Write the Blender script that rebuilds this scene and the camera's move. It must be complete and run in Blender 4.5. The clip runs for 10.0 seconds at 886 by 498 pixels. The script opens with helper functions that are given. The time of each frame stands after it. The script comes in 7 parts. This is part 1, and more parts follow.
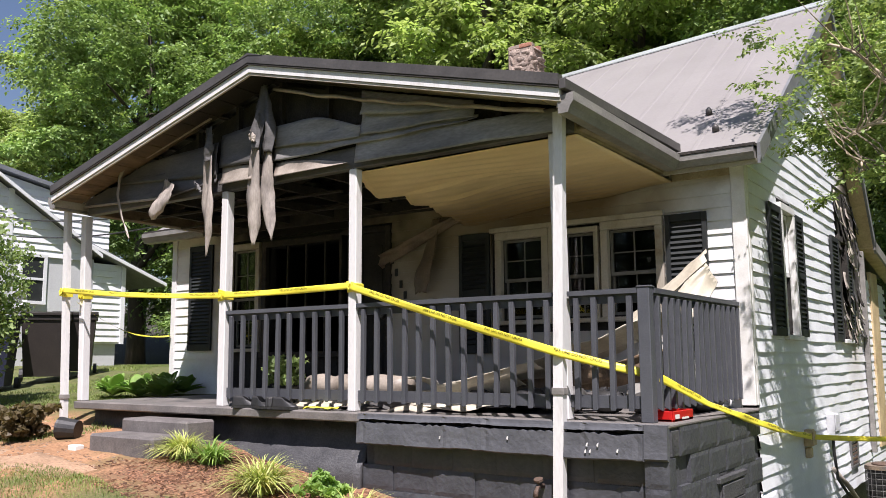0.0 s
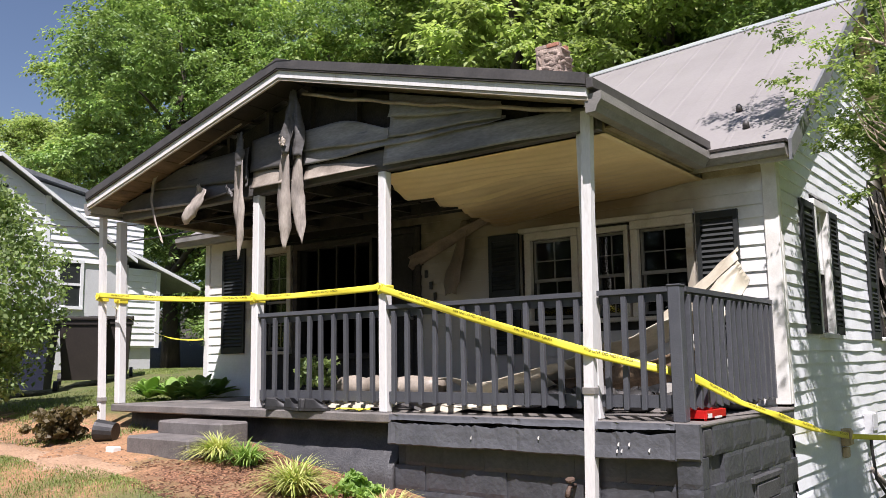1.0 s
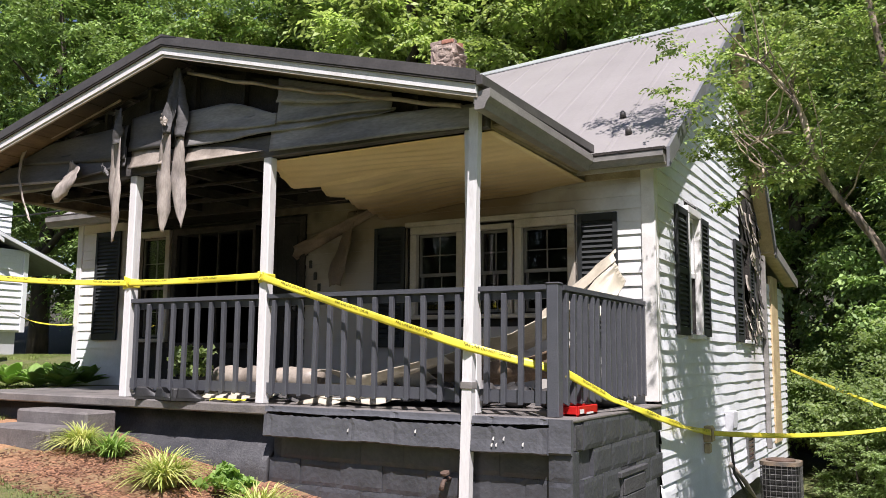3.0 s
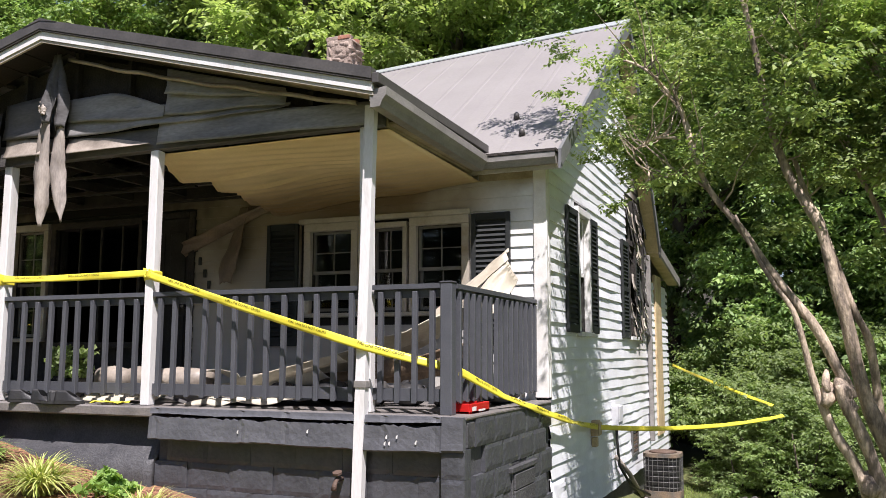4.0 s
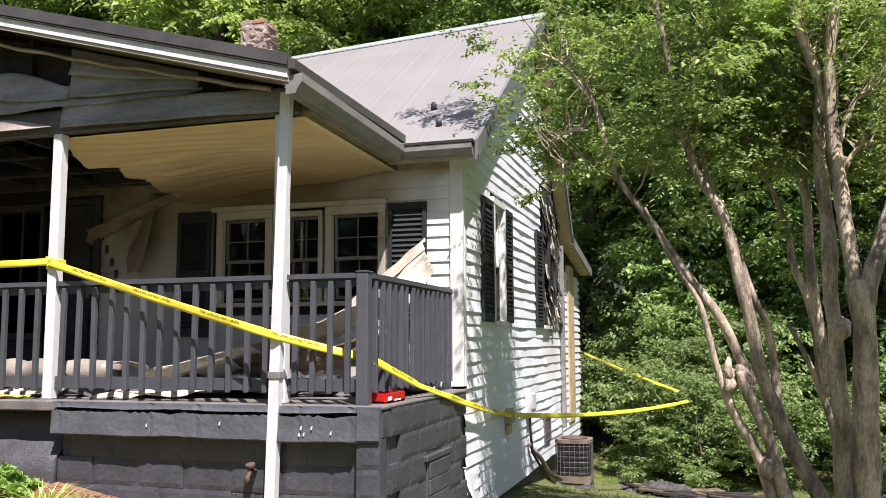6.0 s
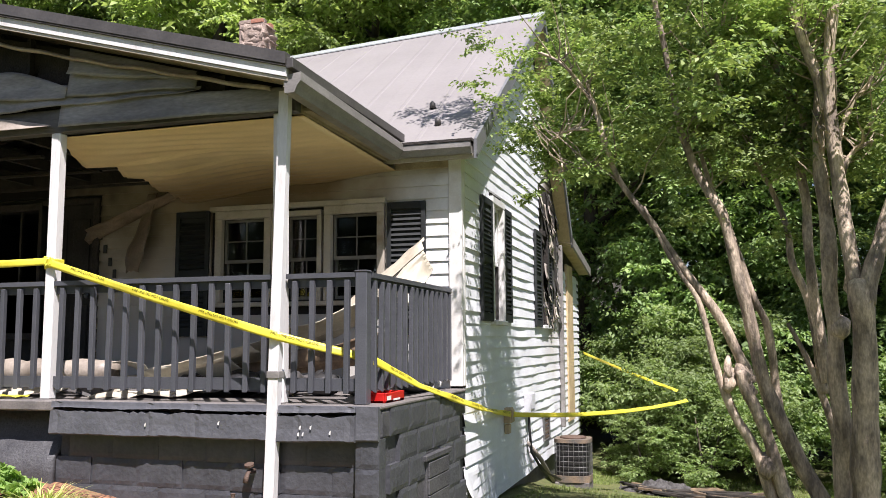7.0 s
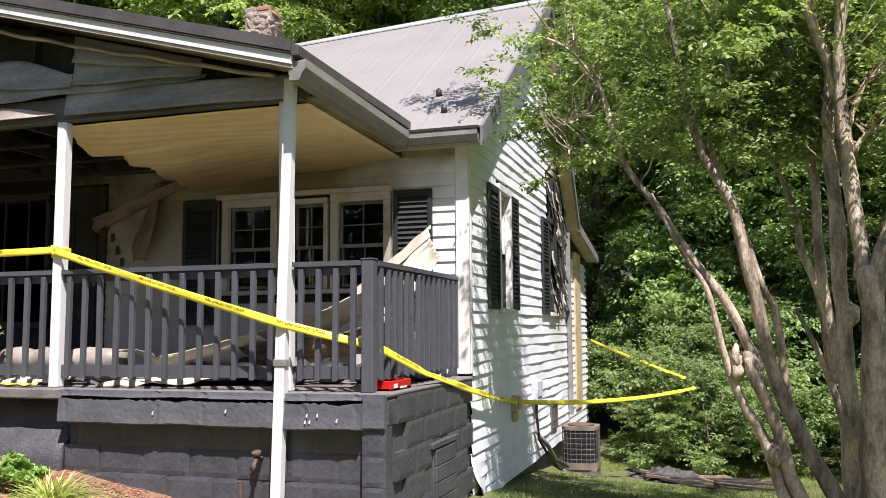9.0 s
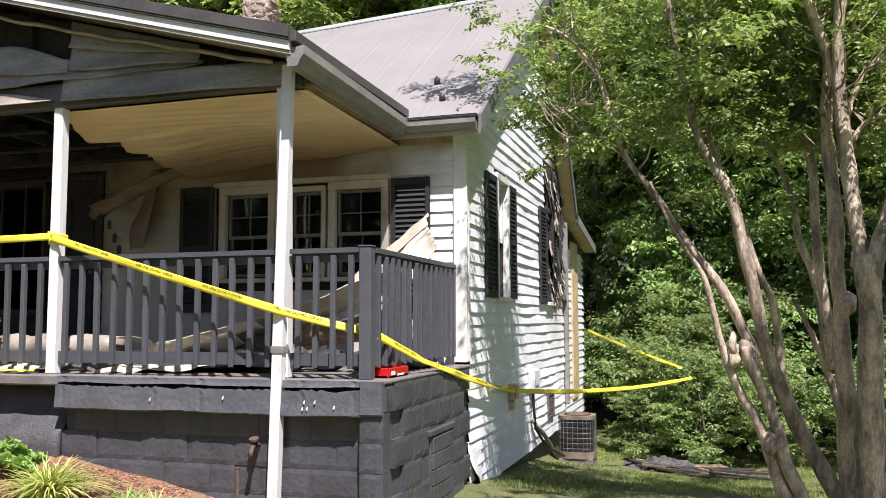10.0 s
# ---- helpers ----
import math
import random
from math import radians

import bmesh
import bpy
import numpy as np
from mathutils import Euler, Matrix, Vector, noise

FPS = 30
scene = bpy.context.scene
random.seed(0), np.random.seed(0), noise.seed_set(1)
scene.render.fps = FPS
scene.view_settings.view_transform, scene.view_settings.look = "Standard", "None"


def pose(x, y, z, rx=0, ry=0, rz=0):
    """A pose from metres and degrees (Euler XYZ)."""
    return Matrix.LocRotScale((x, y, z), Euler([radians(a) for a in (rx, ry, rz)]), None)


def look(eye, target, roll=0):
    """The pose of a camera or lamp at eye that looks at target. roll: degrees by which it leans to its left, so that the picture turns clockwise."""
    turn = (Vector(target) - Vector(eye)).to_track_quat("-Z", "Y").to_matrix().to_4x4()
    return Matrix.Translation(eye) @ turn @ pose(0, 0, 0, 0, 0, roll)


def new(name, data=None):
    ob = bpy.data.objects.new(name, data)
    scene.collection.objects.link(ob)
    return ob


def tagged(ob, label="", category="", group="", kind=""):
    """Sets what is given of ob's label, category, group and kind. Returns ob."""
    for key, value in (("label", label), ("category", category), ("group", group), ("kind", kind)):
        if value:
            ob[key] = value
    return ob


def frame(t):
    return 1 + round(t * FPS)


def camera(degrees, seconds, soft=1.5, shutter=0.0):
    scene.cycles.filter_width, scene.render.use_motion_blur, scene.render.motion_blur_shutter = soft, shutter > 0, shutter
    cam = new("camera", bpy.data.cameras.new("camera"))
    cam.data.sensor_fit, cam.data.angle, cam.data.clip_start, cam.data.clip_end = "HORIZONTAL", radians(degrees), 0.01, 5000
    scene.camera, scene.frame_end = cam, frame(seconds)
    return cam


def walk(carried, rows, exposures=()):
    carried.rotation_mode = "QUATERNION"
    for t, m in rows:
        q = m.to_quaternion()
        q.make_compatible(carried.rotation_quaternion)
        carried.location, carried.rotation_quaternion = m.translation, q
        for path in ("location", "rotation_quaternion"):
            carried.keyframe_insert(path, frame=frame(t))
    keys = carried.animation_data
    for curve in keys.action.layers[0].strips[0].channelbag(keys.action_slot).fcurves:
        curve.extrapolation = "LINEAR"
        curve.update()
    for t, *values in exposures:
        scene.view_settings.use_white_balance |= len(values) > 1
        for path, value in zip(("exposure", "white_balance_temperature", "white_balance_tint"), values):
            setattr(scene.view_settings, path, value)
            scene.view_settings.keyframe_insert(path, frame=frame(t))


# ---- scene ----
cam = camera(55.3, 10.0, soft=0.8)

PATH = [
    (0, (2.08, -5.54, 0.443), (0.936, -3.92, 0.7012), -0.4),
    (0.5, (2.097, -5.551, 0.444), (0.926, -3.95, 0.7022), -0.9),
    (1, (2.101, -5.552, 0.434), (0.899, -3.974, 0.6972), -0.8),
    (1.5, (2.091, -5.548, 0.434), (0.876, -3.979, 0.6902), -0.4),
    (2, (2.09, -5.527, 0.427), (0.885, -3.948, 0.6662), -0.2),
    (2.5, (2.114, -5.529, 0.432), (0.998, -3.886, 0.6692), 0.5),
    (3, (2.118, -5.502, 0.426), (1.132, -3.78, 0.6742), 0.5),
    (4.5, (2.121, -5.492, 0.443), (1.439, -3.626, 0.6782), 0.1),
    (5, (2.117, -5.49, 0.444), (1.498, -3.601, 0.6732), 0.2),
    (5.5, (2.12, -5.495, 0.443), (1.533, -3.595, 0.6612), -0.1),
    (7, (2.112, -5.483, 0.437), (1.535, -3.58, 0.6542), -0.3),
    (7.5, (2.113, -5.488, 0.442), (1.529, -3.587, 0.6592), -0.3),
    (8, (2.116, -5.471, 0.439), (1.524, -3.573, 0.6562), -0.6),
    (8.5, (2.124, -5.472, 0.435), (1.527, -3.574, 0.6432), -0.6),
    (9, (2.118, -5.46, 0.44), (1.522, -3.56, 0.6282), -0.4),
    (9.5, (2.115, -5.458, 0.433), (1.524, -3.554, 0.6022), -0.3),
    (10, (2.11, -5.455, 0.414), (1.52, -3.551, 0.5812), -0.2),
]
walk(cam, [(t, look(eye, target, roll)) for t, eye, target, roll in PATH],
     exposures=[(0.0, 0.80, 6320.0, 20.5), (3.0, 0.80, 6320.0, 20.5), (5.0, 0.92, 6320.0, 20.5), (10.0, 0.97, 6320.0, 20.5)])

# ---- light ----
TO_SUN = Vector((0.34, -0.48, 1.0)).normalized()
sun = new("sun", bpy.data.lights.new("sun", "SUN"))
sun.data.energy, sun.data.angle, sun.data.color = 5.0, radians(0.53), (1.0, 0.97, 0.92)
sun.matrix_world = look(TO_SUN * 60, (0, 0, 0))
world = bpy.data.worlds.new("sky")
world.use_nodes = True
scene.world = world
sky = world.node_tree.nodes.new("ShaderNodeTexSky")
sky.sky_type, sky.sun_disc = "NISHITA", False
sky.sun_elevation = math.asin(TO_SUN.z)
sky.sun_rotation = math.atan2(TO_SUN.x, TO_SUN.y)
back = world.node_tree.nodes["Background"]
back.inputs["Strength"].default_value = 0.060
world.node_tree.links.new(sky.outputs["Color"], back.inputs["Color"])

# ---- materials ----
def nodes_of(m):
    return m.node_tree.nodes, m.node_tree.links


def material(name, color, other=None, rough=0.6, scale=8.0, fine=60.0, bump=0.15, metal=0.0, spread=0.0, stretch=(1, 1, 1), lo=0.35, hi=0.7, dust=0.25):
    """Two colours mixed by a coarse noise, a finer grain over both, a bump, and a spread of brightness from object to object."""
    m = bpy.data.materials.new(name)
    m.use_nodes = True
    n, l = nodes_of(m)
    b = n["Principled BSDF"]
    b.inputs["Roughness"].default_value, b.inputs["Metallic"].default_value = rough, metal
    other = other or tuple(c * 0.7 for c in color)
    geo = n.new("ShaderNodeNewGeometry")
    mp = n.new("ShaderNodeMapping")
    mp.inputs["Scale"].default_value = stretch
    l.new(geo.outputs["Position"], mp.inputs["Vector"])
    big = n.new("ShaderNodeTexNoise")
    big.inputs["Scale"].default_value, big.inputs["Detail"].default_value, big.inputs["Roughness"].default_value = scale, 6.0, 0.62
    l.new(mp.outputs["Vector"], big.inputs["Vector"])
    small = n.new("ShaderNodeTexNoise")
    small.inputs["Scale"].default_value, small.inputs["Detail"].default_value = fine, 3.0
    l.new(mp.outputs["Vector"], small.inputs["Vector"])
    ramp = n.new("ShaderNodeMapRange")
    ramp.inputs["From Min"].default_value, ramp.inputs["From Max"].default_value = lo, hi
    l.new(big.outputs["Fac"], ramp.inputs["Value"])
    mix = n.new("ShaderNodeMix")
    mix.data_type = "RGBA"
    mix.inputs["A"].default_value, mix.inputs["B"].default_value = (*color, 1), (*other, 1)
    l.new(ramp.outputs["Result"], mix.inputs["Factor"])
    hsv = n.new("ShaderNodeHueSaturation")
    l.new(mix.outputs["Result"], hsv.inputs["Color"])
    grain = n.new("ShaderNodeMapRange")
    grain.inputs["From Min"].default_value, grain.inputs["From Max"].default_value = 0.25, 0.75
    grain.inputs["To Min"].default_value, grain.inputs["To Max"].default_value = 1 - dust, 1 + dust
    l.new(small.outputs["Fac"], grain.inputs["Value"])
    value = grain.outputs["Result"]
    if spread:
        info = n.new("ShaderNodeObjectInfo")
        each = n.new("ShaderNodeMapRange")
        each.inputs["To Min"].default_value, each.inputs["To Max"].default_value = 1 - spread, 1 + spread
        l.new(info.outputs["Random"], each.inputs["Value"])
        mul = n.new("ShaderNodeMath")
        mul.operation = "MULTIPLY"
        l.new(value, mul.inputs[0])
        l.new(each.outputs["Result"], mul.inputs[1])
        value = mul.outputs["Value"]
    l.new(value, hsv.inputs["Value"])
    l.new(hsv.outputs["Color"], b.inputs["Base Color"])
    if bump:
        bp = n.new("ShaderNodeBump")
        bp.inputs["Strength"].default_value, bp.inputs["Distance"].default_value = bump, 0.01
        add = n.new("ShaderNodeMath")
        l.new(big.outputs["Fac"], add.inputs[0])
        l.new(small.outputs["Fac"], add.inputs[1])
        l.new(add.outputs["Value"], bp.inputs["Height"])
        l.new(bp.outputs["Normal"], b.inputs["Normal"])
    return m


def sooty(m, centre, reach, tint=(0.012, 0.010, 0.008), strength=1.0, flat=(1, 1, 1), inner=0.25, brown=(0.22, 0.15, 0.08), film=0.75):
    """Lays the soot of the fire over a material: black round the seat of the fire, brown and broken up farther out. On
    the porch wall it also paints in shade.
    """
    n, l = nodes_of(m)
    b = n["Principled BSDF"]
    was = b.inputs["Base Color"].links[0].from_socket
    geo = n.new("ShaderNodeNewGeometry")
    sub = n.new("ShaderNodeVectorMath")
    sub.operation = "SUBTRACT"
    sub.inputs[1].default_value = centre
    l.new(geo.outputs["Position"], sub.inputs[0])
    sc = n.new("ShaderNodeVectorMath")
    sc.operation = "MULTIPLY"
    sc.inputs[1].default_value = flat
    l.new(sub.outputs["Vector"], sc.inputs[0])
    ln = n.new("ShaderNodeVectorMath")
    ln.operation = "LENGTH"
    l.new(sc.outputs["Vector"], ln.inputs[0])
    nz = n.new("ShaderNodeTexNoise")
    nz.inputs["Scale"].default_value, nz.inputs["Detail"].default_value = 2.2, 5.0
    l.new(geo.outputs["Position"], nz.inputs["Vector"])
    warp = n.new("ShaderNodeMath")
    warp.operation = "MULTIPLY_ADD"
    warp.inputs[1].default_value, warp.inputs[2].default_value = reach * 0.55, -reach * 0.27
    l.new(nz.outputs["Fac"], warp.inputs[0])
    add = n.new("ShaderNodeMath")
    l.new(ln.outputs["Value"], add.inputs[0])
    l.new(warp.outputs["Value"], add.inputs[1])
    out = was
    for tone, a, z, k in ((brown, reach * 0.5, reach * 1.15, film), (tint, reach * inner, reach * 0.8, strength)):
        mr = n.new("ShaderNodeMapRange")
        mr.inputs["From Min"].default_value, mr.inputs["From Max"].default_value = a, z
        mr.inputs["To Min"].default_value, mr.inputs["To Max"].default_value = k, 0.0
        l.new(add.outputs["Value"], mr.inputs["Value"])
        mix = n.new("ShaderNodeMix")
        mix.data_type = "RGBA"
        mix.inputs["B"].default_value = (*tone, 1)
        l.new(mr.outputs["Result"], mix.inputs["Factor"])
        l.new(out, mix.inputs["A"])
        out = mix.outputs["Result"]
    l.new(out, b.inputs["Base Color"])
    return m


def leafy(name, color, other, spread=0.45, through_light=0.35, rough=0.6):
    m = bpy.data.materials.new(name)
    m.use_nodes = True
    n, l = nodes_of(m)
    b = n["Principled BSDF"]
    b.inputs["Roughness"].default_value = rough
    geo = n.new("ShaderNodeNewGeometry")
    mix = n.new("ShaderNodeMix")
    mix.data_type = "RGBA"
    mix.inputs["A"].default_value, mix.inputs["B"].default_value = (*color, 1), (*other, 1)
    l.new(geo.outputs["Random Per Island"], mix.inputs["Factor"])
    nz = n.new("ShaderNodeTexNoise")
    nz.inputs["Scale"].default_value = 0.8
    l.new(geo.outputs["Position"], nz.inputs["Vector"])
    mr = n.new("ShaderNodeMapRange")
    mr.inputs["From Min"].default_value, mr.inputs["From Max"].default_value = 0.3, 0.7
    mr.inputs["To Min"].default_value, mr.inputs["To Max"].default_value = 1 - spread, 1 + spread
    l.new(nz.outputs["Fac"], mr.inputs["Value"])
    hsv = n.new("ShaderNodeHueSaturation")
    l.new(mix.outputs["Result"], hsv.inputs["Color"])
    l.new(mr.outputs["Result"], hsv.inputs["Value"])
    l.new(hsv.outputs["Color"], b.inputs["Base Color"])
    tr = n.new("ShaderNodeBsdfTranslucent")
    warm = n.new("ShaderNodeMix")
    warm.data_type, warm.blend_type = "RGBA", "MULTIPLY"
    warm.inputs["Factor"].default_value = 1.0
    warm.inputs["B"].default_value = (1.25, 1.3, 0.75, 1)
    l.new(hsv.outputs["Color"], warm.inputs["A"])
    l.new(warm.outputs["Result"], tr.inputs["Color"])
    ms = n.new("ShaderNodeMixShader")
    ms.inputs["Fac"].default_value = through_light
    l.new(b.outputs["BSDF"], ms.inputs[1])
    l.new(tr.outputs["BSDF"], ms.inputs[2])
    l.new(ms.outputs["Shader"], n["Material Output"].inputs["Surface"])
    return m


def glass(name, tint=(0.9, 0.95, 0.95)):
    m = bpy.data.materials.new(name)
    m.use_nodes = True
    b = m.node_tree.nodes["Principled BSDF"]
    b.inputs["Base Color"].default_value = (*tint, 1)
    b.inputs["Roughness"].default_value, b.inputs["Transmission Weight"].default_value, b.inputs["IOR"].default_value = 0.02, 1.0, 1.45
    return m


FIRE = (-5.2, 2.3, 2.75)
white_siding = material("white vinyl siding", (0.80, 0.81, 0.81), (0.70, 0.70, 0.68), 0.42, 2.5, 40, 0.06, spread=0.03, dust=0.06)
# smoke film; these two passes also put the porch's deep shade into the colour
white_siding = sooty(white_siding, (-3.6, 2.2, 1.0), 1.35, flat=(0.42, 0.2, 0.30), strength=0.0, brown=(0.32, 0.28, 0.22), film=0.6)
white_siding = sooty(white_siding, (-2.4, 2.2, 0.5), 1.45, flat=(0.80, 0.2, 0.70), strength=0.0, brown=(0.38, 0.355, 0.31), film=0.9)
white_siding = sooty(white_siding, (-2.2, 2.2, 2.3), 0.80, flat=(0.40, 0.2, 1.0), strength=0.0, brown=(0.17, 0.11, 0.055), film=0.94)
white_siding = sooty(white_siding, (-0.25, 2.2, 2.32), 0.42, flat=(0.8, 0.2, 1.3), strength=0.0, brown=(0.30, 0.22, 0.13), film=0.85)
white_siding = sooty(white_siding, (-5.5, 2.3, 2.75), 3.2, flat=(1.1, 0.5, 1.05), inner=0.42, brown=(0.42, 0.33, 0.20))
side_siding = sooty(material("white vinyl siding of the side", (0.78, 0.80, 0.82), (0.70, 0.71, 0.72), 0.42, 1.8, 40, 0.06, spread=0.03, dust=0.06), (-0.05, 7.25, 2.1), 1.3, flat=(1, 1.5, 0.6), brown=(0.35, 0.27, 0.18))
white_trim = sooty(material("white painted trim", (0.80, 0.79, 0.76), (0.64, 0.62, 0.57), 0.5, 5, 80, 0.1, dust=0.08), FIRE, 2.8, inner=0.4, flat=(0.8, 0.5, 1.1), brown=(0.5, 0.43, 0.30))
post_paint = material("weathered white post paint", (0.68, 0.67, 0.65), (0.42, 0.39, 0.35), 0.45, 9, 70, 0.2, stretch=(1, 1, 0.25), lo=0.55, hi=0.85, dust=0.06)
browned_trim = material("smoke-browned frieze board", (0.40, 0.33, 0.22), (0.22, 0.17, 0.10), 0.55, 3, 60, 0.15, lo=0.4, hi=0.7, dust=0.15)
smoked_trim = material("smoke-yellowed white trim", (0.46, 0.425, 0.36), (0.27, 0.22, 0.145), 0.5, 3, 60, 0.15, lo=0.45, hi=0.75, dust=0.1)
grey_paint = material("grey porch paint", (0.082, 0.085, 0.095), (0.068, 0.071, 0.080), 0.40, 6, 90, 0.2, spread=0.08, dust=0.12)
block_paint = material("grey painted block", (0.074, 0.076, 0.084), (0.050, 0.052, 0.058), 0.42, 4, 28, 0.5, spread=0.06, dust=0.14)
lip_paint = material("lighter grey painted lip", (0.112, 0.114, 0.124), (0.080, 0.082, 0.090), 0.45, 4, 28, 0.5, spread=0.05, dust=0.12)
worn_paint = material("worn grey painted concrete", (0.082, 0.081, 0.083), (0.042, 0.042, 0.045), 0.6, 3.5, 50, 0.6, lo=0.35, hi=0.65, dust=0.25)
deck_paint = material("dirty grey porch floor", (0.20, 0.18, 0.165), (0.10, 0.095, 0.09), 0.6, 2.5, 60, 0.3, dust=0.2)
mortar = material("dark painted joint", (0.07, 0.071, 0.076), None, 0.7, 8, 60, 0.3)
metal_roof = material("light grey painted roof steel", (0.252, 0.235, 0.224), (0.218, 0.202, 0.192), 0.55, 0.9, 30, 0.04, spread=0.03, dust=0.05)
cap_metal = material("pale ridge cap steel", (0.36, 0.385, 0.375), (0.28, 0.30, 0.29), 0.35, 2, 40, 0.05, dust=0.05)
dark_trim = material("dark weathered roof trim", (0.085, 0.078, 0.072), (0.05, 0.046, 0.043), 0.45, 3, 50, 0.1, dust=0.15)
gutter_paint = material("dirty white gutter", (0.27, 0.255, 0.235), (0.16, 0.15, 0.138), 0.4, 3, 40, 0.1, stretch=(1, 1, 2), dust=0.12)
barge_paint = material("grey metal bargeboard", (0.20, 0.205, 0.21), (0.14, 0.14, 0.145), 0.4, 3, 40, 0.1, dust=0.1)
shutter_paint = material("black-green shutter plastic", (0.011, 0.014, 0.014), (0.019, 0.022, 0.022), 0.65, 6, 60, 0.05, dust=0.1)
char = material("charred timber", (0.016, 0.014, 0.012), (0.045, 0.036, 0.028), 0.85, 7, 60, 0.9, dust=0.35)
smoked_wood = material("smoke-stained soffit boards", (0.22, 0.155, 0.095), (0.055, 0.040, 0.028), 0.7, 5, 60, 0.3, stretch=(2, 0.6, 1), dust=0.2, spread=0.25)
smoked_wood = sooty(smoked_wood, (-3.75, -0.1, 3.15), 2.9, inner=0.3, brown=(0.10, 0.07, 0.04))
soffit_paint = sooty(material("scorched soffit boards", (0.46, 0.40, 0.31), (0.25, 0.19, 0.12), 0.55, 4, 60, 0.2, stretch=(2, 0.6, 1), dust=0.15, spread=0.15), (-3.75, -0.1, 3.15), 2.2, inner=0.25, brown=(0.16, 0.11, 0.06))
sash_paint = material("grey dusty sash", (0.22, 0.21, 0.19), (0.14, 0.125, 0.105), 0.5, 6, 60, 0.1, dust=0.12)
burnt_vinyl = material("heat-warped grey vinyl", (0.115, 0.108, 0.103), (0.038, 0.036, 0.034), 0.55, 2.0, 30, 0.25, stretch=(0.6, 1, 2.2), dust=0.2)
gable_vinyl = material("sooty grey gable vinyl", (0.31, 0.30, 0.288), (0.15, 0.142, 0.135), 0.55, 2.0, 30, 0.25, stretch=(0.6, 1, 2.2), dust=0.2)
melted_vinyl = material("melted hanging vinyl", (0.40, 0.35, 0.30), (0.13, 0.11, 0.095), 0.55, 3.5, 40, 0.3, stretch=(2, 2, 0.5), dust=0.2)
pale_vinyl = material("smoke-browned vinyl strip", (0.38, 0.33, 0.275), (0.18, 0.15, 0.12), 0.5, 3.0, 40, 0.2, dust=0.15)
ceiling_vinyl = sooty(material("smoke-yellowed vinyl ceiling", (0.84, 0.66, 0.375), (0.74, 0.56, 0.29), 0.42, 1.6, 40, 0.1, stretch=(1, 3, 1), dust=0.06), (-4.0, 2.5, 2.2), 1.5, flat=(0.8, 1.2, 1), strength=0.6, brown=(0.36, 0.26, 0.14))
ceiling_vinyl = sooty(ceiling_vinyl, (-2.5, 2.6, 2.1), 1.35, flat=(0.40, 0.85, 1), strength=0.0, brown=(0.26, 0.175, 0.085), film=0.85)
peeled_vinyl = material("smoke-browned peeling strip", (0.23, 0.17, 0.115), (0.11, 0.08, 0.055), 0.55, 3, 50, 0.2, dust=0.15)
fallen_vinyl = material("fallen cream vinyl sheet", (0.62, 0.58, 0.47), (0.36, 0.31, 0.23), 0.45, 2.5, 40, 0.2, dust=0.12)
burnt_room = material("burnt plaster inside", (0.03, 0.027, 0.024), (0.012, 0.011, 0.010), 0.9, 3, 40, 0.4)
pane_glass = glass("window glass")
brick_old = material("old chimney mortar and brick", (0.37, 0.29, 0.235), (0.21, 0.155, 0.125), 0.85, 9, 60, 0.9, dust=0.25, spread=0.07)
brick_red = material("worn red chimney brick", (0.36, 0.16, 0.10), (0.25, 0.12, 0.08), 0.85, 9, 60, 0.6, dust=0.25, spread=0.2)
tape_yellow = material("yellow barrier tape", (0.82, 0.72, 0.07), (0.72, 0.62, 0.045), 0.35, 6, 40, 0.1, dust=0.06)
tape_ink = material("black tape print", (0.03, 0.028, 0.01), None, 0.5, 8, 60, 0.0)
concrete_step = material("worn concrete step", (0.165, 0.150, 0.142), (0.10, 0.090, 0.085), 0.75, 5, 70, 0.5, dust=0.25)
bark = material("peeling crape myrtle bark", (0.54, 0.43, 0.315), (0.17, 0.133, 0.10), 0.7, 5.0, 45, 0.9, stretch=(1.7, 1.7, 0.6), lo=0.40, hi=0.60, dust=0.35)
forest_bark = material("dark tree bark", (0.10, 0.078, 0.058), (0.05, 0.04, 0.032), 0.85, 5, 40, 0.8, stretch=(2, 2, 0.4), dust=0.25)
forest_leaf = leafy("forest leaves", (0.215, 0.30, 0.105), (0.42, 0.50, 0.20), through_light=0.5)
# darker copy of the forest leaves: the wood's shade is put into the colour
dark_leaf = leafy("wood leaves with painted shade", (0.135, 0.225, 0.072), (0.28, 0.385, 0.135), through_light=0.35)
myrtle_leaf = leafy("crape myrtle leaves", (0.16, 0.25, 0.075), (0.39, 0.47, 0.17), spread=0.35, through_light=0.35)
# near-black, for unseen trees that only give the panes something dark to reflect
unseen_tree_leaf = leafy("leaves of unseen trees", (0.03, 0.05, 0.015), (0.05, 0.075, 0.02), through_light=0.05)
shrub_leaf = leafy("shrub leaves", (0.16, 0.235, 0.085), (0.32, 0.40, 0.18), spread=0.3, through_light=0.5)
blade_leaf = leafy("striped grass blades", (0.62, 0.60, 0.26), (0.28, 0.38, 0.07), spread=0.2)
hosta_leaf = leafy("broad bed leaves", (0.17, 0.30, 0.065), (0.30, 0.45, 0.11), spread=0.2)
lawn_leaf = leafy("lawn blades", (0.115, 0.18, 0.038), (0.26, 0.30, 0.09), spread=0.35)
red_plastic = material("red plastic", (0.55, 0.015, 0.012), None, 0.35, 8, 60, 0.0, dust=0.05)
black_rubber = material("black rubber and leather", (0.018, 0.018, 0.019), (0.03, 0.029, 0.028), 0.5, 12, 60, 0.2)
bin_blue = material("dark blue bin plastic", (0.018, 0.022, 0.045), None, 0.5, 6, 60, 0.05)
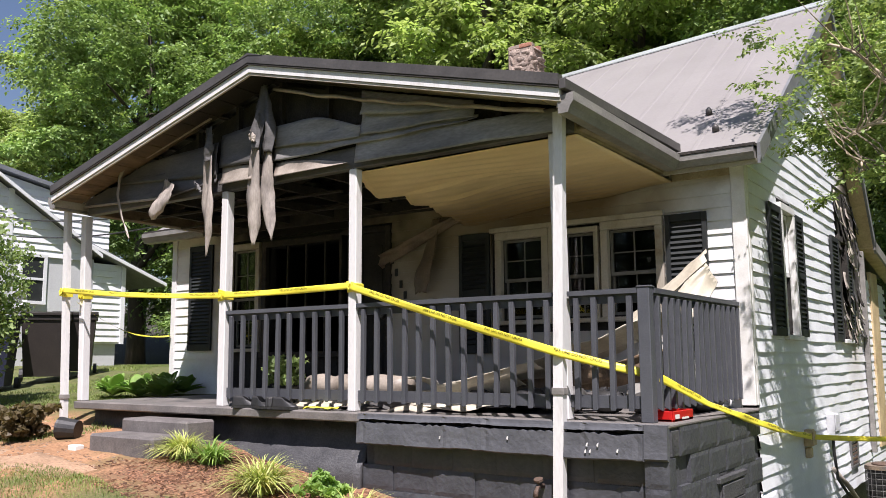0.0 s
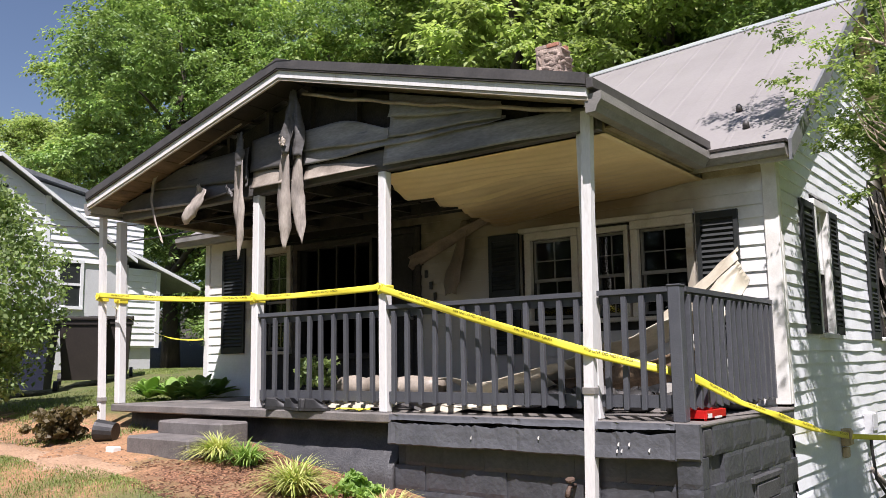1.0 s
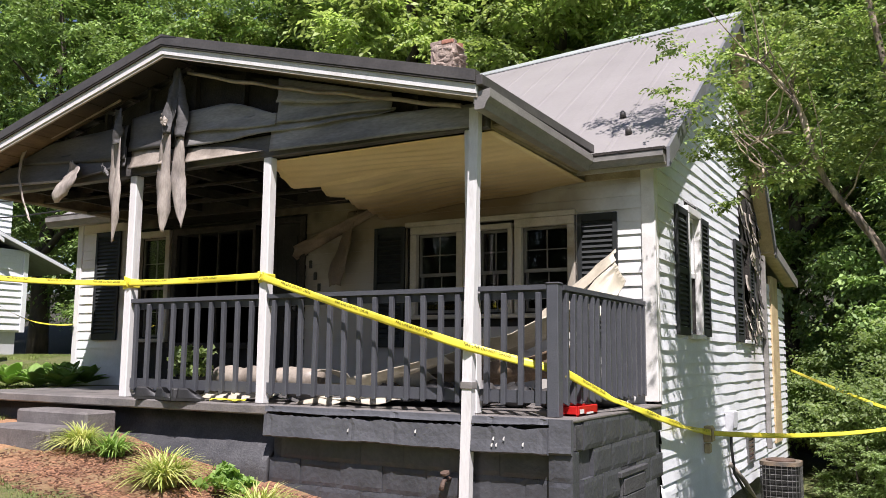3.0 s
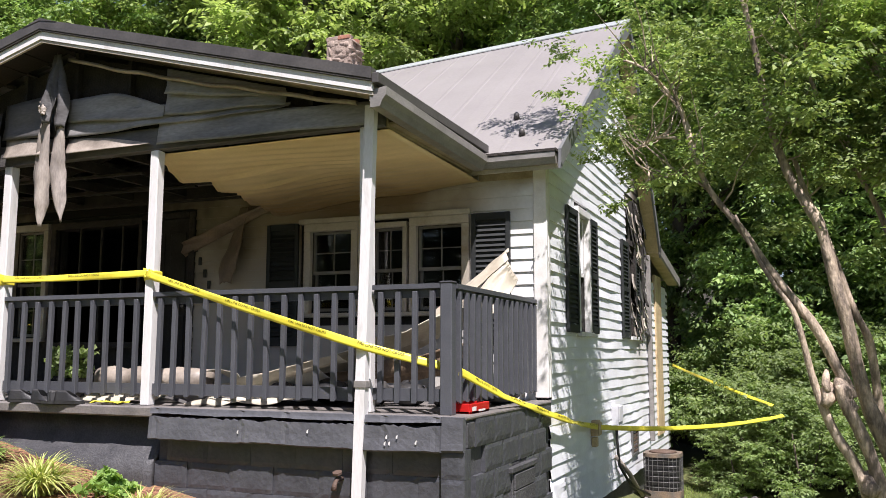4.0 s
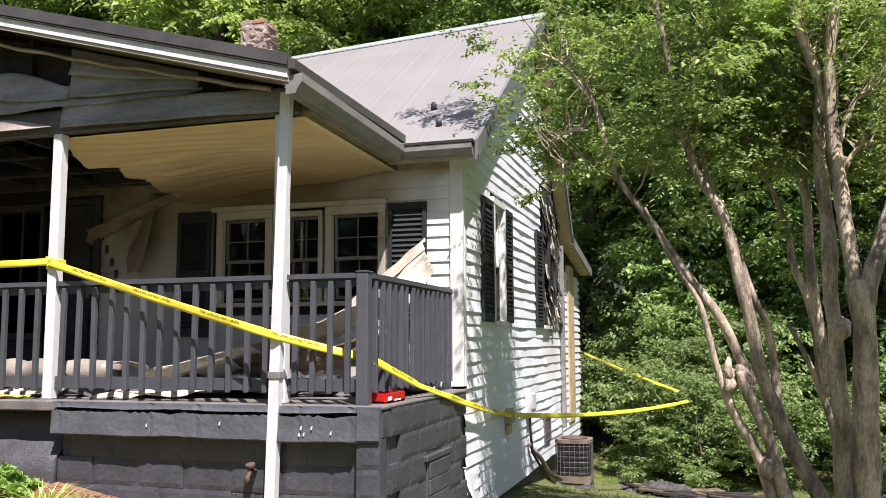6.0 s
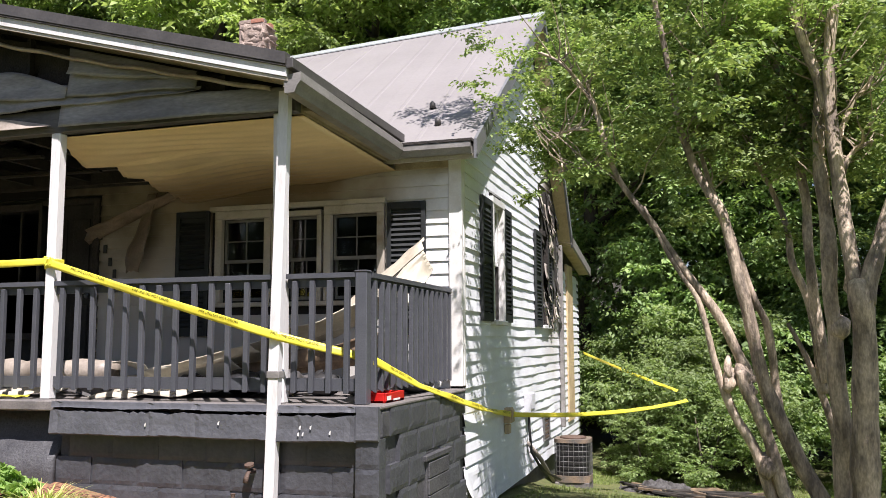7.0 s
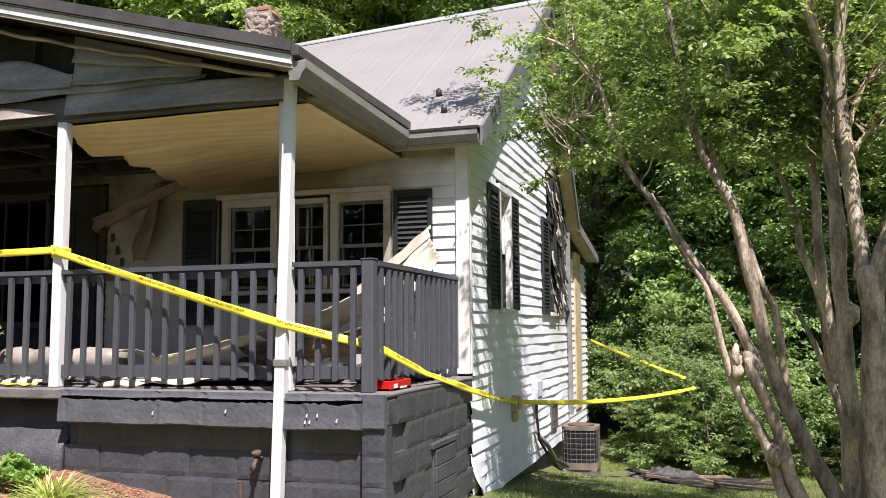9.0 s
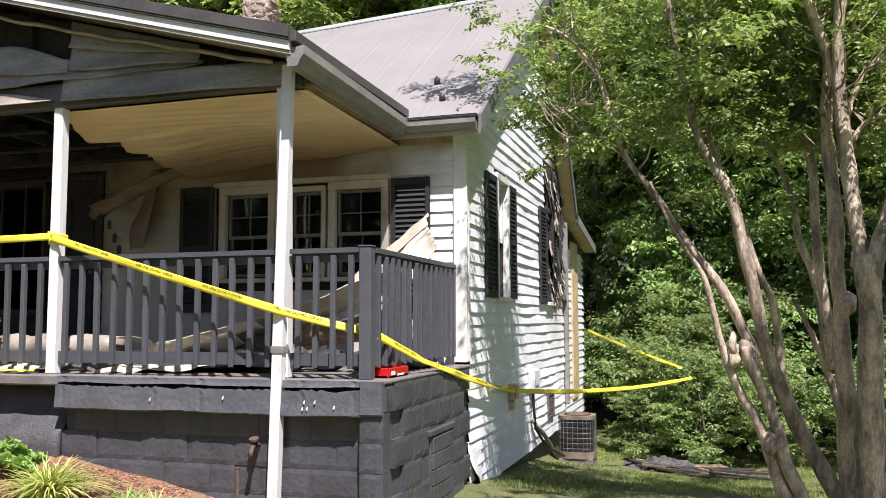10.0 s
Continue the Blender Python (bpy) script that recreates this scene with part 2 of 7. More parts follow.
bin_brown = material("dark brown bin plastic", (0.026, 0.020, 0.017), None, 0.5, 6, 60, 0.05)
ac_metal = material("scorched unit steel", (0.11, 0.10, 0.09), (0.24, 0.17, 0.11), 0.55, 7, 60, 0.3, dust=0.25)
ac_dark = material("dark unit fins", (0.02, 0.019, 0.018), None, 0.6, 10, 90, 0.3)
steel_grey = material("galvanised grey metal", (0.17, 0.17, 0.165), (0.11, 0.105, 0.10), 0.45, 10, 60, 0.1, metal=0.4)
rust = material("rusty iron", (0.11, 0.075, 0.055), (0.08, 0.045, 0.03), 0.75, 14, 70, 0.5)
far_siding = material("neighbour white siding", (0.76, 0.77, 0.78), (0.68, 0.68, 0.69), 0.5, 1.2, 30, 0.05, dust=0.06)
far_stucco = material("neighbour pale grey stucco", (0.56, 0.57, 0.58), (0.48, 0.48, 0.49), 0.7, 1.2, 30, 0.1, dust=0.06)
far_roof = material("neighbour grey shingles", (0.20, 0.21, 0.23), (0.14, 0.15, 0.16), 0.7, 3, 40, 0.3)
tan_board = material("scorched yellow sheathing", (0.60, 0.47, 0.27), (0.40, 0.29, 0.16), 0.6, 4, 50, 0.2, dust=0.15)
number_black = material("black house-number plate", (0.015, 0.014, 0.013), None, 0.5, 8, 60, 0.0)


# ---- building helpers ----
class Geo:
    """Corners and faces gathered for one mesh."""

    def __init__(self):
        self.v, self.f = [], []

    def add(self, verts, faces):
        k = len(self.v)
        self.v += [tuple(p) for p in verts]
        self.f += [tuple(i + k for i in q) for q in faces]
        return self

    def box(self, x0, x1, y0, y1, z0, z1, c=0.0):
        if not c:
            vs = [(x, y, z) for z in (z0, z1) for y in (y0, y1) for x in (x0, x1)]
            return self.add(vs, [(0, 2, 3, 1), (4, 5, 7, 6), (0, 1, 5, 4), (2, 6, 7, 3), (0, 4, 6, 2), (1, 3, 7, 5)])
        vs, ix = [], {}
        for a, x in enumerate((x0, x1)):
            for b, y in enumerate((y0, y1)):
                for d, z in enumerate((z0, z1)):
                    sx, sy, sz = (c if a == 0 else -c), (c if b == 0 else -c), (c if d == 0 else -c)
                    for k, p in enumerate(((x, y + sy, z + sz), (x + sx, y, z + sz), (x + sx, y + sy, z))):
                        ix[a, b, d, k] = len(vs)
                        vs.append(p)
        fs = []
        for e in (0, 1):
            q = [ix[e, 0, 0, 0], ix[e, 1, 0, 0], ix[e, 1, 1, 0], ix[e, 0, 1, 0]]
            fs.append(tuple(q if e else q[::-1]))
            q = [ix[0, e, 0, 1], ix[1, e, 0, 1], ix[1, e, 1, 1], ix[0, e, 1, 1]]
            fs.append(tuple(q[::-1] if e else q))
            q = [ix[0, 0, e, 2], ix[1, 0, e, 2], ix[1, 1, e, 2], ix[0, 1, e, 2]]
            fs.append(tuple(q if e else q[::-1]))
        for b in (0, 1):
            for d in (0, 1):
                fs.append((ix[0, b, d, 1], ix[1, b, d, 1], ix[1, b, d, 2], ix[0, b, d, 2]))
                fs.append((ix[b, 0, d, 0], ix[b, 1, d, 0], ix[b, 1, d, 2], ix[b, 0, d, 2]))
                fs.append((ix[b, d, 0, 0], ix[b, d, 1, 0], ix[b, d, 1, 1], ix[b, d, 0, 1]))
        for a in (0, 1):
            for b in (0, 1):
                for d in (0, 1):
                    fs.append((ix[a, b, d, 0], ix[a, b, d, 1], ix[a, b, d, 2]))
        return self.add(vs, fs)

    def prism(self, poly, way):
        """A flat polygon of points pushed along a vector."""
        n, w = len(poly), Vector(way)
        vs = [Vector(p) for p in poly] + [Vector(p) + w for p in poly]
        return self.add(vs, [tuple(range(n))[::-1], tuple(range(n, 2 * n))] + [(i, (i + 1) % n, n + (i + 1) % n, n + i) for i in range(n)])

    def beam(self, a, b, w, h, up=(0, 0, 1)):
        """A square bar from a to b, w wide and h deep."""
        a, b = Vector(a), Vector(b)
        d = (b - a).normalized()
        s = d.cross(Vector(up))
        s = s.normalized() if s.length > 1e-4 else Vector((1, 0, 0))
        u = s.cross(d).normalized()
        q = [a + s * (w / 2) * i + u * (h / 2) * j for i, j in ((-1, -1), (1, -1), (1, 1), (-1, 1))]
        return self.prism(q, b - a)

    def tube(self, pts, radii, sides=8):
        pts = [Vector(p) for p in pts]
        vs, fs = [], []
        for i, p in enumerate(pts):
            d = (pts[min(i + 1, len(pts) - 1)] - pts[max(i - 1, 0)]).normalized()
            s = d.cross(Vector((0.31, 0.94, 0.12))).normalized()
            u = s.cross(d)
            for k in range(sides):
                a = 2 * math.pi * k / sides
                vs.append(p + (s * math.cos(a) + u * math.sin(a)) * radii[i])
        for i in range(len(pts) - 1):
            for k in range(sides):
                a, b = i * sides + k, i * sides + (k + 1) % sides
                fs.append((a, b, b + sides, a + sides))
        fs += [tuple(range(sides))[::-1], tuple(range(len(vs) - sides, len(vs)))]
        return self.add(vs, fs)

    def sheet(self, grid, thick, way=(0, 0, 1)):
        """A bent sheet from rows of points, with a thickness."""
        r, c = len(grid), len(grid[0])
        w = Vector(way) * thick
        top = [Vector(p) for row in grid for p in row]
        vs = top + [p - w for p in top]
        n, fs = r * c, []
        for i in range(r - 1):
            for j in range(c - 1):
                a = i * c + j
                fs += [(a, a + 1, a + c + 1, a + c), (n + a, n + a + c, n + a + c + 1, n + a + 1)]
        rim = [j for j in range(c)] + [i * c + c - 1 for i in range(1, r)] + [(r - 1) * c + j for j in range(c - 2, -1, -1)] + [i * c for i in range(r - 2, 0, -1)]
        for a, b in zip(rim, rim[1:] + rim[:1]):
            fs.append((a, n + a, n + b, b))
        return self.add(vs, fs)

    def mesh(self, name, mat, smooth=False, shift=(0, 0, 0)):
        me = bpy.data.meshes.new(name)
        s = Vector(shift)
        me.from_pydata([Vector(p) - s for p in self.v], [], self.f)
        me.materials.append(mat)
        if smooth:
            me.polygons.foreach_set("use_smooth", [True] * len(me.polygons))
        me.update()
        if me.validate():
            me.update()
        return me


ROOTS = {}


def thing(name, at, label, category, group="", kind=""):
    ob = new(name)
    ob.empty_display_size = 0.1
    ob.location = at
    ROOTS[ob.name] = Vector(at)
    return tagged(ob, label, category, group, kind)


def part(name, geo, mat, parent, label="", smooth=False, kind=""):
    """One mesh of its own under a thing or under a part; the corners are in the world's metres."""
    at = ROOTS[parent.name]
    ob = new(name, geo.mesh(name, mat, smooth, at))
    ob.parent = parent
    ROOTS[ob.name] = at
    return tagged(ob, label, kind=kind)


def solid(name, geo, mat, label, category="", group="", kind="", smooth=False):
    """A thing that is one mesh, with its origin at its foot."""
    lo = [min(p[i] for p in geo.v) for i in range(3)]
    hi = [max(p[i] for p in geo.v) for i in range(3)]
    at = Vector(((lo[0] + hi[0]) / 2, (lo[1] + hi[1]) / 2, lo[2]))
    ob = new(name, geo.mesh(name, mat, smooth, at))
    ob.location = at
    ROOTS[ob.name] = at
    return tagged(ob, label, category, group, kind)


def piece(name, me, parent, at=(0, 0, 0), turn=None, size=None):
    """One of many alike pieces that share a mesh."""
    ob = new(name, me)
    ob.parent = parent
    ob.location = Vector(at) - ROOTS[parent.name]
    if turn:
        ob.rotation_euler = [radians(a) for a in turn]
    if size:
        ob.scale = size
    return ob


def smooth01(t):
    t = min(max(t, 0.0), 1.0)
    return t * t * (3 - 2 * t)


# ---- plan ----
D, W, LEFT = 2.2, -0.05, -8.16            # front wall, side wall, left corner of the house
REAR = 10.25
EAVE_Y, EAVE_Z, RIDGE_Y, RIDGE_Z, BACK_Y, BACK_Z = 1.98, 2.25, 5.82, 4.95, 8.05, 2.05
ROOF_L, ROOF_R = -8.5, 0.17
PX0, PX1, PXM, PZE, PZR, PY0 = -7.14, -0.63, -3.86, 2.345, 3.205, -0.27   # porch roof
BEAM = 2.14


FOOT = ((-30, -0.27), (-7.0, -0.27), (-5.5, -0.31), (-4.46, -0.36), (-3.53, -0.48), (-1.5, -0.83), (0.0, -1.12), (1.6, -1.15), (40, -1.15))


def ground_z(x, y):
    """The yard falls from the drive, along the porch, to the side lawn."""
    x_ = min(max(x, -29.9), 39.9)
    for (xa, za), (xb, zb) in zip(FOOT, FOOT[1:]):
        if x_ <= xb:
            z = za + (zb - za) * (x_ - xa) / (xb - xa)
            break
    s = smooth01((x + 6.5) / 8)
    z += (1 - s) * (0.115 * min(max(y, 0), 5.2) - 0.13 * min(max(-y, 0), 6))
    z -= s * 0.115 * min(max(y - 2, 0), 6)
    z += 0.16 * max(y - 15, 0) if y < 60 else 7.2
    z += 0.03 * noise.noise(Vector((x * 0.7, y * 0.7, 0))) + 0.012 * noise.noise(Vector((x * 3, y * 3, 4)))
    return z


# ---- ground ----
def build_ground():
    xs = sorted(set([-400, -200, -110, -70, -50, -40] + [round(-34 + 1.0 * i, 2) for i in range(26)] + [round(-8 + 0.16 * i, 2) for i in range(88)] + [6.2, 7, 8, 9, 10, 12, 15, 20, 30, 50, 90, 200, 400]))
    ys = sorted(set([-400, -200, -90, -50, -30, -20, -14, -11, -9, -7.5] + [round(-6.6 + 0.16 * i, 2) for i in range(100)] + [round(9.6 + 0.8 * i, 2) for i in range(26)] + [34, 40, 50, 60, 80, 120, 200, 400]))
    g = Geo()
    nx = len(xs)
    vs = [(x, y, ground_z(x, y)) for y in ys for x in xs]
    fs = [(j * nx + i, j * nx + i + 1, (j + 1) * nx + i + 1, (j + 1) * nx + i) for j in range(len(ys) - 1) for i in range(nx - 1)]
    g.add(vs, fs)
    m = bpy.data.materials.new("yard soil and turf")
    m.use_nodes = True
    n, l = nodes_of(m)
    b = n["Principled BSDF"]
    b.inputs["Roughness"].default_value = 0.95
    geo = n.new("ShaderNodeNewGeometry")
    sep = n.new("ShaderNodeSeparateXYZ")
    l.new(geo.outputs["Position"], sep.inputs["Vector"])

    def noise_node(scale, detail=6):
        t = n.new("ShaderNodeTexNoise")
        t.inputs["Scale"].default_value, t.inputs["Detail"].default_value = scale, detail
        l.new(geo.outputs["Position"], t.inputs["Vector"])
        return t.outputs["Fac"]

    def blend(f, a, c):
        x = n.new("ShaderNodeMix")
        x.data_type = "RGBA"
        for key, v in (("Factor", f), ("A", a), ("B", c)):
            if isinstance(v, tuple):
                x.inputs[key].default_value = (*v, 1)
            else:
                l.new(v, x.inputs[key])
        return x.outputs["Result"]

    def span(v, a, z, t0=0.0, t1=1.0):
        r = n.new("ShaderNodeMapRange")
        r.inputs["From Min"].default_value, r.inputs["From Max"].default_value = a, z
        r.inputs["To Min"].default_value, r.inputs["To Max"].default_value = t0, t1
        l.new(v, r.inputs["Value"])
        return r.outputs["Result"]

    def math2(op, a, c):
        x = n.new("ShaderNodeMath")
        x.operation = op
        for i, v in enumerate((a, c)):
            if isinstance(v, (int, float)):
                x.inputs[i].default_value = v
            else:
                l.new(v, x.inputs[i])
        return x.outputs["Value"]

    coarse, mid, fine = noise_node(0.7), noise_node(4.0), noise_node(45.0, 3)
    turf = blend(span(mid, 0.3, 0.7), (0.070, 0.098, 0.025), (0.145, 0.140, 0.048))
    clay = blend(span(mid, 0.3, 0.7), (0.40, 0.22, 0.115), (0.28, 0.15, 0.075))
    straw = blend(span(fine, 0.4, 0.6), (0.30, 0.20, 0.10), (0.16, 0.09, 0.05))
    mulch = blend(span(fine, 0.35, 0.65), (0.085, 0.038, 0.022), (0.33, 0.165, 0.09))
    wob = math2("MULTIPLY", math2("SUBTRACT", coarse, 0.5), 2.0)
    wob2 = math2("MULTIPLY", math2("SUBTRACT", mid, 0.5), 1.2)
    yy = math2("ADD", sep.outputs["Y"], wob2)
    xx = math2("ADD", sep.outputs["X"], wob2)
    # bare clay where the path meets the steps, thin turf beyond
    bare = math2("MULTIPLY", span(yy, -3.0, -2.0), span(yy, 0.9, 0.2))
    bare = math2("MULTIPLY", bare, span(xx, -3.9, -4.7))
    bare = math2("MULTIPLY", bare, span(math2("ADD", coarse, math2("MULTIPLY", mid, 0.5)), 1.02, 0.72))
    bed = math2("MULTIPLY", span(yy, -1.55, -1.15), span(xx, -4.9, -4.4))
    bed = math2("MULTIPLY", bed, span(xx, -0.2, -0.6))
    # the ground fades to a near-black brown between y 11 and 14
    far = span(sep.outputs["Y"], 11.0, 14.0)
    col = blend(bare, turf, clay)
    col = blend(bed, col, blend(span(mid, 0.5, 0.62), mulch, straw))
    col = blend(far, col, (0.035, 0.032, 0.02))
    hsv = n.new("ShaderNodeHueSaturation")
    l.new(col, hsv.inputs["Color"])
    l.new(span(fine, 0.25, 0.75, 0.65, 1.3), hsv.inputs["Value"])
    l.new(hsv.outputs["Color"], b.inputs["Base Color"])
    bp = n.new("ShaderNodeBump")
    bp.inputs["Strength"].default_value, bp.inputs["Distance"].default_value = 0.8, 0.03
    l.new(math2("ADD", fine, mid), bp.inputs["Height"])
    l.new(bp.outputs["Normal"], b.inputs["Normal"])
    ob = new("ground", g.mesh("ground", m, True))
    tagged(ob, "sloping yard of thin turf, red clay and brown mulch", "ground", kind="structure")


build_ground()


# ---- house shell ----
def wall_boxes(g, axis, face, inner, a0, a1, z0, z1, holes):
    """A wall with real openings, as boxes between the holes (a0, a1, z0, z1)."""
    cuts = sorted(set([a0, a1] + [h[0] for h in holes] + [h[1] for h in holes]))
    for p, q in zip(cuts, cuts[1:]):
        mid = (p + q) / 2
        open_ = sorted((h[2], h[3]) for h in holes if h[0] < mid < h[1])
        z = z0
        for lo, hi in open_ + [(z1, z1)]:
            if lo > z:
                if axis == "x":
                    g.box(p, q, min(face, inner), max(face, inner), z, lo)
                else:
                    g.box(min(face, inner), max(face, inner), p, q, z, lo)
            z = hi


FRONT_HOLES = [(-2.60, -2.11, 0.86, 1.70), (-1.86, -1.52, 0.86, 1.70), (-1.37, -0.88, 0.86, 1.70),
               (-6.90, -6.42, 0.62, 1.92), (-6.22, -4.93, 0.55, 1.92), (-4.88, -4.20, 0.0, 1.98)]
SIDE_HOLES = [(3.43, 3.87, 0.68, 1.93), (6.38, 6.78, 0.68, 1.93)]

house = thing("burnt_house", (-4.1, 6.2, -1.3), "small white vinyl-sided house gutted by a porch fire", "house")
g = Geo()
wall_boxes(g, "x", D + 0.02, D + 0.15, LEFT, W - 0.16, -0.75, 2.30, FRONT_HOLES)
for k in range(len(g.v) // 8):
    q = Geo().add(g.v[8 * k:8 * k + 8], [tuple(i - 8 * k for i in f) for f in g.f[6 * k:6 * k + 6]])
    part("wall_panel", q, burnt_room, house)
g = Geo()
wall_boxes(g, "y", W - 0.02, W - 0.15, D + 0.02, 7.8, -1.15, 2.25, SIDE_HOLES)
g.box(W - 0.15, W - 0.02, 7.8, REAR, -1.15, 1.62)
g.prism([(W - 0.15, D + 0.2, 2.25), (W - 0.15, 7.75, 2.25), (W - 0.15, RIDGE_Y, RIDGE_Z - 0.20)], (0.13, 0, 0))
side_core = part("side_wall_core", g, burnt_room, house)
g = Geo().box(LEFT, LEFT + 0.15, D + 0.15, REAR, -0.6, 2.32)
part("far_end_wall", g, burnt_room, house)
part("rear_wall", Geo().box(LEFT, W, REAR - 0.15, REAR, -1.4, 1.6), burnt_room, house)
part("addition_wall", Geo().box(LEFT + 0.15, W - 0.16, 7.8, 7.9, -0.6, 2.1), burnt_room, house)
g = Geo().box(LEFT + 0.15, W - 0.16, D + 0.16, REAR - 0.15, -0.1, 0.0)
g.box(-4.05, -3.93, D + 0.16, 6.0, 0.0, 2.2)
g.box(LEFT + 0.15, W - 0.16, 5.9, 6.02, 0.0, 2.25)
part("inner_wall_and_floor", g, burnt_room, house, "soot-black rooms seen through the windows")
g = Geo().box(LEFT + 0.15, W - 0.16, D + 0.16, 7.7, 2.25, 2.29)
part("room_ceiling", g, burnt_room, house)
# crawl-space footing, set back under the siding
g = Geo().box(W - 0.28, W - 0.08, D, REAR, -2.2, -1.1)
g.box(LEFT + 0.05, LEFT + 0.2, D + 0.1, REAR, -0.9, 0.2)
g.box(LEFT + 0.05, -7.0, D + 0.06, D + 0.2, -0.9, 0.1)
for k in range(3):
    q = Geo().add(g.v[8 * k:8 * k + 8], [tuple(i - 8 * k for i in f) for f in g.f[6 * k:6 * k + 6]])
    part("footing", q, worn_paint, house)


# ---- siding ----
def lap_board(g, axis, face, a0, a1, b0, b1, z0, z1, proud=0.018):
    """One lapped board: its lower edge stands proud. a0..a1 at the foot, b0..b1 at the head."""
    def p(a, out, z):
        return (a, face - out, z) if axis == "x" else (face + out, a, z)
    o0, o1 = proud, 0.004
    vs = [p(a0, o0, z0), p(a1, o0, z0), p(b1, o1, z1), p(b0, o1, z1), p(a0, -0.02, z0), p(a1, -0.02, z0), p(b1, -0.02, z1), p(b0, -0.02, z1)]
    g.add(vs, [(0, 1, 2, 3), (4, 7, 6, 5), (0, 4, 5, 1), (3, 2, 6, 7), (0, 3, 7, 4), (1, 5, 6, 2)])


def wavy_board(g, a0, a1, b0, b1, z0, z1, row):
    """A vinyl board of the gable wall that the heat has rippled: its lower edge stands off unevenly."""
    n_ = max(2, int((a1 - a0) / 0.09))
    foot, head, rear = [], [], []
    for i in range(n_ + 1):
        f = i / n_
        y, yh = a0 + (a1 - a0) * f, b0 + (b1 - b0) * f
        swell = noise.noise(Vector((y * 1.1, row * 0.55, 2.0))) + 0.5 * noise.noise(Vector((y * 3.4, row * 1.3, 6.0)))
        o = 0.019 + 0.016 * max(-0.6, swell)
        foot.append((W + o, y, z0 - 0.005 * swell))
        head.append((W + 0.004, yh, z1 + 0.004))
        rear.append((W - 0.012, y, z0))
    g.sheet([rear, foot, head], 0.004, (1, 0, 0))


def spans_of(a0, a1, z0, z1, holes):
    out, a = [], a0
    for h in sorted(h for h in holes if h[2] < z1 - 0.01 and h[3] > z0 + 0.01):
        if h[0] > a:
            out.append((a, h[0]))
        a = max(a, h[1])
    if a < a1:
        out.append((a, a1))
    return out


FRONT_EXPO, SIDE_EXPO = 0.122, 0.122
front_siding = thing("siding_front", (-4.1, D, 0.0), "white lapped siding of the porch wall, soot-blackened round the door", "siding", kind="structure")
cased = [(-2.74, -0.80, 0.76, 1.80), (-6.98, -4.12, -0.1, 2.02)]
z = -0.02
while z < 2.2:
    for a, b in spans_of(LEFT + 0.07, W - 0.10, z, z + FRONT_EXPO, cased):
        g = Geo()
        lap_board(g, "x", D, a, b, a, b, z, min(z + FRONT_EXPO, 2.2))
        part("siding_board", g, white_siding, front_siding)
    z += FRONT_EXPO

side_wall = thing("siding_side", (W, 6.2, -1.2), "white lapped siding of the gable wall, warped and scorched at its rear window", "siding", kind="structure")
cased = [(3.36, 3.94, 0.64, 2.0), (6.31, 7.05, 0.64, 2.62)]
random.seed(4)
z, row = -1.22, 0
rise_f = (RIDGE_Z - EAVE_Z) / (RIDGE_Y - EAVE_Y)
rise_b = (RIDGE_Z - BACK_Z) / (BACK_Y - RIDGE_Y)
while z < RIDGE_Z - 0.2:
    z1 = z + SIDE_EXPO
    def ends(h):
        lo = D + 0.08 if h < 2.28 else EAVE_Y + (h + 0.14 - EAVE_Z) / rise_f
        hi = BACK_Y - (h + 0.20 - BACK_Z) / rise_b
        return max(lo, D + 0.08), min(hi, 7.92)
    a0, a1 = ends(z)
    b0, b1 = ends(z1)
    if b1 - b0 > 0.1:
        for a, b in spans_of(a0, a1, z, z1, cased):
            g = Geo()
            slant0, slant1 = (b0 if a == a0 else a), (b1 if b == a1 else b)
            wavy_board(g, a, b, slant0, slant1, z, z1, row)
            part("siding_board", g, side_siding, side_wall)
    # the rear addition, past the downpipe
    if z < 1.5:
        g = Geo()
        lap_board(g, "y", W - 0.01, 8.0, REAR, 8.0, REAR, z, z1)
        part("siding_board", g, side_siding, side_wall)
    z, row = z1, row + 1

# loose sheet curling off at the foot of the corner
g = Geo()
g.sheet([[(W + 0.01 + 0.10 * (j / 6) ** 2 * (1 - i / 5), D + 0.06 + 0.55 * i / 5, -0.75 - (0.28 + 0.24 * smooth01(i / 4)) * j / 6) for j in range(7)] for i in range(6)], 0.006, (1, 0, 0))
part("loose_sheet", g, side_siding, side_wall, "siding sheet curling away at the corner", smooth=True)

trim = thing("trim", (-4, D, 0), "white corner boards and window casings, smoke-stained", "trim", kind="structure")
part("corner_board", Geo().box(W - 0.10, W + 0.03, D - 0.035, D + 0.02, 0.02, 2.28, 0.006).box(W - 0.01, W + 0.032, D + 0.024, D + 0.085, 0.02, 2.28, 0.006), white_trim, trim)
part("corner_board", Geo().box(LEFT - 0.02, LEFT + 0.08, D - 0.035, D + 0.02, -0.35, 2.28, 0.006), post_paint, trim)
part("frieze_board", Geo().box(-0.70, W - 0.10, D - 0.03, D + 0.0, 2.10, 2.24, 0.004), browned_trim, trim)
part("corner_post", Geo().box(W - 0.02, W + 0.03, 8.75, 9.38, -0.9, 1.72, 0.004), tan_board, trim, "scorched yellow sheathing laid bare")


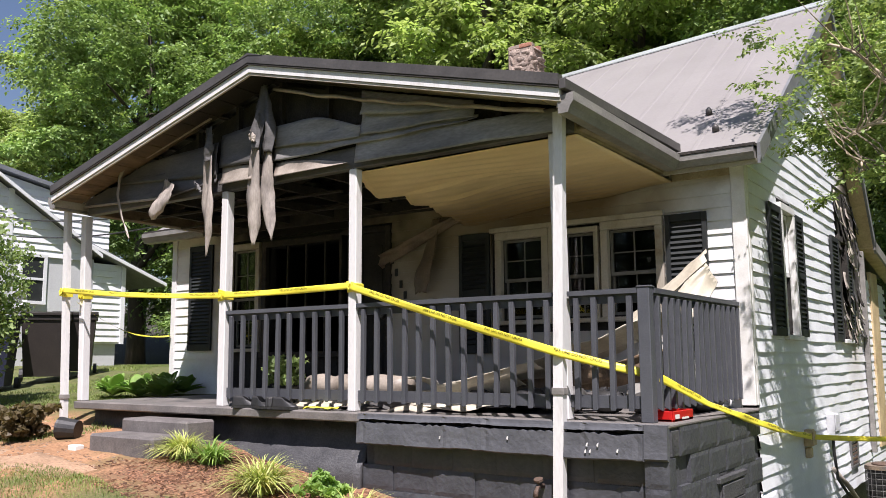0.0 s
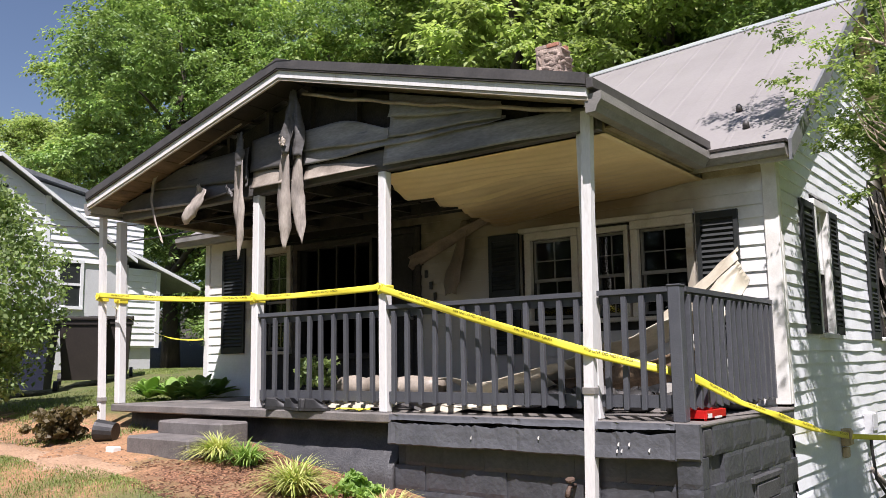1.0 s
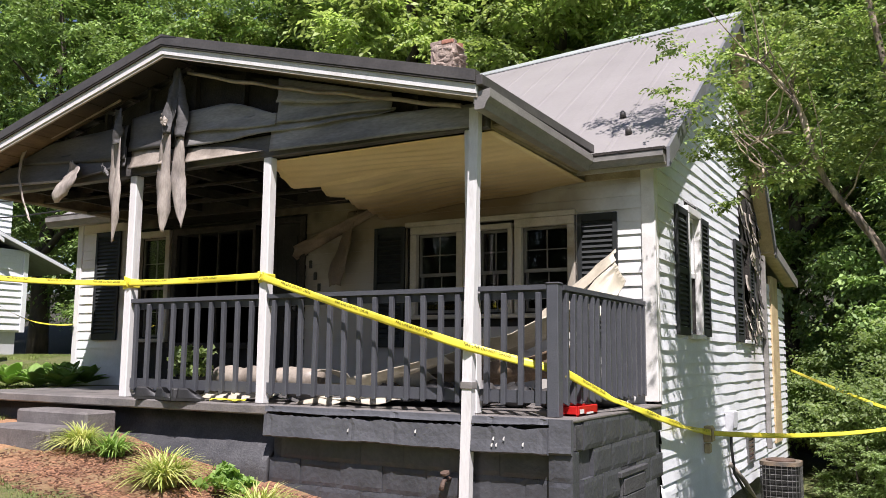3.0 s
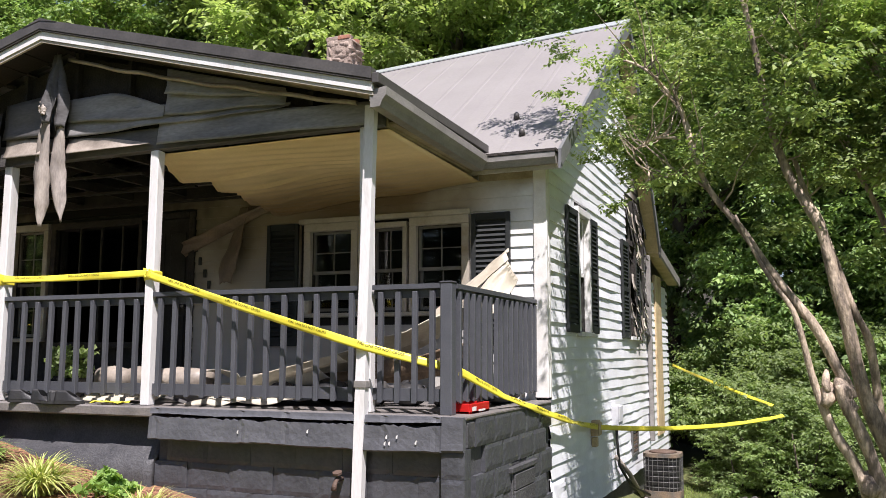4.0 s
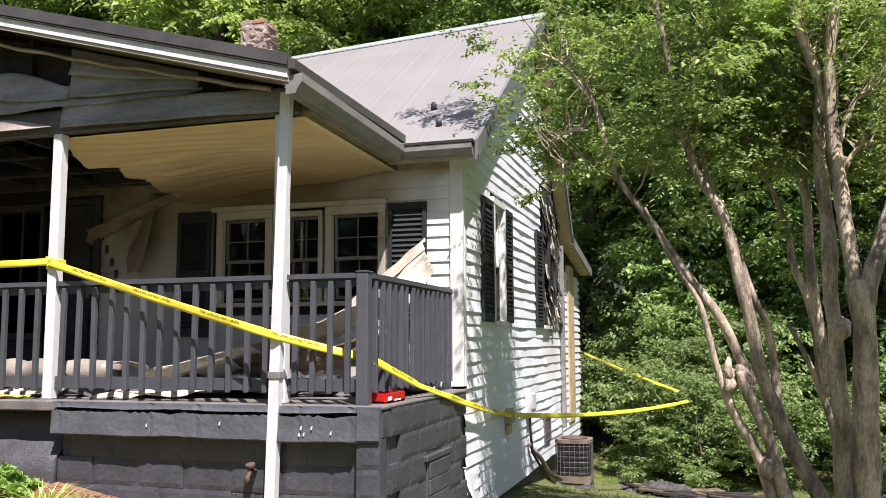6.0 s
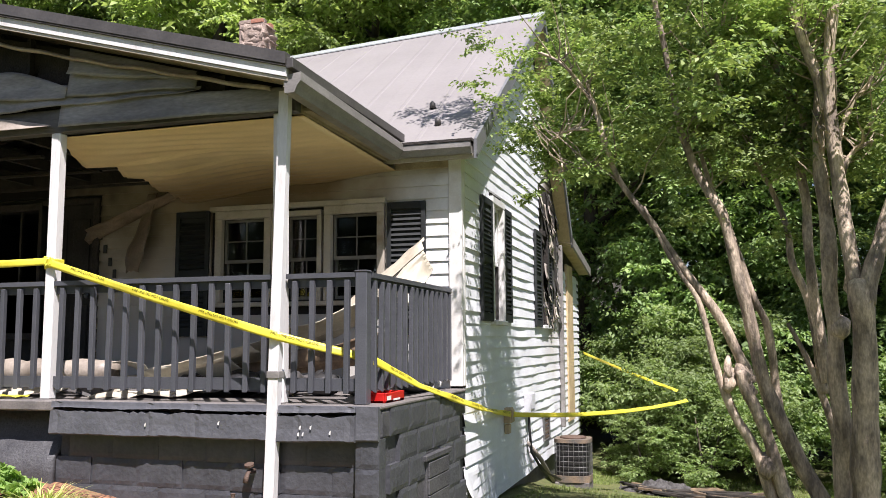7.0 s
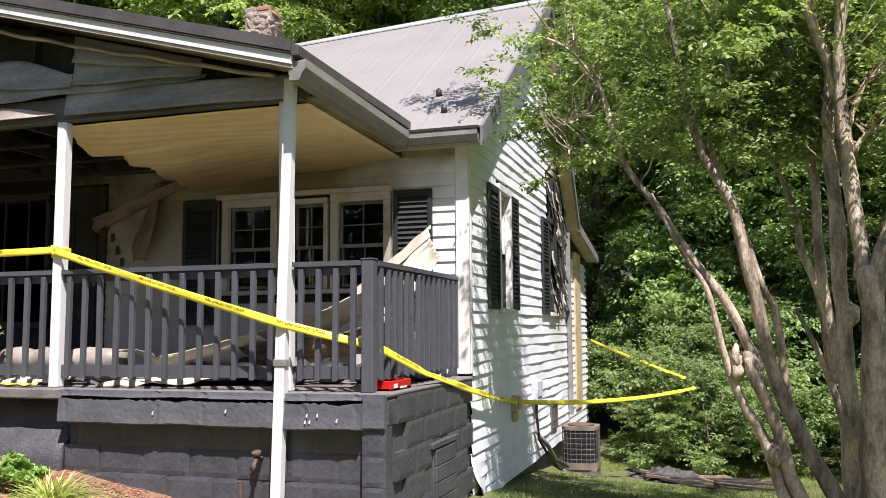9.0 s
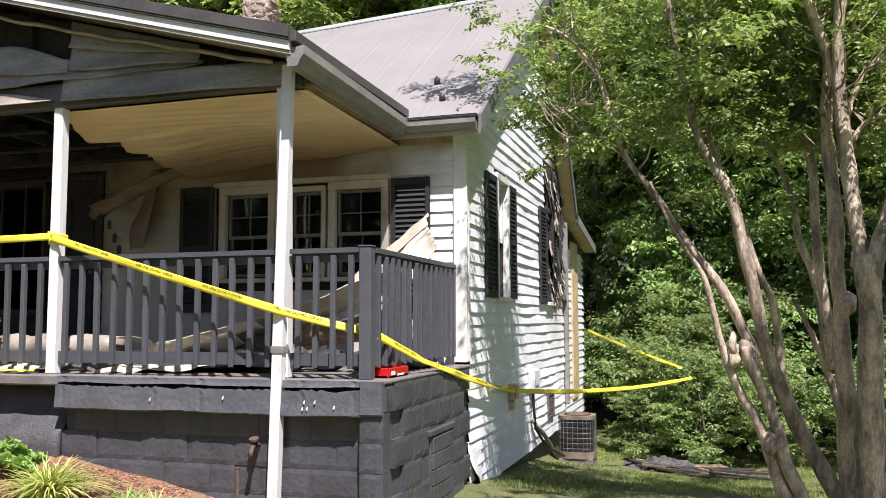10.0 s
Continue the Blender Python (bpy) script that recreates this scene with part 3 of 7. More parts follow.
# ---- windows ----
def sash_window(name, x0, x1, z0, z1, label, mat, y=D, panes=(2, 2), casing=0.075, depth=0.11):
    """A double-hung window in the front wall: casing, sill, two sashes with bars, and panes."""
    w = thing(name, ((x0 + x1) / 2, y, z0), label, "window", kind="structure")
    g = Geo()
    g.box(x0 - casing, x0, y - 0.045, y + 0.02, z0 - 0.02, z1 + 0.0, 0.004)
    g.box(x1, x1 + casing, y - 0.045, y + 0.02, z0 - 0.02, z1 + 0.0, 0.004)
    g.box(x0 - casing, x1 + casing, y - 0.048, y + 0.02, z1 + 0.002, z1 + casing + 0.01, 0.004)
    frame_part = part("window_frame", g, mat, w)
    part("window_sill", Geo().box(x0 - casing - 0.02, x1 + casing + 0.02, y - 0.075, y + 0.05, z0 - 0.065, z0 - 0.022, 0.006), mat, w)
    zm = z0 + (z1 - z0) * 0.50
    for lo, hi, yy in ((z0, zm, y + 0.075), (zm - 0.03, z1, y + 0.035)):
        s = 0.024
        g = Geo()
        g.box(x0, x0 + s, yy, yy + 0.032, lo, hi).box(x1 - s, x1, yy, yy + 0.032, lo, hi)
        g.box(x0 + s, x1 - s, yy, yy + 0.032, lo, lo + s + 0.01).box(x0 + s, x1 - s, yy, yy + 0.032, hi - s, hi)
        for i in range(1, panes[0]):
            xm = x0 + s + (x1 - x0 - 2 * s) * i / panes[0]
            g.box(xm - 0.005, xm + 0.005, yy + 0.006, yy + 0.026, lo + s + 0.01, hi - s)
        for i in range(1, panes[1]):
            zz = lo + s + (hi - lo - 2 * s) * i / panes[1]
            g.box(x0 + s, x1 - s, yy + 0.008, yy + 0.024, zz - 0.005, zz + 0.005)
        sash = part("sash", g, sash_paint, w)
        pane = part("pane", Geo().box(x0 + s - 0.004, x1 - s + 0.004, yy + 0.013, yy + 0.018, lo + s, hi - s), pane_glass, sash)
        pane.visible_shadow = False
    return w


sash_window("window_1", -2.60, -2.11, 0.86, 1.70, "white double-hung window, glass dark, smoke stains on its casing", smoked_trim)
sash_window("window_2", -1.86, -1.52, 0.86, 1.70, "narrow white double-hung window with dark glass", smoked_trim, casing=0.045)
sash_window("window_3", -1.37, -0.88, 0.86, 1.70, "white double-hung window with an upper sash slipped down", smoked_trim)
sash_window("window_4", -6.90, -6.42, 0.62, 1.92, "white-framed window beside the burnt picture window", smoked_trim)
g = Geo().box(-2.03, -1.91, D - 0.04, D + 0.02, 0.82, 1.80, 0.004)
part("mullion_board", g, smoked_trim, trim)
part("window_head", Geo().box(-2.74, -0.79, D - 0.055, D + 0.02, 1.787, 1.84, 0.005), smoked_trim, trim)

picture = thing("window_5", (-5.6, D, 0.55), "large picture window, its glass gone and frame charred", "window", kind="structure")
g = Geo().box(-6.30, -6.22, D - 0.04, D + 0.05, 0.5, 2.0, 0.005).box(-4.93, -4.88, D - 0.04, D + 0.05, 0.5, 2.0, 0.005).box(-6.3, -4.88, D - 0.045, D + 0.05, 1.92, 2.0, 0.005).box(-6.3, -4.88, D - 0.07, D + 0.05, 0.48, 0.55, 0.005)
pf = part("window_frame", g, char, picture, "charred frame")
for x in (-5.88, -5.55, -5.22):
    part("glazing_bar", Geo().box(x - 0.012, x + 0.012, D + 0.02, D + 0.05, 0.55, 1.92), char, picture)

door = thing("door_1", (-4.54, D, 0.0), "scorched grey front door beside the charred window", "door", kind="structure")
g = Geo().box(-4.86, -4.22, D + 0.03, D + 0.075, 0.01, 1.96, 0.004)
leaf = part("door_leaf", g, burnt_room, door, "smoke-greyed door leaf")
for z0, z1 in ((0.15, 0.85), (1.0, 1.8)):
    for x0, x1 in ((-4.80, -4.58), (-4.50, -4.28)):
        part("door_panel", Geo().box(x0, x1, D + 0.018, D + 0.032, z0, z1, 0.006), burnt_room, leaf)
part("door_casing", Geo().box(-4.20, -4.12, D - 0.04, D + 0.05, 0.0, 2.02, 0.005).box(-4.88, -4.2, D - 0.041, D + 0.05, 1.965, 2.02, 0.005), char, door)
part("door_knob", Geo().tube([(-4.27, D + 0.035, 0.95), (-4.27, D - 0.01, 0.95), (-4.27, D - 0.03, 0.95)], [0.012, 0.03, 0.018], 10), steel_grey, door, smooth=True)


def side_window(name, y0, y1, z0, z1, label, burnt=False):
    w = thing(name, (W, (y0 + y1) / 2, z0), label, "window", kind="structure")
    mat = char if burnt else post_paint
    x = W
    g = Geo()
    g.box(x - 0.02, x + 0.05, y0 - 0.07, y0, z0 - 0.02, z1, 0.005).box(x - 0.02, x + 0.05, y1, y1 + 0.07, z0 - 0.02, z1, 0.005)
    g.box(x - 0.02, x + 0.053, y0 - 0.07, y1 + 0.07, z1 + 0.002, z1 + 0.08, 0.005)
    part("window_frame", g, mat, w)
    part("window_sill", Geo().box(x - 0.05, x + 0.075, y0 - 0.08, y1 + 0.08, z0 - 0.07, z0 - 0.022, 0.006), post_paint, w)
    zm = (z0 + z1) / 2
    for lo, hi, xx in ((z0, zm, x - 0.09), (zm - 0.03, z1, x - 0.05)):
        s = 0.045
        g = Geo()
        g.box(xx, xx + 0.032, y0, y0 + s, lo, hi).box(xx, xx + 0.032, y1 - s, y1, lo, hi)
        g.box(xx, xx + 0.032, y0 + s, y1 - s, lo, lo + s).box(xx, xx + 0.032, y0 + s, y1 - s, hi - s, hi)
        ym = (y0 + y1) / 2
        g.box(xx + 0.006, xx + 0.026, ym - 0.007, ym + 0.007, lo + s, hi - s)
        sash = part("sash", g, mat, w)
        if not burnt:
            pane = part("pane", Geo().box(xx + 0.013, xx + 0.018, y0 + s - 0.004, y1 - s + 0.004, lo + s - 0.004, hi - s + 0.004), pane_glass, sash)
            pane.visible_shadow = False
    return w


side_window("window_6", 3.43, 3.87, 0.68, 1.93, "white double-hung window in the sunlit gable wall")
side_window("window_7", 6.38, 6.78, 0.68, 1.93, "burnt-out window with a charred frame", burnt=True)


# ---- shutters ----
def slat_mesh(width, axis):
    g = Geo()
    if axis == "x":
        g.add([(-width / 2, 0.0, -0.018), (width / 2, 0.0, -0.018), (width / 2, -0.020, -0.010), (-width / 2, -0.020, -0.010), (-width / 2, 0.004, 0.016), (width / 2, 0.004, 0.016), (width / 2, -0.004, 0.020), (-width / 2, -0.004, 0.020)],
              [(0, 1, 2, 3), (3, 2, 6, 7), (7, 6, 5, 4), (0, 4, 5, 1), (0, 3, 7, 4), (1, 5, 6, 2)])
    else:
        g.add([(0.0, -width / 2, -0.018), (0.0, width / 2, -0.018), (0.020, width / 2, -0.010), (0.020, -width / 2, -0.010), (-0.004, -width / 2, 0.016), (-0.004, width / 2, 0.016), (0.004, width / 2, 0.020), (0.004, -width / 2, 0.020)],
              [(0, 3, 2, 1), (3, 7, 6, 2), (7, 4, 5, 6), (0, 1, 5, 4), (0, 4, 7, 3), (1, 2, 6, 5)])
    return g.mesh("slat", shutter_paint)


def shutter(a0, a1, z0, z1, axis, label, mid=True):
    """A louvred shutter flat on the wall: stiles, rails, backing and separate slats."""
    face = D - 0.02 if axis == "x" else W + 0.02
    at = ((a0 + a1) / 2, face, z0) if axis == "x" else (face, (a0 + a1) / 2, z0)
    t = thing("shutter", at, label, "shutter", "window shutters")
    def bx(g, p, q, lo, hi, o0, o1, c=0.003):
        if axis == "x":
            return g.box(p, q, face - o1, face - o0, lo, hi, c)
        return g.box(face + o0, face + o1, p, q, lo, hi, c)
    s = 0.045
    part("stile", bx(Geo(), a0, a0 + s, z0, z1, 0.0, 0.032), shutter_paint, t)
    part("stile", bx(Geo(), a1 - s, a1, z0, z1, 0.0, 0.032), shutter_paint, t)
    zm = (z0 + z1) / 2
    rails = [(z0, z0 + 0.085), (z1 - 0.07, z1)] + ([(zm - 0.035, zm + 0.035)] if mid else [])
    for lo, hi in rails:
        part("rail", bx(Geo(), a0 + s, a1 - s, lo, hi, 0.0, 0.030), shutter_paint, t)
    part("backing", bx(Geo(), a0 + s, a1 - s, z0 + 0.085, z1 - 0.07, 0.0, 0.004, 0.0), shutter_paint, t)
    me = slat_mesh(a1 - a0 - 2 * s, axis)
    z = z0 + 0.115
    while z < z1 - 0.09:
        if not (mid and abs(z - zm) < 0.055):
            off = 0.008
            piece("slat", me, t, (at[0], face - off, z) if axis == "x" else (face + off, at[1], z))
        z += 0.050
    return t


shutter(-3.14, -2.745, 0.50, 1.80, "x", "dark louvred shutter in the shade of the porch")
shutter(-0.775, -0.38, 0.50, 1.785, "x", "black louvred shutter, half in the sun")
shutter(-7.77, -7.28, 0.58, 2.05, "x", "dark louvred shutter on the sunlit far end of the front")
shutter(2.90, 3.35, 0.645, 1.95, "y", "black louvred shutter on the gable wall")
shutter(3.95, 4.31, 0.65, 1.96, "y", "black louvred shutter beside the white window")
shutter(5.85, 6.30, 0.63, 1.96, "y", "sooty louvred shutter beside the burnt window")
shutter(6.86, 7.17, 0.62, 1.80, "y", "heat-warped louvred shutter under the burnt eave", mid=False)


# ---- main roof ----
def ribbed_sheet(a, along, up, width, rib=0.23, height=0.02, thick=0.012):
    """A steel roof sheet: ribs run up the slope. a: foot corner; along: unit vector of the eave; up: vector up the slope."""
    a, along, up = Vector(a), Vector(along), Vector(up)
    nrm = along.cross(up).normalized()
    if nrm.z < 0:
        nrm = -nrm
    prof, s = [(0, 0)], 0.0
    while s + rib <= width + 0.001:
        m = s + rib / 2
        prof += [(m - 0.03, 0), (m - 0.014, height), (m + 0.014, height), (m + 0.03, 0)]
        s += rib
    prof.append((width, 0))
    g = Geo()
    rows = [[a + along * p + nrm * h + up * k for p, h in prof] for k in (0.0, 0.5, 1.0)]
    g.sheet(rows, thick, nrm)
    return g


def settled(g):
    """The ridge has sunk towards the far end."""
    g.v = [(p[0], p[1], p[2] - 0.06 * (ROOF_R - p[0]) * max(0.0, 1 - abs(p[1] - RIDGE_Y) / (RIDGE_Y - EAVE_Y))) for p in g.v]
    return g


main_roof = thing("main_roof", (-4.1, 6.0, 2.2), "light grey ribbed steel roof with a pale ridge cap", "roof", kind="structure")
up_f = Vector((0, RIDGE_Y - EAVE_Y, RIDGE_Z - EAVE_Z))
x = ROOF_L
while x < ROOF_R - 0.05:
    wid = min(0.92, ROOF_R - x)
    part("roof_sheet", settled(ribbed_sheet((x, EAVE_Y, EAVE_Z + 0.03), (1, 0, 0), up_f, wid - 0.0005, 0.46, 0.003)), metal_roof, main_roof)
    x += 0.92
up_b = Vector((0, RIDGE_Y - BACK_Y, RIDGE_Z - BACK_Z))
part("rear_roof_sheet", settled(ribbed_sheet((ROOF_L, BACK_Y, BACK_Z + 0.03), (1, 0, 0), up_b, ROOF_R - ROOF_L)), metal_roof, main_roof)
g = Geo()
g.prism([(ROOF_L, RIDGE_Y - 0.13, RIDGE_Z - 0.035), (ROOF_L, RIDGE_Y, RIDGE_Z + 0.065), (ROOF_L, RIDGE_Y + 0.13, RIDGE_Z - 0.03), (ROOF_L, RIDGE_Y + 0.13, RIDGE_Z - 0.045), (ROOF_L, RIDGE_Y, RIDGE_Z + 0.045), (ROOF_L, RIDGE_Y - 0.13, RIDGE_Z - 0.05)], (ROOF_R - ROOF_L + 0.02, 0, 0))
part("ridge_cap", settled(g), cap_metal, main_roof)
# bargeboards on the gable
nf = Vector((0, -(RIDGE_Z - EAVE_Z), RIDGE_Y - EAVE_Y)).normalized()
for sgn, y0, z0 in ((1, EAVE_Y - 0.03, EAVE_Z), (-1, BACK_Y, BACK_Z)):
    g = Geo()
    g.prism([(ROOF_R - 0.01, y0, z0 + 0.055), (ROOF_R - 0.01, RIDGE_Y, RIDGE_Z + 0.06), (ROOF_R - 0.01, RIDGE_Y, RIDGE_Z - 0.12), (ROOF_R - 0.01, y0, z0 - 0.13)], (0.03, 0, 0))
    part("bargeboard", g, barge_paint, main_roof)
    g = Geo()
    g.prism([(W + 0.02, y0 + 0.02 * sgn, z0 - 0.075), (W + 0.02, RIDGE_Y, RIDGE_Z - 0.065), (W + 0.02, RIDGE_Y, RIDGE_Z - 0.085), (W + 0.02, y0 + 0.02 * sgn, z0 - 0.10)], (ROOF_R - 0.012 - W - 0.02, 0, 0))
    part("rake_soffit", g, tan_board if sgn < 0 else smoked_trim, main_roof)
AY0, AZ0, AY1, AZ1 = 7.98, 2.06, 10.30, 1.72           # low roof of the rear addition
part("addition_roof", Geo().prism([(ROOF_L, AY0, AZ0 + 0.02), (ROOF_L, AY1, AZ1 + 0.02), (ROOF_L, AY1, AZ1 + 0.06), (ROOF_L, AY0, AZ0 + 0.06)], (ROOF_R - ROOF_L, 0, 0)), metal_roof, main_roof)
part("bargeboard", Geo().prism([(ROOF_R - 0.01, AY0, AZ0 + 0.05), (ROOF_R - 0.01, AY1, AZ1 + 0.05), (ROOF_R - 0.01, AY1, AZ1 - 0.09), (ROOF_R - 0.01, AY0, AZ0 - 0.09)], (0.03, 0, 0)), gutter_paint, main_roof, "dirty white bargeboard of the low roof")
part("rake_soffit", Geo().prism([(W + 0.02, AY0, AZ0 - 0.05), (W + 0.02, AY1, AZ1 - 0.05), (W + 0.02, AY1, AZ1 - 0.07), (W + 0.02, AY0, AZ0 - 0.07)], (ROOF_R - 0.012 - W - 0.02, 0, 0)), tan_board, main_roof)
for x0, x1, m_ in ((ROOF_L, PX0 - 0.03, smoked_trim), (PX0 - 0.028, -1.2, char), (-1.198, ROOF_R - 0.012, smoked_trim)):
    part("eave_soffit", Geo().box(x0, x1, EAVE_Y + 0.03, D - 0.03, EAVE_Z - 0.035, EAVE_Z - 0.015), m_, main_roof)
    # black strip added on the gutter to draw the shadow line under the roof
    part("dark_edge", Geo().box(x0, x1, EAVE_Y - 0.095, EAVE_Y - 0.004, EAVE_Z + 0.024, EAVE_Z + 0.050), char, main_roof)
    part("eave_fascia", Geo().box(x0, x1, EAVE_Y + 0.0, EAVE_Y + 0.028, EAVE_Z - 0.12, EAVE_Z + 0.01), m_, main_roof)
for x, yy in ((-1.02, 2.42), (-0.52, 2.85), (-0.33, 2.42)):
    zz = EAVE_Z + 0.03 + (yy - EAVE_Y) * rise_f
    part("snow_guard", Geo().tube([(x, yy, zz), (x, yy - 0.01, zz + 0.05), (x, yy - 0.01, zz + 0.07)], [0.035, 0.03, 0.012], 8), dark_trim, main_roof, "small dark roof stub", smooth=True)


def gutter(name, a, b, out, label, size=0.115):
    """An open eaves gutter from a to b; out points away from the wall."""
    a, b, out = Vector(a), Vector(b), Vector(out)
    s = size
    prof = [(0, 0), (0, -s), (0.62 * s, -s), (0.78 * s, -0.62 * s), (1.0 * s, -0.34 * s), (1.0 * s, 0.02), (0.93 * s, 0.02), (0.93 * s, -0.30 * s), (0.72 * s, -0.58 * s), (0.56 * s, -0.93 * s), (0.06 * s, -0.93 * s), (0.06 * s, 0)]
    g = Geo().prism([a + out * p + Vector((0, 0, q)) for p, q in prof], b - a)
    e = (b - a).normalized() * 0.004
    cap = [(0, 0), (0, -s), (0.62 * s, -s), (0.78 * s, -0.62 * s), (1.0 * s, -0.34 * s), (1.0 * s, 0.02)]
    g.prism([a - e + out * p + Vector((0, 0, q)) for p, q in cap], e)
    g.prism([b + out * p + Vector((0, 0, q)) for p, q in cap], e)
    ob = solid(name, g, gutter_paint, label, "gutter", "eaves gutters")
    return ob


gutter("gutter", (PX1 + 0.0, EAVE_Y - 0.003, EAVE_Z + 0.0), (ROOF_R - 0.03, EAVE_Y - 0.003, EAVE_Z + 0.0), (0, -1, 0), "dirty white eaves gutter over the front wall", 0.085)
gutter("gutter", (ROOF_L, EAVE_Y - 0.003, EAVE_Z), (PX0 - 0.05, EAVE_Y - 0.003, EAVE_Z), (0, -1, 0), "white gutter at the far end of the front eave")
gutter("gutter", (PX1 + 0.004, PY0 + 0.0, PZE - 0.045), (PX1 + 0.004, EAVE_Y - 0.12, PZE - 0.085), (1, 0, 0), "long dirty white gutter along the porch eave", 0.125)
gutter("gutter", (PX0 - 0.004, PY0 + 0.0, PZE - 0.02), (PX0 - 0.004, EAVE_Y - 0.12, PZE - 0.05), (-1, 0, 0), "white gutter on the far eave of the porch", 0.125)

# ---- chimney ----
chimney = thing("chimney", (-3.97, 5.2, 4.2), "old brick chimney with crumbling grey mortar and a red brick crown", "chimney")
g = Geo().box(-4.145, -3.735, 4.985, 5.34, 4.0, 5.03, 0.025)
part("stack", g, brick_old, chimney, "mortar-smeared shaft")
random.seed(8)
smear = Geo().tube([(0, 0.02, 0), (0, -0.003, 0), (0, -0.008, 0.004)], [0.085, 0.075, 0.03], 9).mesh("mortar_smear", brick_old, True)
bm_ = Geo().box(-0.095, 0.095, -0.045, 0.045, -0.03, 0.03, 0.006).mesh("brick", brick_old)
bm_r = Geo().box(-0.095, 0.095, -0.045, 0.045, -0.03, 0.03, 0.006).mesh("brick", brick_red)
for r in range(15):
    zz = 4.06 + r * 0.07
    for i in range(2):
        xx = -4.045 + i * 0.20 + (0.02 if r % 2 else 0)
        if random.random() < 0.3 or r > 13:
            piece("brick", bm_r if r > 12 and i else bm_, chimney, (xx, 5.024 + random.uniform(-0.005, 0.004), zz), (0, random.uniform(-3, 3), 0))
    for i in range(2):
        if random.random() < 0.5:
            piece("brick", bm_r if r > 12 else bm_, chimney, (-3.775 + random.uniform(-0.004, 0.006), 5.08 + i * 0.19, zz), (0, 0, 90))
for i in range(2):
    for j in range(2):
        piece("brick", bm_r if j else bm_, chimney, (-4.04 + 0.20 * i, 5.06 + 0.2 * j, 5.055), (random.uniform(-4, 4), random.uniform(-4, 4), random.uniform(-8, 8)))
for k in range(26):
    side = k % 3 == 0
    at = (-3.735, random.uniform(5.02, 5.3), random.uniform(4.4, 5.0)) if side else (random.uniform(-4.12, -3.76), 4.985, random.uniform(4.4, 5.0))
    piece("mortar_smear", smear, chimney, at, (random.uniform(0, 360), 0, 90) if side else (0, random.uniform(0, 360), 0), (random.uniform(0.6, 1.6), 1, random.uniform(0.5, 1.1)))


# ---- porch foundation and floor ----
foundation = thing("porch_foundation", (-3.5, 1.0, -1.2), "dark grey painted block foundation of the porch, cracked under its lip", "foundation", kind="structure")
JX = -2.685                                   # where the later block work begins
part("core", Geo().box(JX + 0.02, -0.04, 0.05, D, -1.5, -0.03), mortar, foundation)
part("rubble_core", Geo().box(-6.9, JX + 0.02, 0.22, D, -1.3, -0.07), mortar, foundation)
deck = solid("porch_floor", Geo().box(-6.96, JX - 0.004, -0.02, D - 0.002, -0.085, 0.0, 0.012).box(JX, -0.0, -0.015, D - 0.002, -0.03, 0.0, 0.01), deck_paint, "worn grey painted porch floor", "porch floor", kind="structure")
random.seed(11)
# lip course: one thick painted band with an uneven foot and a ragged crack along it
def lip(x0, x1, z_top, z_foot, y_face, nm, seed, label="", crack=False):
    n_ = max(6, int((x1 - x0) / 0.035))
    prof = [(0.0, 0.03), (0.004, 0.0), (0.25, -0.002), (0.5, -0.004), (0.75, -0.008), (0.94, -0.012), (1.0, 0.004)]
    rows = []
    for t, o in prof:
        row = []
        for i in range(n_ + 1):
            x = x0 + (x1 - x0) * i / n_
            z = z_top + (z_foot - z_top) * t
            if t > 0.9:
                z += 0.014 * noise.noise(Vector((x * 2.2, seed, 1))) + 0.006 * noise.noise(Vector((x * 17, seed, 3)))
            if t < 0.01 and crack:
                z += 0.018 * noise.noise(Vector((x * 7, seed, 7))) + 0.022 * noise.noise(Vector((x * 26, seed, 2)))
            joint = 0.007 if abs((x * 2.5) % 1.0 - 0.5) < 0.03 and 0.1 < t < 0.95 else 0.0
            row.append((x, y_face + o + joint + 0.004 * noise.noise(Vector((x * 3.5, z * 9, seed))) + 0.0016 * noise.noise(Vector((x * 21, z * 21, seed))), z))
        rows.append(row)
    part(nm, Geo().sheet(rows, 0.05, (0, -1, 0)), lip_paint, foundation, label)


lip(JX + 0.005, -0.165, -0.074, -0.250, -0.070, "lip_course", 5, "heavy painted lip of the block wall", crack=True)
lip(JX + 0.005, -0.165, -0.004, -0.052, -0.058, "lip_bed", 9, "mortar bed above a ragged crack")
lip(-0.165, -0.004, -0.004, -0.240, -0.040, "lip_end", 12)


random.seed(44)
for k in range(7):
    x, z = random.uniform(-0.62, -0.30) if k < 5 else random.uniform(-2.2, -1.2), random.uniform(-0.19, -0.10)
    part("paint_chip", Geo().prism([(x, -0.0835, z), (x + 0.012, -0.0835, z + 0.008), (x + 0.008, -0.0835, z - 0.022), (x - 0.004, -0.0835, z - 0.016)], (0, -0.002, 0)), white_trim, foundation, "pale chip in the paint")


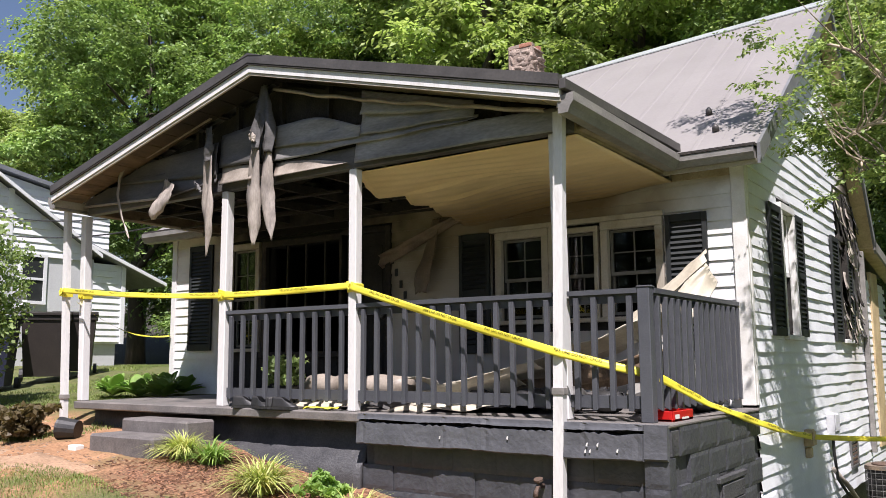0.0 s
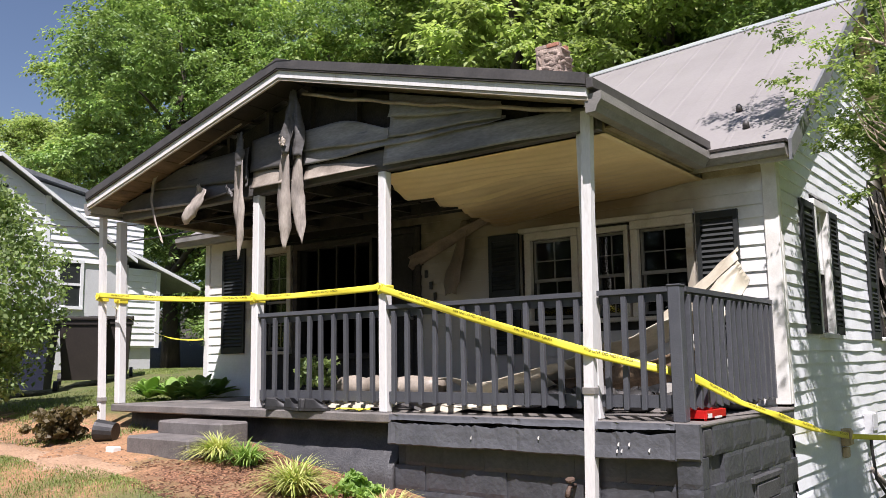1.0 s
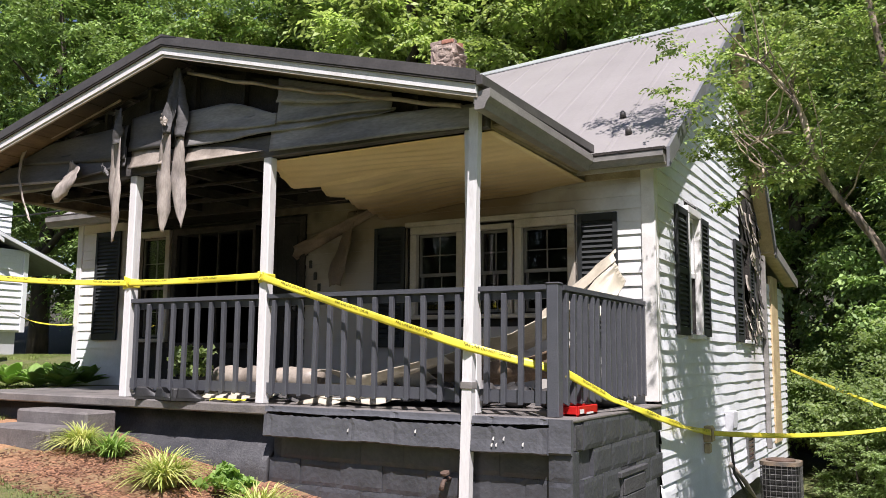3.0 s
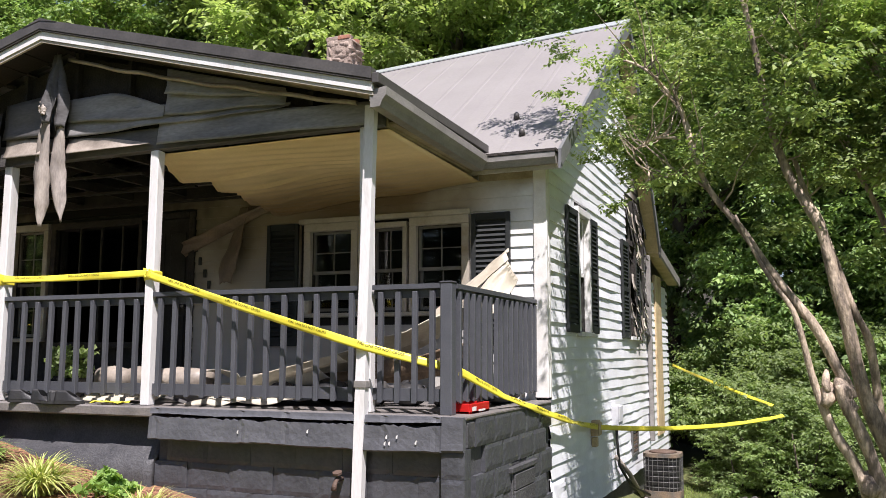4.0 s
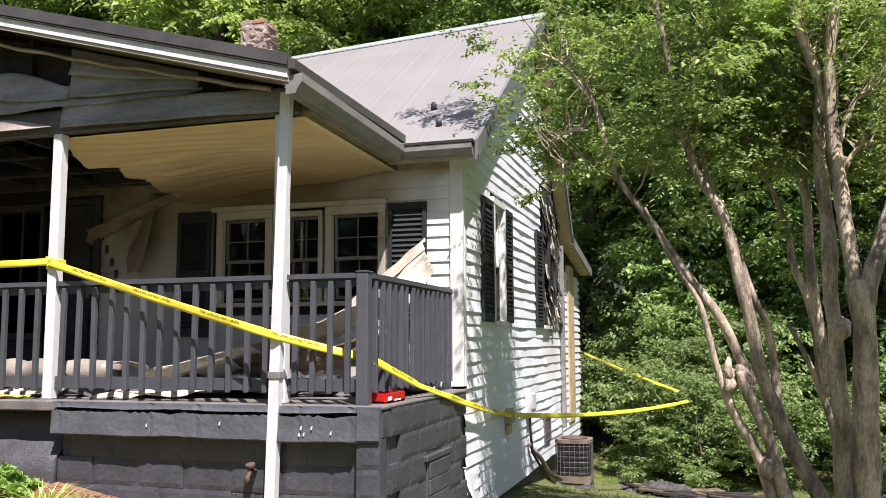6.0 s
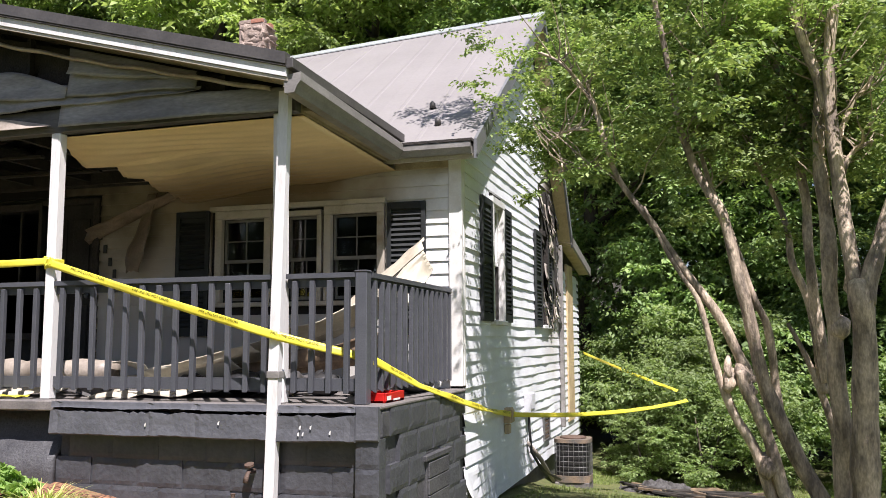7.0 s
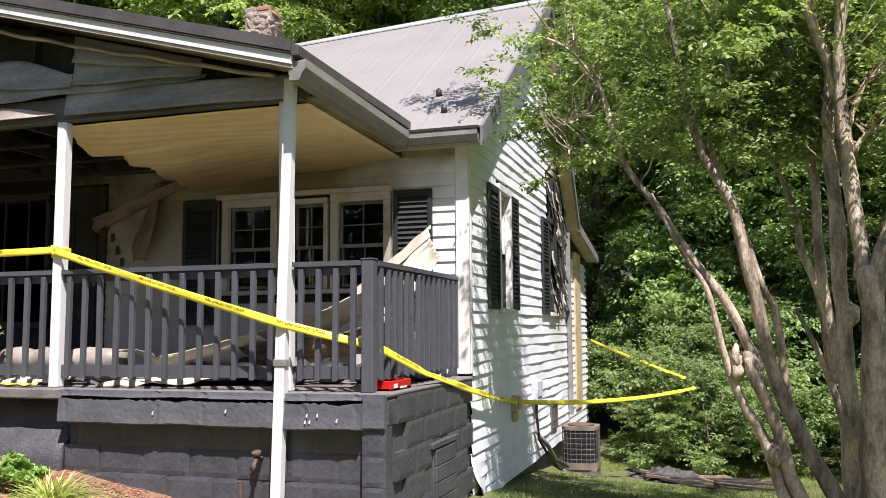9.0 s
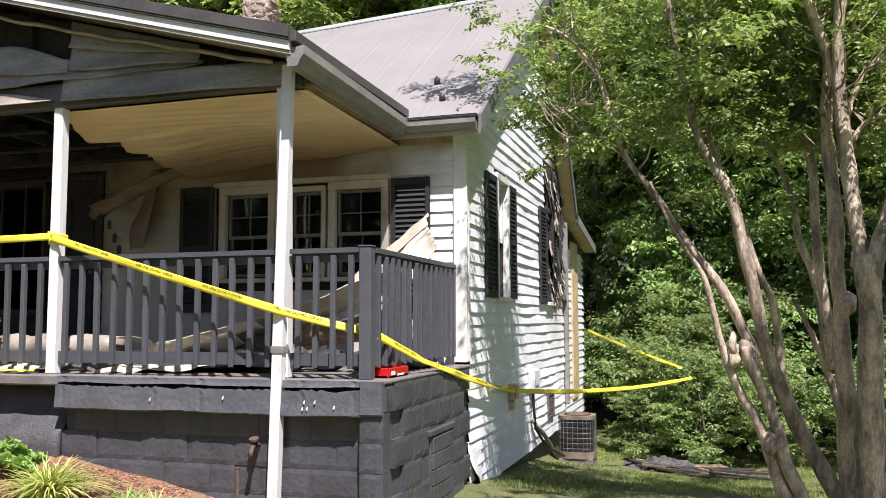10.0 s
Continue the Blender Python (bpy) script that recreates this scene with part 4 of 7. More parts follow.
def rough_block(wx, seed):
    """A painted block with slumped edges and a lumpy face."""
    hx, hy, hz = wx / 2, 0.1, 0.0992
    g = Geo()
    nx_, nz_ = max(4, int(wx / 0.04)), 6
    rows = []
    for j in range(nz_ + 1):
        w_ = -1 + 2 * j / nz_
        row = []
        for i in range(nx_ + 1):
            u = -1 + 2 * i / nx_
            edge = max(smooth01((abs(u) * hx - hx + 0.02) / 0.02), smooth01((abs(w_) * hz - hz + 0.02) / 0.02))
            y = -hy + 0.006 * edge + 0.0012 * noise.noise(Vector((u * 3 * wx * 5, w_ * 2.4, seed))) + 0.0014 * noise.noise(Vector((u * 40 * wx, w_ * 14, seed)))
            row.append((u * hx, y, w_ * hz))
        rows.append(row)
    g.sheet(rows, 0.12, (0, -1, 0))
    return g.mesh("block", block_paint)


BLOCKS = [rough_block(0.399, 3 + k) for k in range(4)]
HALVES = [rough_block(0.196, 13 + k) for k in range(3)]
CORNERS = [rough_block(0.173, 23 + k) for k in range(3)]
for r in range(6):
    zz = -0.325 - 0.2 * r
    x = -0.175
    first = True
    piece("block", random.choice(CORNERS), foundation, (-0.0885, 0.07 + random.uniform(-0.006, 0.006), zz), (0, random.uniform(-0.4, 0.4), random.uniform(-0.8, 0.8)))
    while x > JX + 0.05:
        wide = 0.196 if (first and r % 2) else 0.4
        x0 = x - wide
        if x0 < JX - 0.15:
            break
        piece("block", random.choice(HALVES) if wide < 0.3 else random.choice(BLOCKS), foundation, ((x + x0) / 2, 0.128 + random.uniform(-0.005, 0.005), zz), (0, random.uniform(-0.4, 0.4), random.uniform(-0.4, 0.4)))
        x, first = x0, False
for r in range(7):
    zz = -0.125 - 0.2 * r
    y = 0.204 if r % 2 == 0 else 0.404
    while y < D - 0.1:
        y1 = y + 0.4
        if y1 > D + 0.12:
            break
        hatch = 0.95 < (y + y1) / 2 < 1.6 and zz < -0.5
        if not hatch:
            piece("block", random.choice(BLOCKS), foundation, (-0.1 + random.uniform(-0.003, 0.003), (y + y1) / 2, zz), (random.uniform(-0.25, 0.25), 0, 90 + random.uniform(-0.3, 0.3)))
        y = y1
part("corner_mortar", Geo().box(-0.11, -0.006, 0.03, 0.205, -0.235, -0.03, 0.02), worn_paint, foundation)
# smeared render low on the older part
g = Geo()
random.seed(3)
rows = []
for j in range(9):
    t = j / 8
    rows.append([(-6.85 + (JX + 0.0 + 6.85) * i / 40, 0.19 - 0.22 * smooth01((t - 0.16) / 0.22) - 0.02 * noise.noise(Vector((i * 0.5, j * 0.9, 2))), -0.088 - 0.95 * t) for i in range(41)])
g.sheet(rows, 0.06, (0, -1, 0))
part("render_coat", g, worn_paint, foundation, "lumpy painted render", smooth=True)
# plywood hatch in the side face
part("hatch_surround", Geo().box(-0.12, -0.012, 0.72, 1.80, -1.35, -0.43), worn_paint, foundation)
hatch = solid("crawl_hatch", Geo().box(-0.03, 0.012, 0.98, 1.57, -1.16, -0.50, 0.006), worn_paint, "grey board hatch in the side of the porch base", "hatch")
for k in range(5):
    b_ = Geo().box(0.010, 0.028, 1.0, 1.55, -1.15 + 0.128 * k, -1.028 + 0.128 * k, 0.005)
    part("hatch_board", b_, worn_paint, hatch)
part("hatch_lintel", Geo().box(-0.03, 0.03, 0.92, 1.62, -0.50, -0.455, 0.006), worn_paint, hatch)

# ---- steps ----
steps = thing("front_steps", (-5.6, -0.3, -0.6), "two worn grey concrete steps up to the porch", "steps", kind="structure")
part("upper_step", Geo().box(-5.57, -4.55, -0.34, 0.0, -0.75, -0.122, 0.02), concrete_step, steps)
part("lower_step", Geo().box(-5.52, -4.54, -0.72, -0.345, -0.75, -0.245, 0.02), concrete_step, steps)


# ---- posts ----
def porch_post(x, y, w, label, lean=0.0, z0=0.0):
    t = thing("porch_post", (x, y, z0), label, "post", "porch posts")
    h = w / 2
    g = Geo().box(x - h, x + h, y - h, y + h, z0, BEAM, 0.008)
    g.v = [(p[0] + lean * (p[2] - z0) / 2.1, p[1], p[2]) for p in g.v]
    part("shaft", g, post_paint, t)
    return t


porch_post(-0.813, 0.10, 0.09, "white painted timber porch post behind the downspout", -0.03)
porch_post(-2.858, 0.10, 0.088, "white painted timber porch post with a yellow tape knot")
porch_post(-4.565, 0.10, 0.094, "white painted timber post beside the steps")
porch_post(-6.965, 0.10, 0.095, "white timber post at the far porch corner", -0.09)


def downspout(pts, w, label, straps):
    t = thing("downspout", pts[-1], label, "downspout", "downspouts")
    for a, b in zip(pts, pts[1:]):
        part("pipe", Geo().beam(a, b, w, w * 0.8, (0, 1, 0)), post_paint, t)
    for a in straps:
        part("strap", Geo().box(a[0] - w * 0.62, a[0] + w * 0.62, a[1] - w * 0.5, a[1] + w * 0.5, a[2] - 0.025, a[2] + 0.025, 0.003), gutter_paint, t)
    return t


downspout([(-0.752, -0.01, 2.27), (-0.766, -0.03, 1.2), (-0.781, -0.05, 0.21), (-0.801, -0.05, -0.6), (-0.815, -0.05, -1.14)], 0.078, "white square downspout strapped to the porch post", [(-0.781, -0.05, 0.21)])
downspout([(-7.25, -0.03, 2.27), (-7.17, -0.04, 1.0), (-7.085, -0.05, -0.28)], 0.075, "weathered white downspout at the far porch corner", [(-7.10, -0.05, 0.05)])


# ---- railings ----
def railing(name, a, b, n, label, drop=0.0):
    """Top rail, bottom rail and balusters from a to b (x, y)."""
    a, b = Vector((*a, 0)), Vector((*b, 0))
    t = thing(name, (a + b) / 2, label, "railing", "porch railings")
    d = (b - a).normalized()
    side = Vector((d.y, -d.x, 0))
    zt = 0.93
    part("top_rail", Geo().beam(a + Vector((0, 0, zt - 0.018)), b + Vector((0, 0, zt - 0.018)), 0.105, 0.036), grey_paint, t)
    part("under_rail", Geo().beam(a + Vector((0, 0, zt - 0.068)), b + Vector((0, 0, zt - 0.068)), 0.035, 0.062), grey_paint, t)
    part("bottom_rail", Geo().beam(a + Vector((0, 0, 0.135)), b + Vector((0, 0, 0.135)), 0.036, 0.088), grey_paint, t)
    g = Geo().box(-0.019, 0.019, -0.019, 0.019, 0.0, 0.80, 0.003)
    # slanted foot of each baluster
    g.v = [(p[0], p[1], p[2] + (0.018 if p[2] < 0.1 and p[1] > 0 else 0)) for p in g.v]
    me = g.mesh("baluster", grey_paint)
    for i in range(n):
        p = a + (b - a) * ((i + 0.5) / n) + side * 0.038
        piece("baluster", me, t, (p.x, p.y, 0.075), (random.uniform(-0.5, 0.5), random.uniform(-0.5, 0.5), math.degrees(math.atan2(d.y, d.x))))
    return t


railing("railing", (-2.81, 0.11), (-0.86, 0.11), 13, "dark grey painted front railing between white posts")
railing("railing", (-4.51, 0.11), (-2.905, 0.11), 10, "dark grey painted railing beside the steps")
railing("railing", (-0.765, 0.11), (-0.22, 0.11), 4, "short dark grey railing ending at the corner newel")
railing("railing", (-0.175, 0.15), (-0.175, D - 0.02), 15, "dark grey painted railing along the side of the porch")
newel = thing("newel_post", (-0.175, 0.10, 0.0), "dark grey square corner newel of the railing", "post")
part("shaft", Geo().box(-0.219, -0.131, 0.055, 0.145, 0.0, 0.93, 0.005), grey_paint, newel)
part("cap", Geo().box(-0.224, -0.126, 0.05, 0.15, 0.931, 0.943, 0.004), grey_paint, newel)

# ---- porch roof ----
porch_roof = thing("porch_roof", (PXM, 1.5, 2.3), "low gabled porch roof, its underside charred and its soffit smoke-browned", "roof", kind="structure")
slope = (PZR - PZE) / (PX1 - PXM)
for sgn, xe in ((1, PX1 + 0.03), (-1, PX0 - 0.03)):
    up = Vector((PXM - xe, 0, PZR - PZE + 0.01))
    y = PY0
    while y < 3.7:
        part("roof_sheet", ribbed_sheet((xe, y, PZE + 0.075), (0, 1, 0), up, 0.919), metal_roof, porch_roof)
        y += 0.92
    # dark rake trim and the white fascia below it
    def rake(z0, z1, y0, y1, mat, nm, over=0.0):
        g = Geo().prism([(xe + over * sgn, y0, PZE + z0), (PXM, y0, PZR + z0), (PXM, y0, PZR + z1), (xe + over * sgn, y0, PZE + z1)], (0, y1 - y0, 0))
        part(nm, g, mat, porch_roof)
    rake(0.030, 0.115, PY0 - 0.045, PY0 + 0.03, dark_trim, "rake_trim")
    rake(0.012, 0.030, PY0 - 0.040, PY0 + 0.03, char, "dark_edge")
    rake(-0.058, 0.010, PY0 - 0.022, PY0 + 0.005, post_paint, "fascia")
    rake(-0.085, -0.062, PY0 - 0.012, PY0 + 0.01, smoked_trim, "fascia_bead")
    # soffit boards between the fascia and the gable wall
    nb = 12
    for i in range(nb):
        f0, f1 = i / nb, (i + 0.96) / nb
        xa, xb = xe + (PXM - xe) * f0, xe + (PXM - xe) * f1
        za, zb = PZE + (PZR - PZE) * f0 - 0.05, PZE + (PZR - PZE) * f1 - 0.05
        g = Geo().prism([(xa, PY0 + 0.006, za), (xb, PY0 + 0.006, zb), (xb, PY0 + 0.006, zb + 0.02), (xa, PY0 + 0.006, za + 0.02)], (0, 0.33, 0))
        part("soffit_board", g, soffit_paint if sgn > 0 else smoked_wood, porch_roof)
    # charred rafters and decking beneath the steel
    y = 0.25
    while y < 2.15:
        part("rafter", Geo().beam((xe - 0.1 * sgn, y, PZE - 0.04), (PXM, y, PZR - 0.07), 0.04, 0.12), char, porch_roof)
        y += 0.45
    for k in range(12):
        f = (k + 0.5) / 12
        xa, za = xe + (PXM - xe) * f, PZE + (PZR - PZE) * f + 0.035
        part("roof_board", Geo().beam((xa, 0.07, za), (xa, 3.3, za), 0.24, 0.018, (-(PZR - PZE) * sgn, 0, abs(PXM - xe))), char, porch_roof)
    part("eave_fascia", Geo().box(min(xe, xe - 0.03 * sgn) - 0.01 * sgn, max(xe, xe - 0.03 * sgn) - 0.01 * sgn, PY0 + 0.006, D - 0.1, PZE - 0.12, PZE + 0.05), smoked_trim, porch_roof)
    part("eave_soffit", Geo().box(min(xe - 0.04 * sgn, xe - 0.20 * sgn), max(xe - 0.04 * sgn, xe - 0.20 * sgn), 0.18, D - 0.22, BEAM + 0.03, BEAM + 0.05), browned_trim if sgn > 0 else smoked_wood, porch_roof)
part("eave_edge", Geo().box(PX1 + 0.033, PX1 + 0.085, PY0 - 0.04, EAVE_Y + 0.05, PZE - 0.005, PZE + 0.072, 0.004), dark_trim, porch_roof, "dark roof edge above the gutter")
part("rake_trim_cap", Geo().prism([(PXM - 0.2, PY0 - 0.05, PZR + 0.06), (PXM, PY0 - 0.05, PZR + 0.125), (PXM + 0.2, PY0 - 0.05, PZR + 0.06), (PXM, PY0 - 0.05, PZR + 0.1)], (0, 0.6, 0)), dark_trim, porch_roof)
# front beam and side beams
part("front_beam", Geo().box(-6.98, -0.705, 0.06, 0.15, BEAM + 0.002, BEAM + 0.20, 0.006), burnt_vinyl, porch_roof)
part("side_beam", Geo().box(-0.795, -0.70, 0.155, D - 0.05, BEAM + 0.006, BEAM + 0.16, 0.006), browned_trim, porch_roof)
part("side_beam", Geo().box(-6.97, -6.86, 0.155, D - 0.05, BEAM + 0.002, BEAM + 0.16, 0.006), smoked_wood, porch_roof)
for k in range(5):
    x = -6.4 + 0.75 * k
    part("ceiling_joist", Geo().beam((x, 0.16, BEAM + 0.08), (x + 0.03, D - 0.03, BEAM + 0.07), 0.04, 0.10), char, porch_roof)
for k, (y, z) in enumerate(((0.7, 2.16), (1.3, 2.13), (1.85, 2.10))):
    part("furring_strip", Geo().beam((-6.85, y, z), (-3.6 + 0.15 * k, y + 0.04, z - 0.02), 0.045, 0.02), char, porch_roof)


# ---- gable siding, warped by heat ----
gable = thing("gable_siding", (PXM, 0.05, 2.3), "heat-warped dark grey gable siding with burnt holes", "siding", kind="structure")
random.seed(21)


def under_rake(x):
    return PZR - 0.07 - slope * abs(x - PXM)


def warped(x0, x1, foot, head, amp, out, mat, label="", bow=0.0, dip=0.0):
    """A heat-slumped board. foot and head give its heights at x0 and x1; bow lifts its head in the middle, dip its foot."""
    rows, cols = [], max(8, int((x1 - x0) / 0.06))
    ph = random.uniform(0, 9)
    for j in range(9):
        t = j / 8
        row = []
        for i in range(cols + 1):
            f = i / cols
            x = x0 + (x1 - x0) * f
            arch = math.sin(math.pi * f)
            zf = foot[0] + (foot[1] - foot[0]) * f + dip * arch
            zh = head[0] + (head[1] - head[0]) * f + bow * arch
            z = min(zf + (zh - zf) * t + 0.3 * amp * noise.noise(Vector((x * 2.0 + ph, t, 0))), under_rake(x))
            y = 0.045 - out * (1 - t) ** 2 - amp * abs(noise.noise(Vector((x * 1.3 + ph, z * 3.0, 5)))) - 0.3 * amp * noise.noise(Vector((x * 4.0, z * 6.0, ph)))
            row.append((x, y, z))
        rows.append(row)
    part("siding_board", Geo().sheet(rows, 0.006, (0, -1, 0)), mat, gable, label, smooth=True)


warped(-2.80, -0.72, (2.175, 2.14), (2.42, 2.32), 0.035, 0.030, gable_vinyl)
warped(-3.86, -1.50, (2.33, 2.36), (2.56, 2.40), 0.040, 0.030, gable_vinyl, bow=0.03)
warped(-3.84, -2.74, (2.47, 2.40), (2.68, 2.50), 0.055, 0.036, gable_vinyl, bow=0.09)
warped(-2.73, -1.53, (2.42, 2.38), (2.66, 2.50), 0.050, 0.034, gable_vinyl, bow=0.02)
warped(-2.73, -1.53, (2.60, 2.44), (2.95, 2.62), 0.050, 0.030, gable_vinyl)
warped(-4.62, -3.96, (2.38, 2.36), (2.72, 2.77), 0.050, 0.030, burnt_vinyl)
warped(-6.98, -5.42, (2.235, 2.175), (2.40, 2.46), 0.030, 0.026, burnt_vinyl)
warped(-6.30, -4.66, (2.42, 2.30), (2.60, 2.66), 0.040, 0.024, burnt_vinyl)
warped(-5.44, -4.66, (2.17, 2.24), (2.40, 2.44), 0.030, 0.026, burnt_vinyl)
warped(-4.59, -3.86, (2.20, 2.19), (2.395, 2.335), 0.030, 0.050, pale_vinyl, "paler smoke-browned strip over the beam")
warped(-3.82, -2.90, (2.18, 2.185), (2.33, 2.205), 0.025, 0.050, pale_vinyl, "paler smoke-browned strip over the beam", bow=0.02)
# studs and darkness behind the holes
for k in range(9):
    x = -6.3 + 0.62 * k
    part("stud", Geo().box(x - 0.02, x + 0.02, 0.085, 0.14, BEAM + 0.2, max(under_rake(x) + 0.02, BEAM + 0.22)), char, gable)
g = Geo().prism([(-6.9, 0.15, BEAM + 0.2), (-0.75, 0.15, BEAM + 0.2), (PXM, 0.15, PZR - 0.08)], (0, 0.012, 0))
part("sheathing", g, char, gable, "charred board behind the siding")
rows = []
for i in range(49):
    f = i / 48
    x = -3.80 + 2.93 * f
    z = 3.035 - 0.25 * (x + 3.80) + 0.035 * noise.noise(Vector((x * 2.3, 4, 0))) - 0.03 * math.sin(math.pi * f)
    y = -0.03 - 0.03 * abs(noise.noise(Vector((x * 2.1, 8, 0))))
    rows.append([(x, y + 0.03, z + 0.018), (x, y, z + 0.017), (x, y - 0.010, z), (x, y + 0.004, z - 0.015), (x, y + 0.03, z - 0.014)])
part("rake_bead", Geo().sheet(rows, 0.004, (0, -1, 0)), pale_vinyl, gable, "sagging cream strip of soffit vinyl", smooth=True)
part("rake_bead", Geo().beam((-6.07, 0.0, 2.60), (-4.75, 0.0, 2.925), 0.02, 0.03), pale_vinyl, gable)
part("rake_bead", Geo().beam((-6.98, 0.01, 2.235), (-5.45, 0.01, 2.172), 0.02, 0.022), pale_vinyl, gable)


def drip(name_label, line, wide, mat=melted_vinyl, y=-0.03, twist=0.0, fold=5.0):
    """A strip of melted vinyl. line: a few (x, z) down its middle; wide: its width at each; both are smoothed, and the strip is creased along its length."""
    rows, n_ = [], 26
    k = len(line) - 1
    for i in range(n_ + 1):
        t = i / n_
        a = min(int(t * k), k - 1)
        f = smooth01(t * k - a)
        lin = t * k - a
        cx = line[a][0] + (line[a + 1][0] - line[a][0]) * (0.5 * f + 0.5 * lin)
        z = line[a][1] + (line[a + 1][1] - line[a][1]) * lin
        w_ = 1.25 * (wide[a] + (wide[a + 1] - wide[a]) * f)
        w_ *= 1 + 0.12 * noise.noise(Vector((t * 9, cx * 5, 2)))
        rows.append([(cx + w_ * (q - 0.5), y - 0.04 * t + 0.22 * w_ * math.cos((q - 0.5) * fold + twist + t * 3) + 0.012 * noise.noise(Vector((t * 8, q * 3, cx))), z + 0.02 * noise.noise(Vector((q * 5, cx, t * 5)))) for q in (0, 0.14, 0.28, 0.43, 0.57, 0.72, 0.86, 1.0)])
    g = Geo().sheet(rows, 0.004, (0, -1, 0))
    return solid("hanging_vinyl_strip", g, mat, name_label, "vinyl strip", "melted vinyl strips", smooth=True)


drip("grey-brown melted vinyl strip drooping beside the steps post", [(-4.69, 2.74), (-4.71, 2.45), (-4.71, 2.08), (-4.69, 1.78), (-4.68, 1.48)], [0.05, 0.12, 0.19, 0.13, 0.02])
drip("crumpled dark fold at the head of the drooping strip", [(-4.70, 2.80), (-4.71, 2.60), (-4.69, 2.44)], [0.10, 0.13, 0.06], burnt_vinyl, -0.05, 1.0)
drip("long pointed strip of melted grey-brown vinyl", [(-3.99, 2.62), (-4.03, 2.40), (-4.06, 2.05), (-4.03, 1.75), (-4.00, 1.53)], [0.09, 0.15, 0.20, 0.15, 0.03], twist=0.6)
drip("narrow pointed strip of melted vinyl hanging from the gable", [(-3.84, 2.56), (-3.88, 2.30), (-3.88, 2.05), (-3.81, 1.78), (-3.745, 1.56)], [0.10, 0.15, 0.16, 0.11, 0.01], twist=1.4)
drip("dark crumpled vinyl bunched under the gable peak", [(-3.90, 3.09), (-3.95, 2.85), (-3.97, 2.66), (-3.95, 2.45)], [0.05, 0.10, 0.17, 0.10], burnt_vinyl, -0.06, 2.0, 8.0)
drip("dark crumpled vinyl bunched under the gable peak", [(-3.90, 3.09), (-3.87, 2.85), (-3.83, 2.60), (-3.82, 2.40)], [0.06, 0.11, 0.13, 0.10], burnt_vinyl, -0.05, 0.3, 8.0)
drip("pale folded corner of vinyl among the crumpled strips", [(-4.02, 2.66), (-4.00, 2.58), (-3.96, 2.52)], [0.02, 0.10, 0.03], pale_vinyl, -0.10, 0.4)
drip("thin curled wisp of melted vinyl", [(-6.14, 2.64), (-6.23, 2.45), (-6.24, 2.28), (-6.16, 2.05), (-6.05, 1.88), (-5.97, 1.77)], [0.02, 0.05, 0.05, 0.045, 0.03, 0.01], pale_vinyl)
drip("torn pale flap of vinyl hanging under the beam", [(-5.43, 2.36), (-5.35, 2.25), (-5.36, 2.15), (-5.46, 2.02), (-5.54, 1.93)], [0.06, 0.24, 0.26, 0.20, 0.05], melted_vinyl, twist=0.9, fold=1.2)
drip("torn dark shred beside the pale flap", [(-4.98, 2.30), (-4.90, 2.20), (-4.83, 2.15)], [0.03, 0.07, 0.02], burnt_vinyl, 0.0, 0.5)

# ---- porch ceiling ----
def tear_edge(y):
    """Where the panels have burnt away: each panel's end runs back at a slant, and the next one starts farther in."""
    for y0, y1, x0, x1 in ((0.0, 0.80, -2.88, -3.18), (0.80, 1.12, -2.86, -2.97), (1.12, 1.62, -2.79, -2.98), (1.62, 2.5, -2.90, -3.12)):
        if y < y1:
            return x0 + (x1 - x0) * (y - y0) / (y1 - y0)


rows = []
for j in range(93):
    v = j / 92
    y = 0.16 + (D - 0.18) * v
    # ragged torn edge on the burnt side
    tear = tear_edge(y) + 0.03 * noise.noise(Vector((v * 14, 2, 0)))
    row = []
    for i in range(31):
        u = i / 30
        x = -0.69 + (tear + 0.69) * u
        sag = 0.004 + 0.13 * smooth01((u - 0.45) / 0.55) * min(1.0, 0.02 + 2.0 * v) + v * (0.03 + 0.07 * smooth01(u / 0.35))
        wrinkle = (0.0015 + 0.012 * abs(noise.noise(Vector((x * 0.9, y * 2.5, 7)))) * 1.6 * min(1.0, 3.0 * v) * smooth01((u - 0.10) / 0.5)) * math.sin(48 * (y + 0.35 * u * u) + 4.5 * noise.noise(Vector((x * 1.1, y * 1.3, 0))))
        row.append((x, y, BEAM - 0.002 - sag - wrinkle))
    rows.append(row)
solid("porch_ceiling", Geo().sheet(rows, 0.006), ceiling_vinyl, "smoke-yellowed vinyl porch ceiling, torn and sagging", "ceiling", kind="structure", smooth=True)


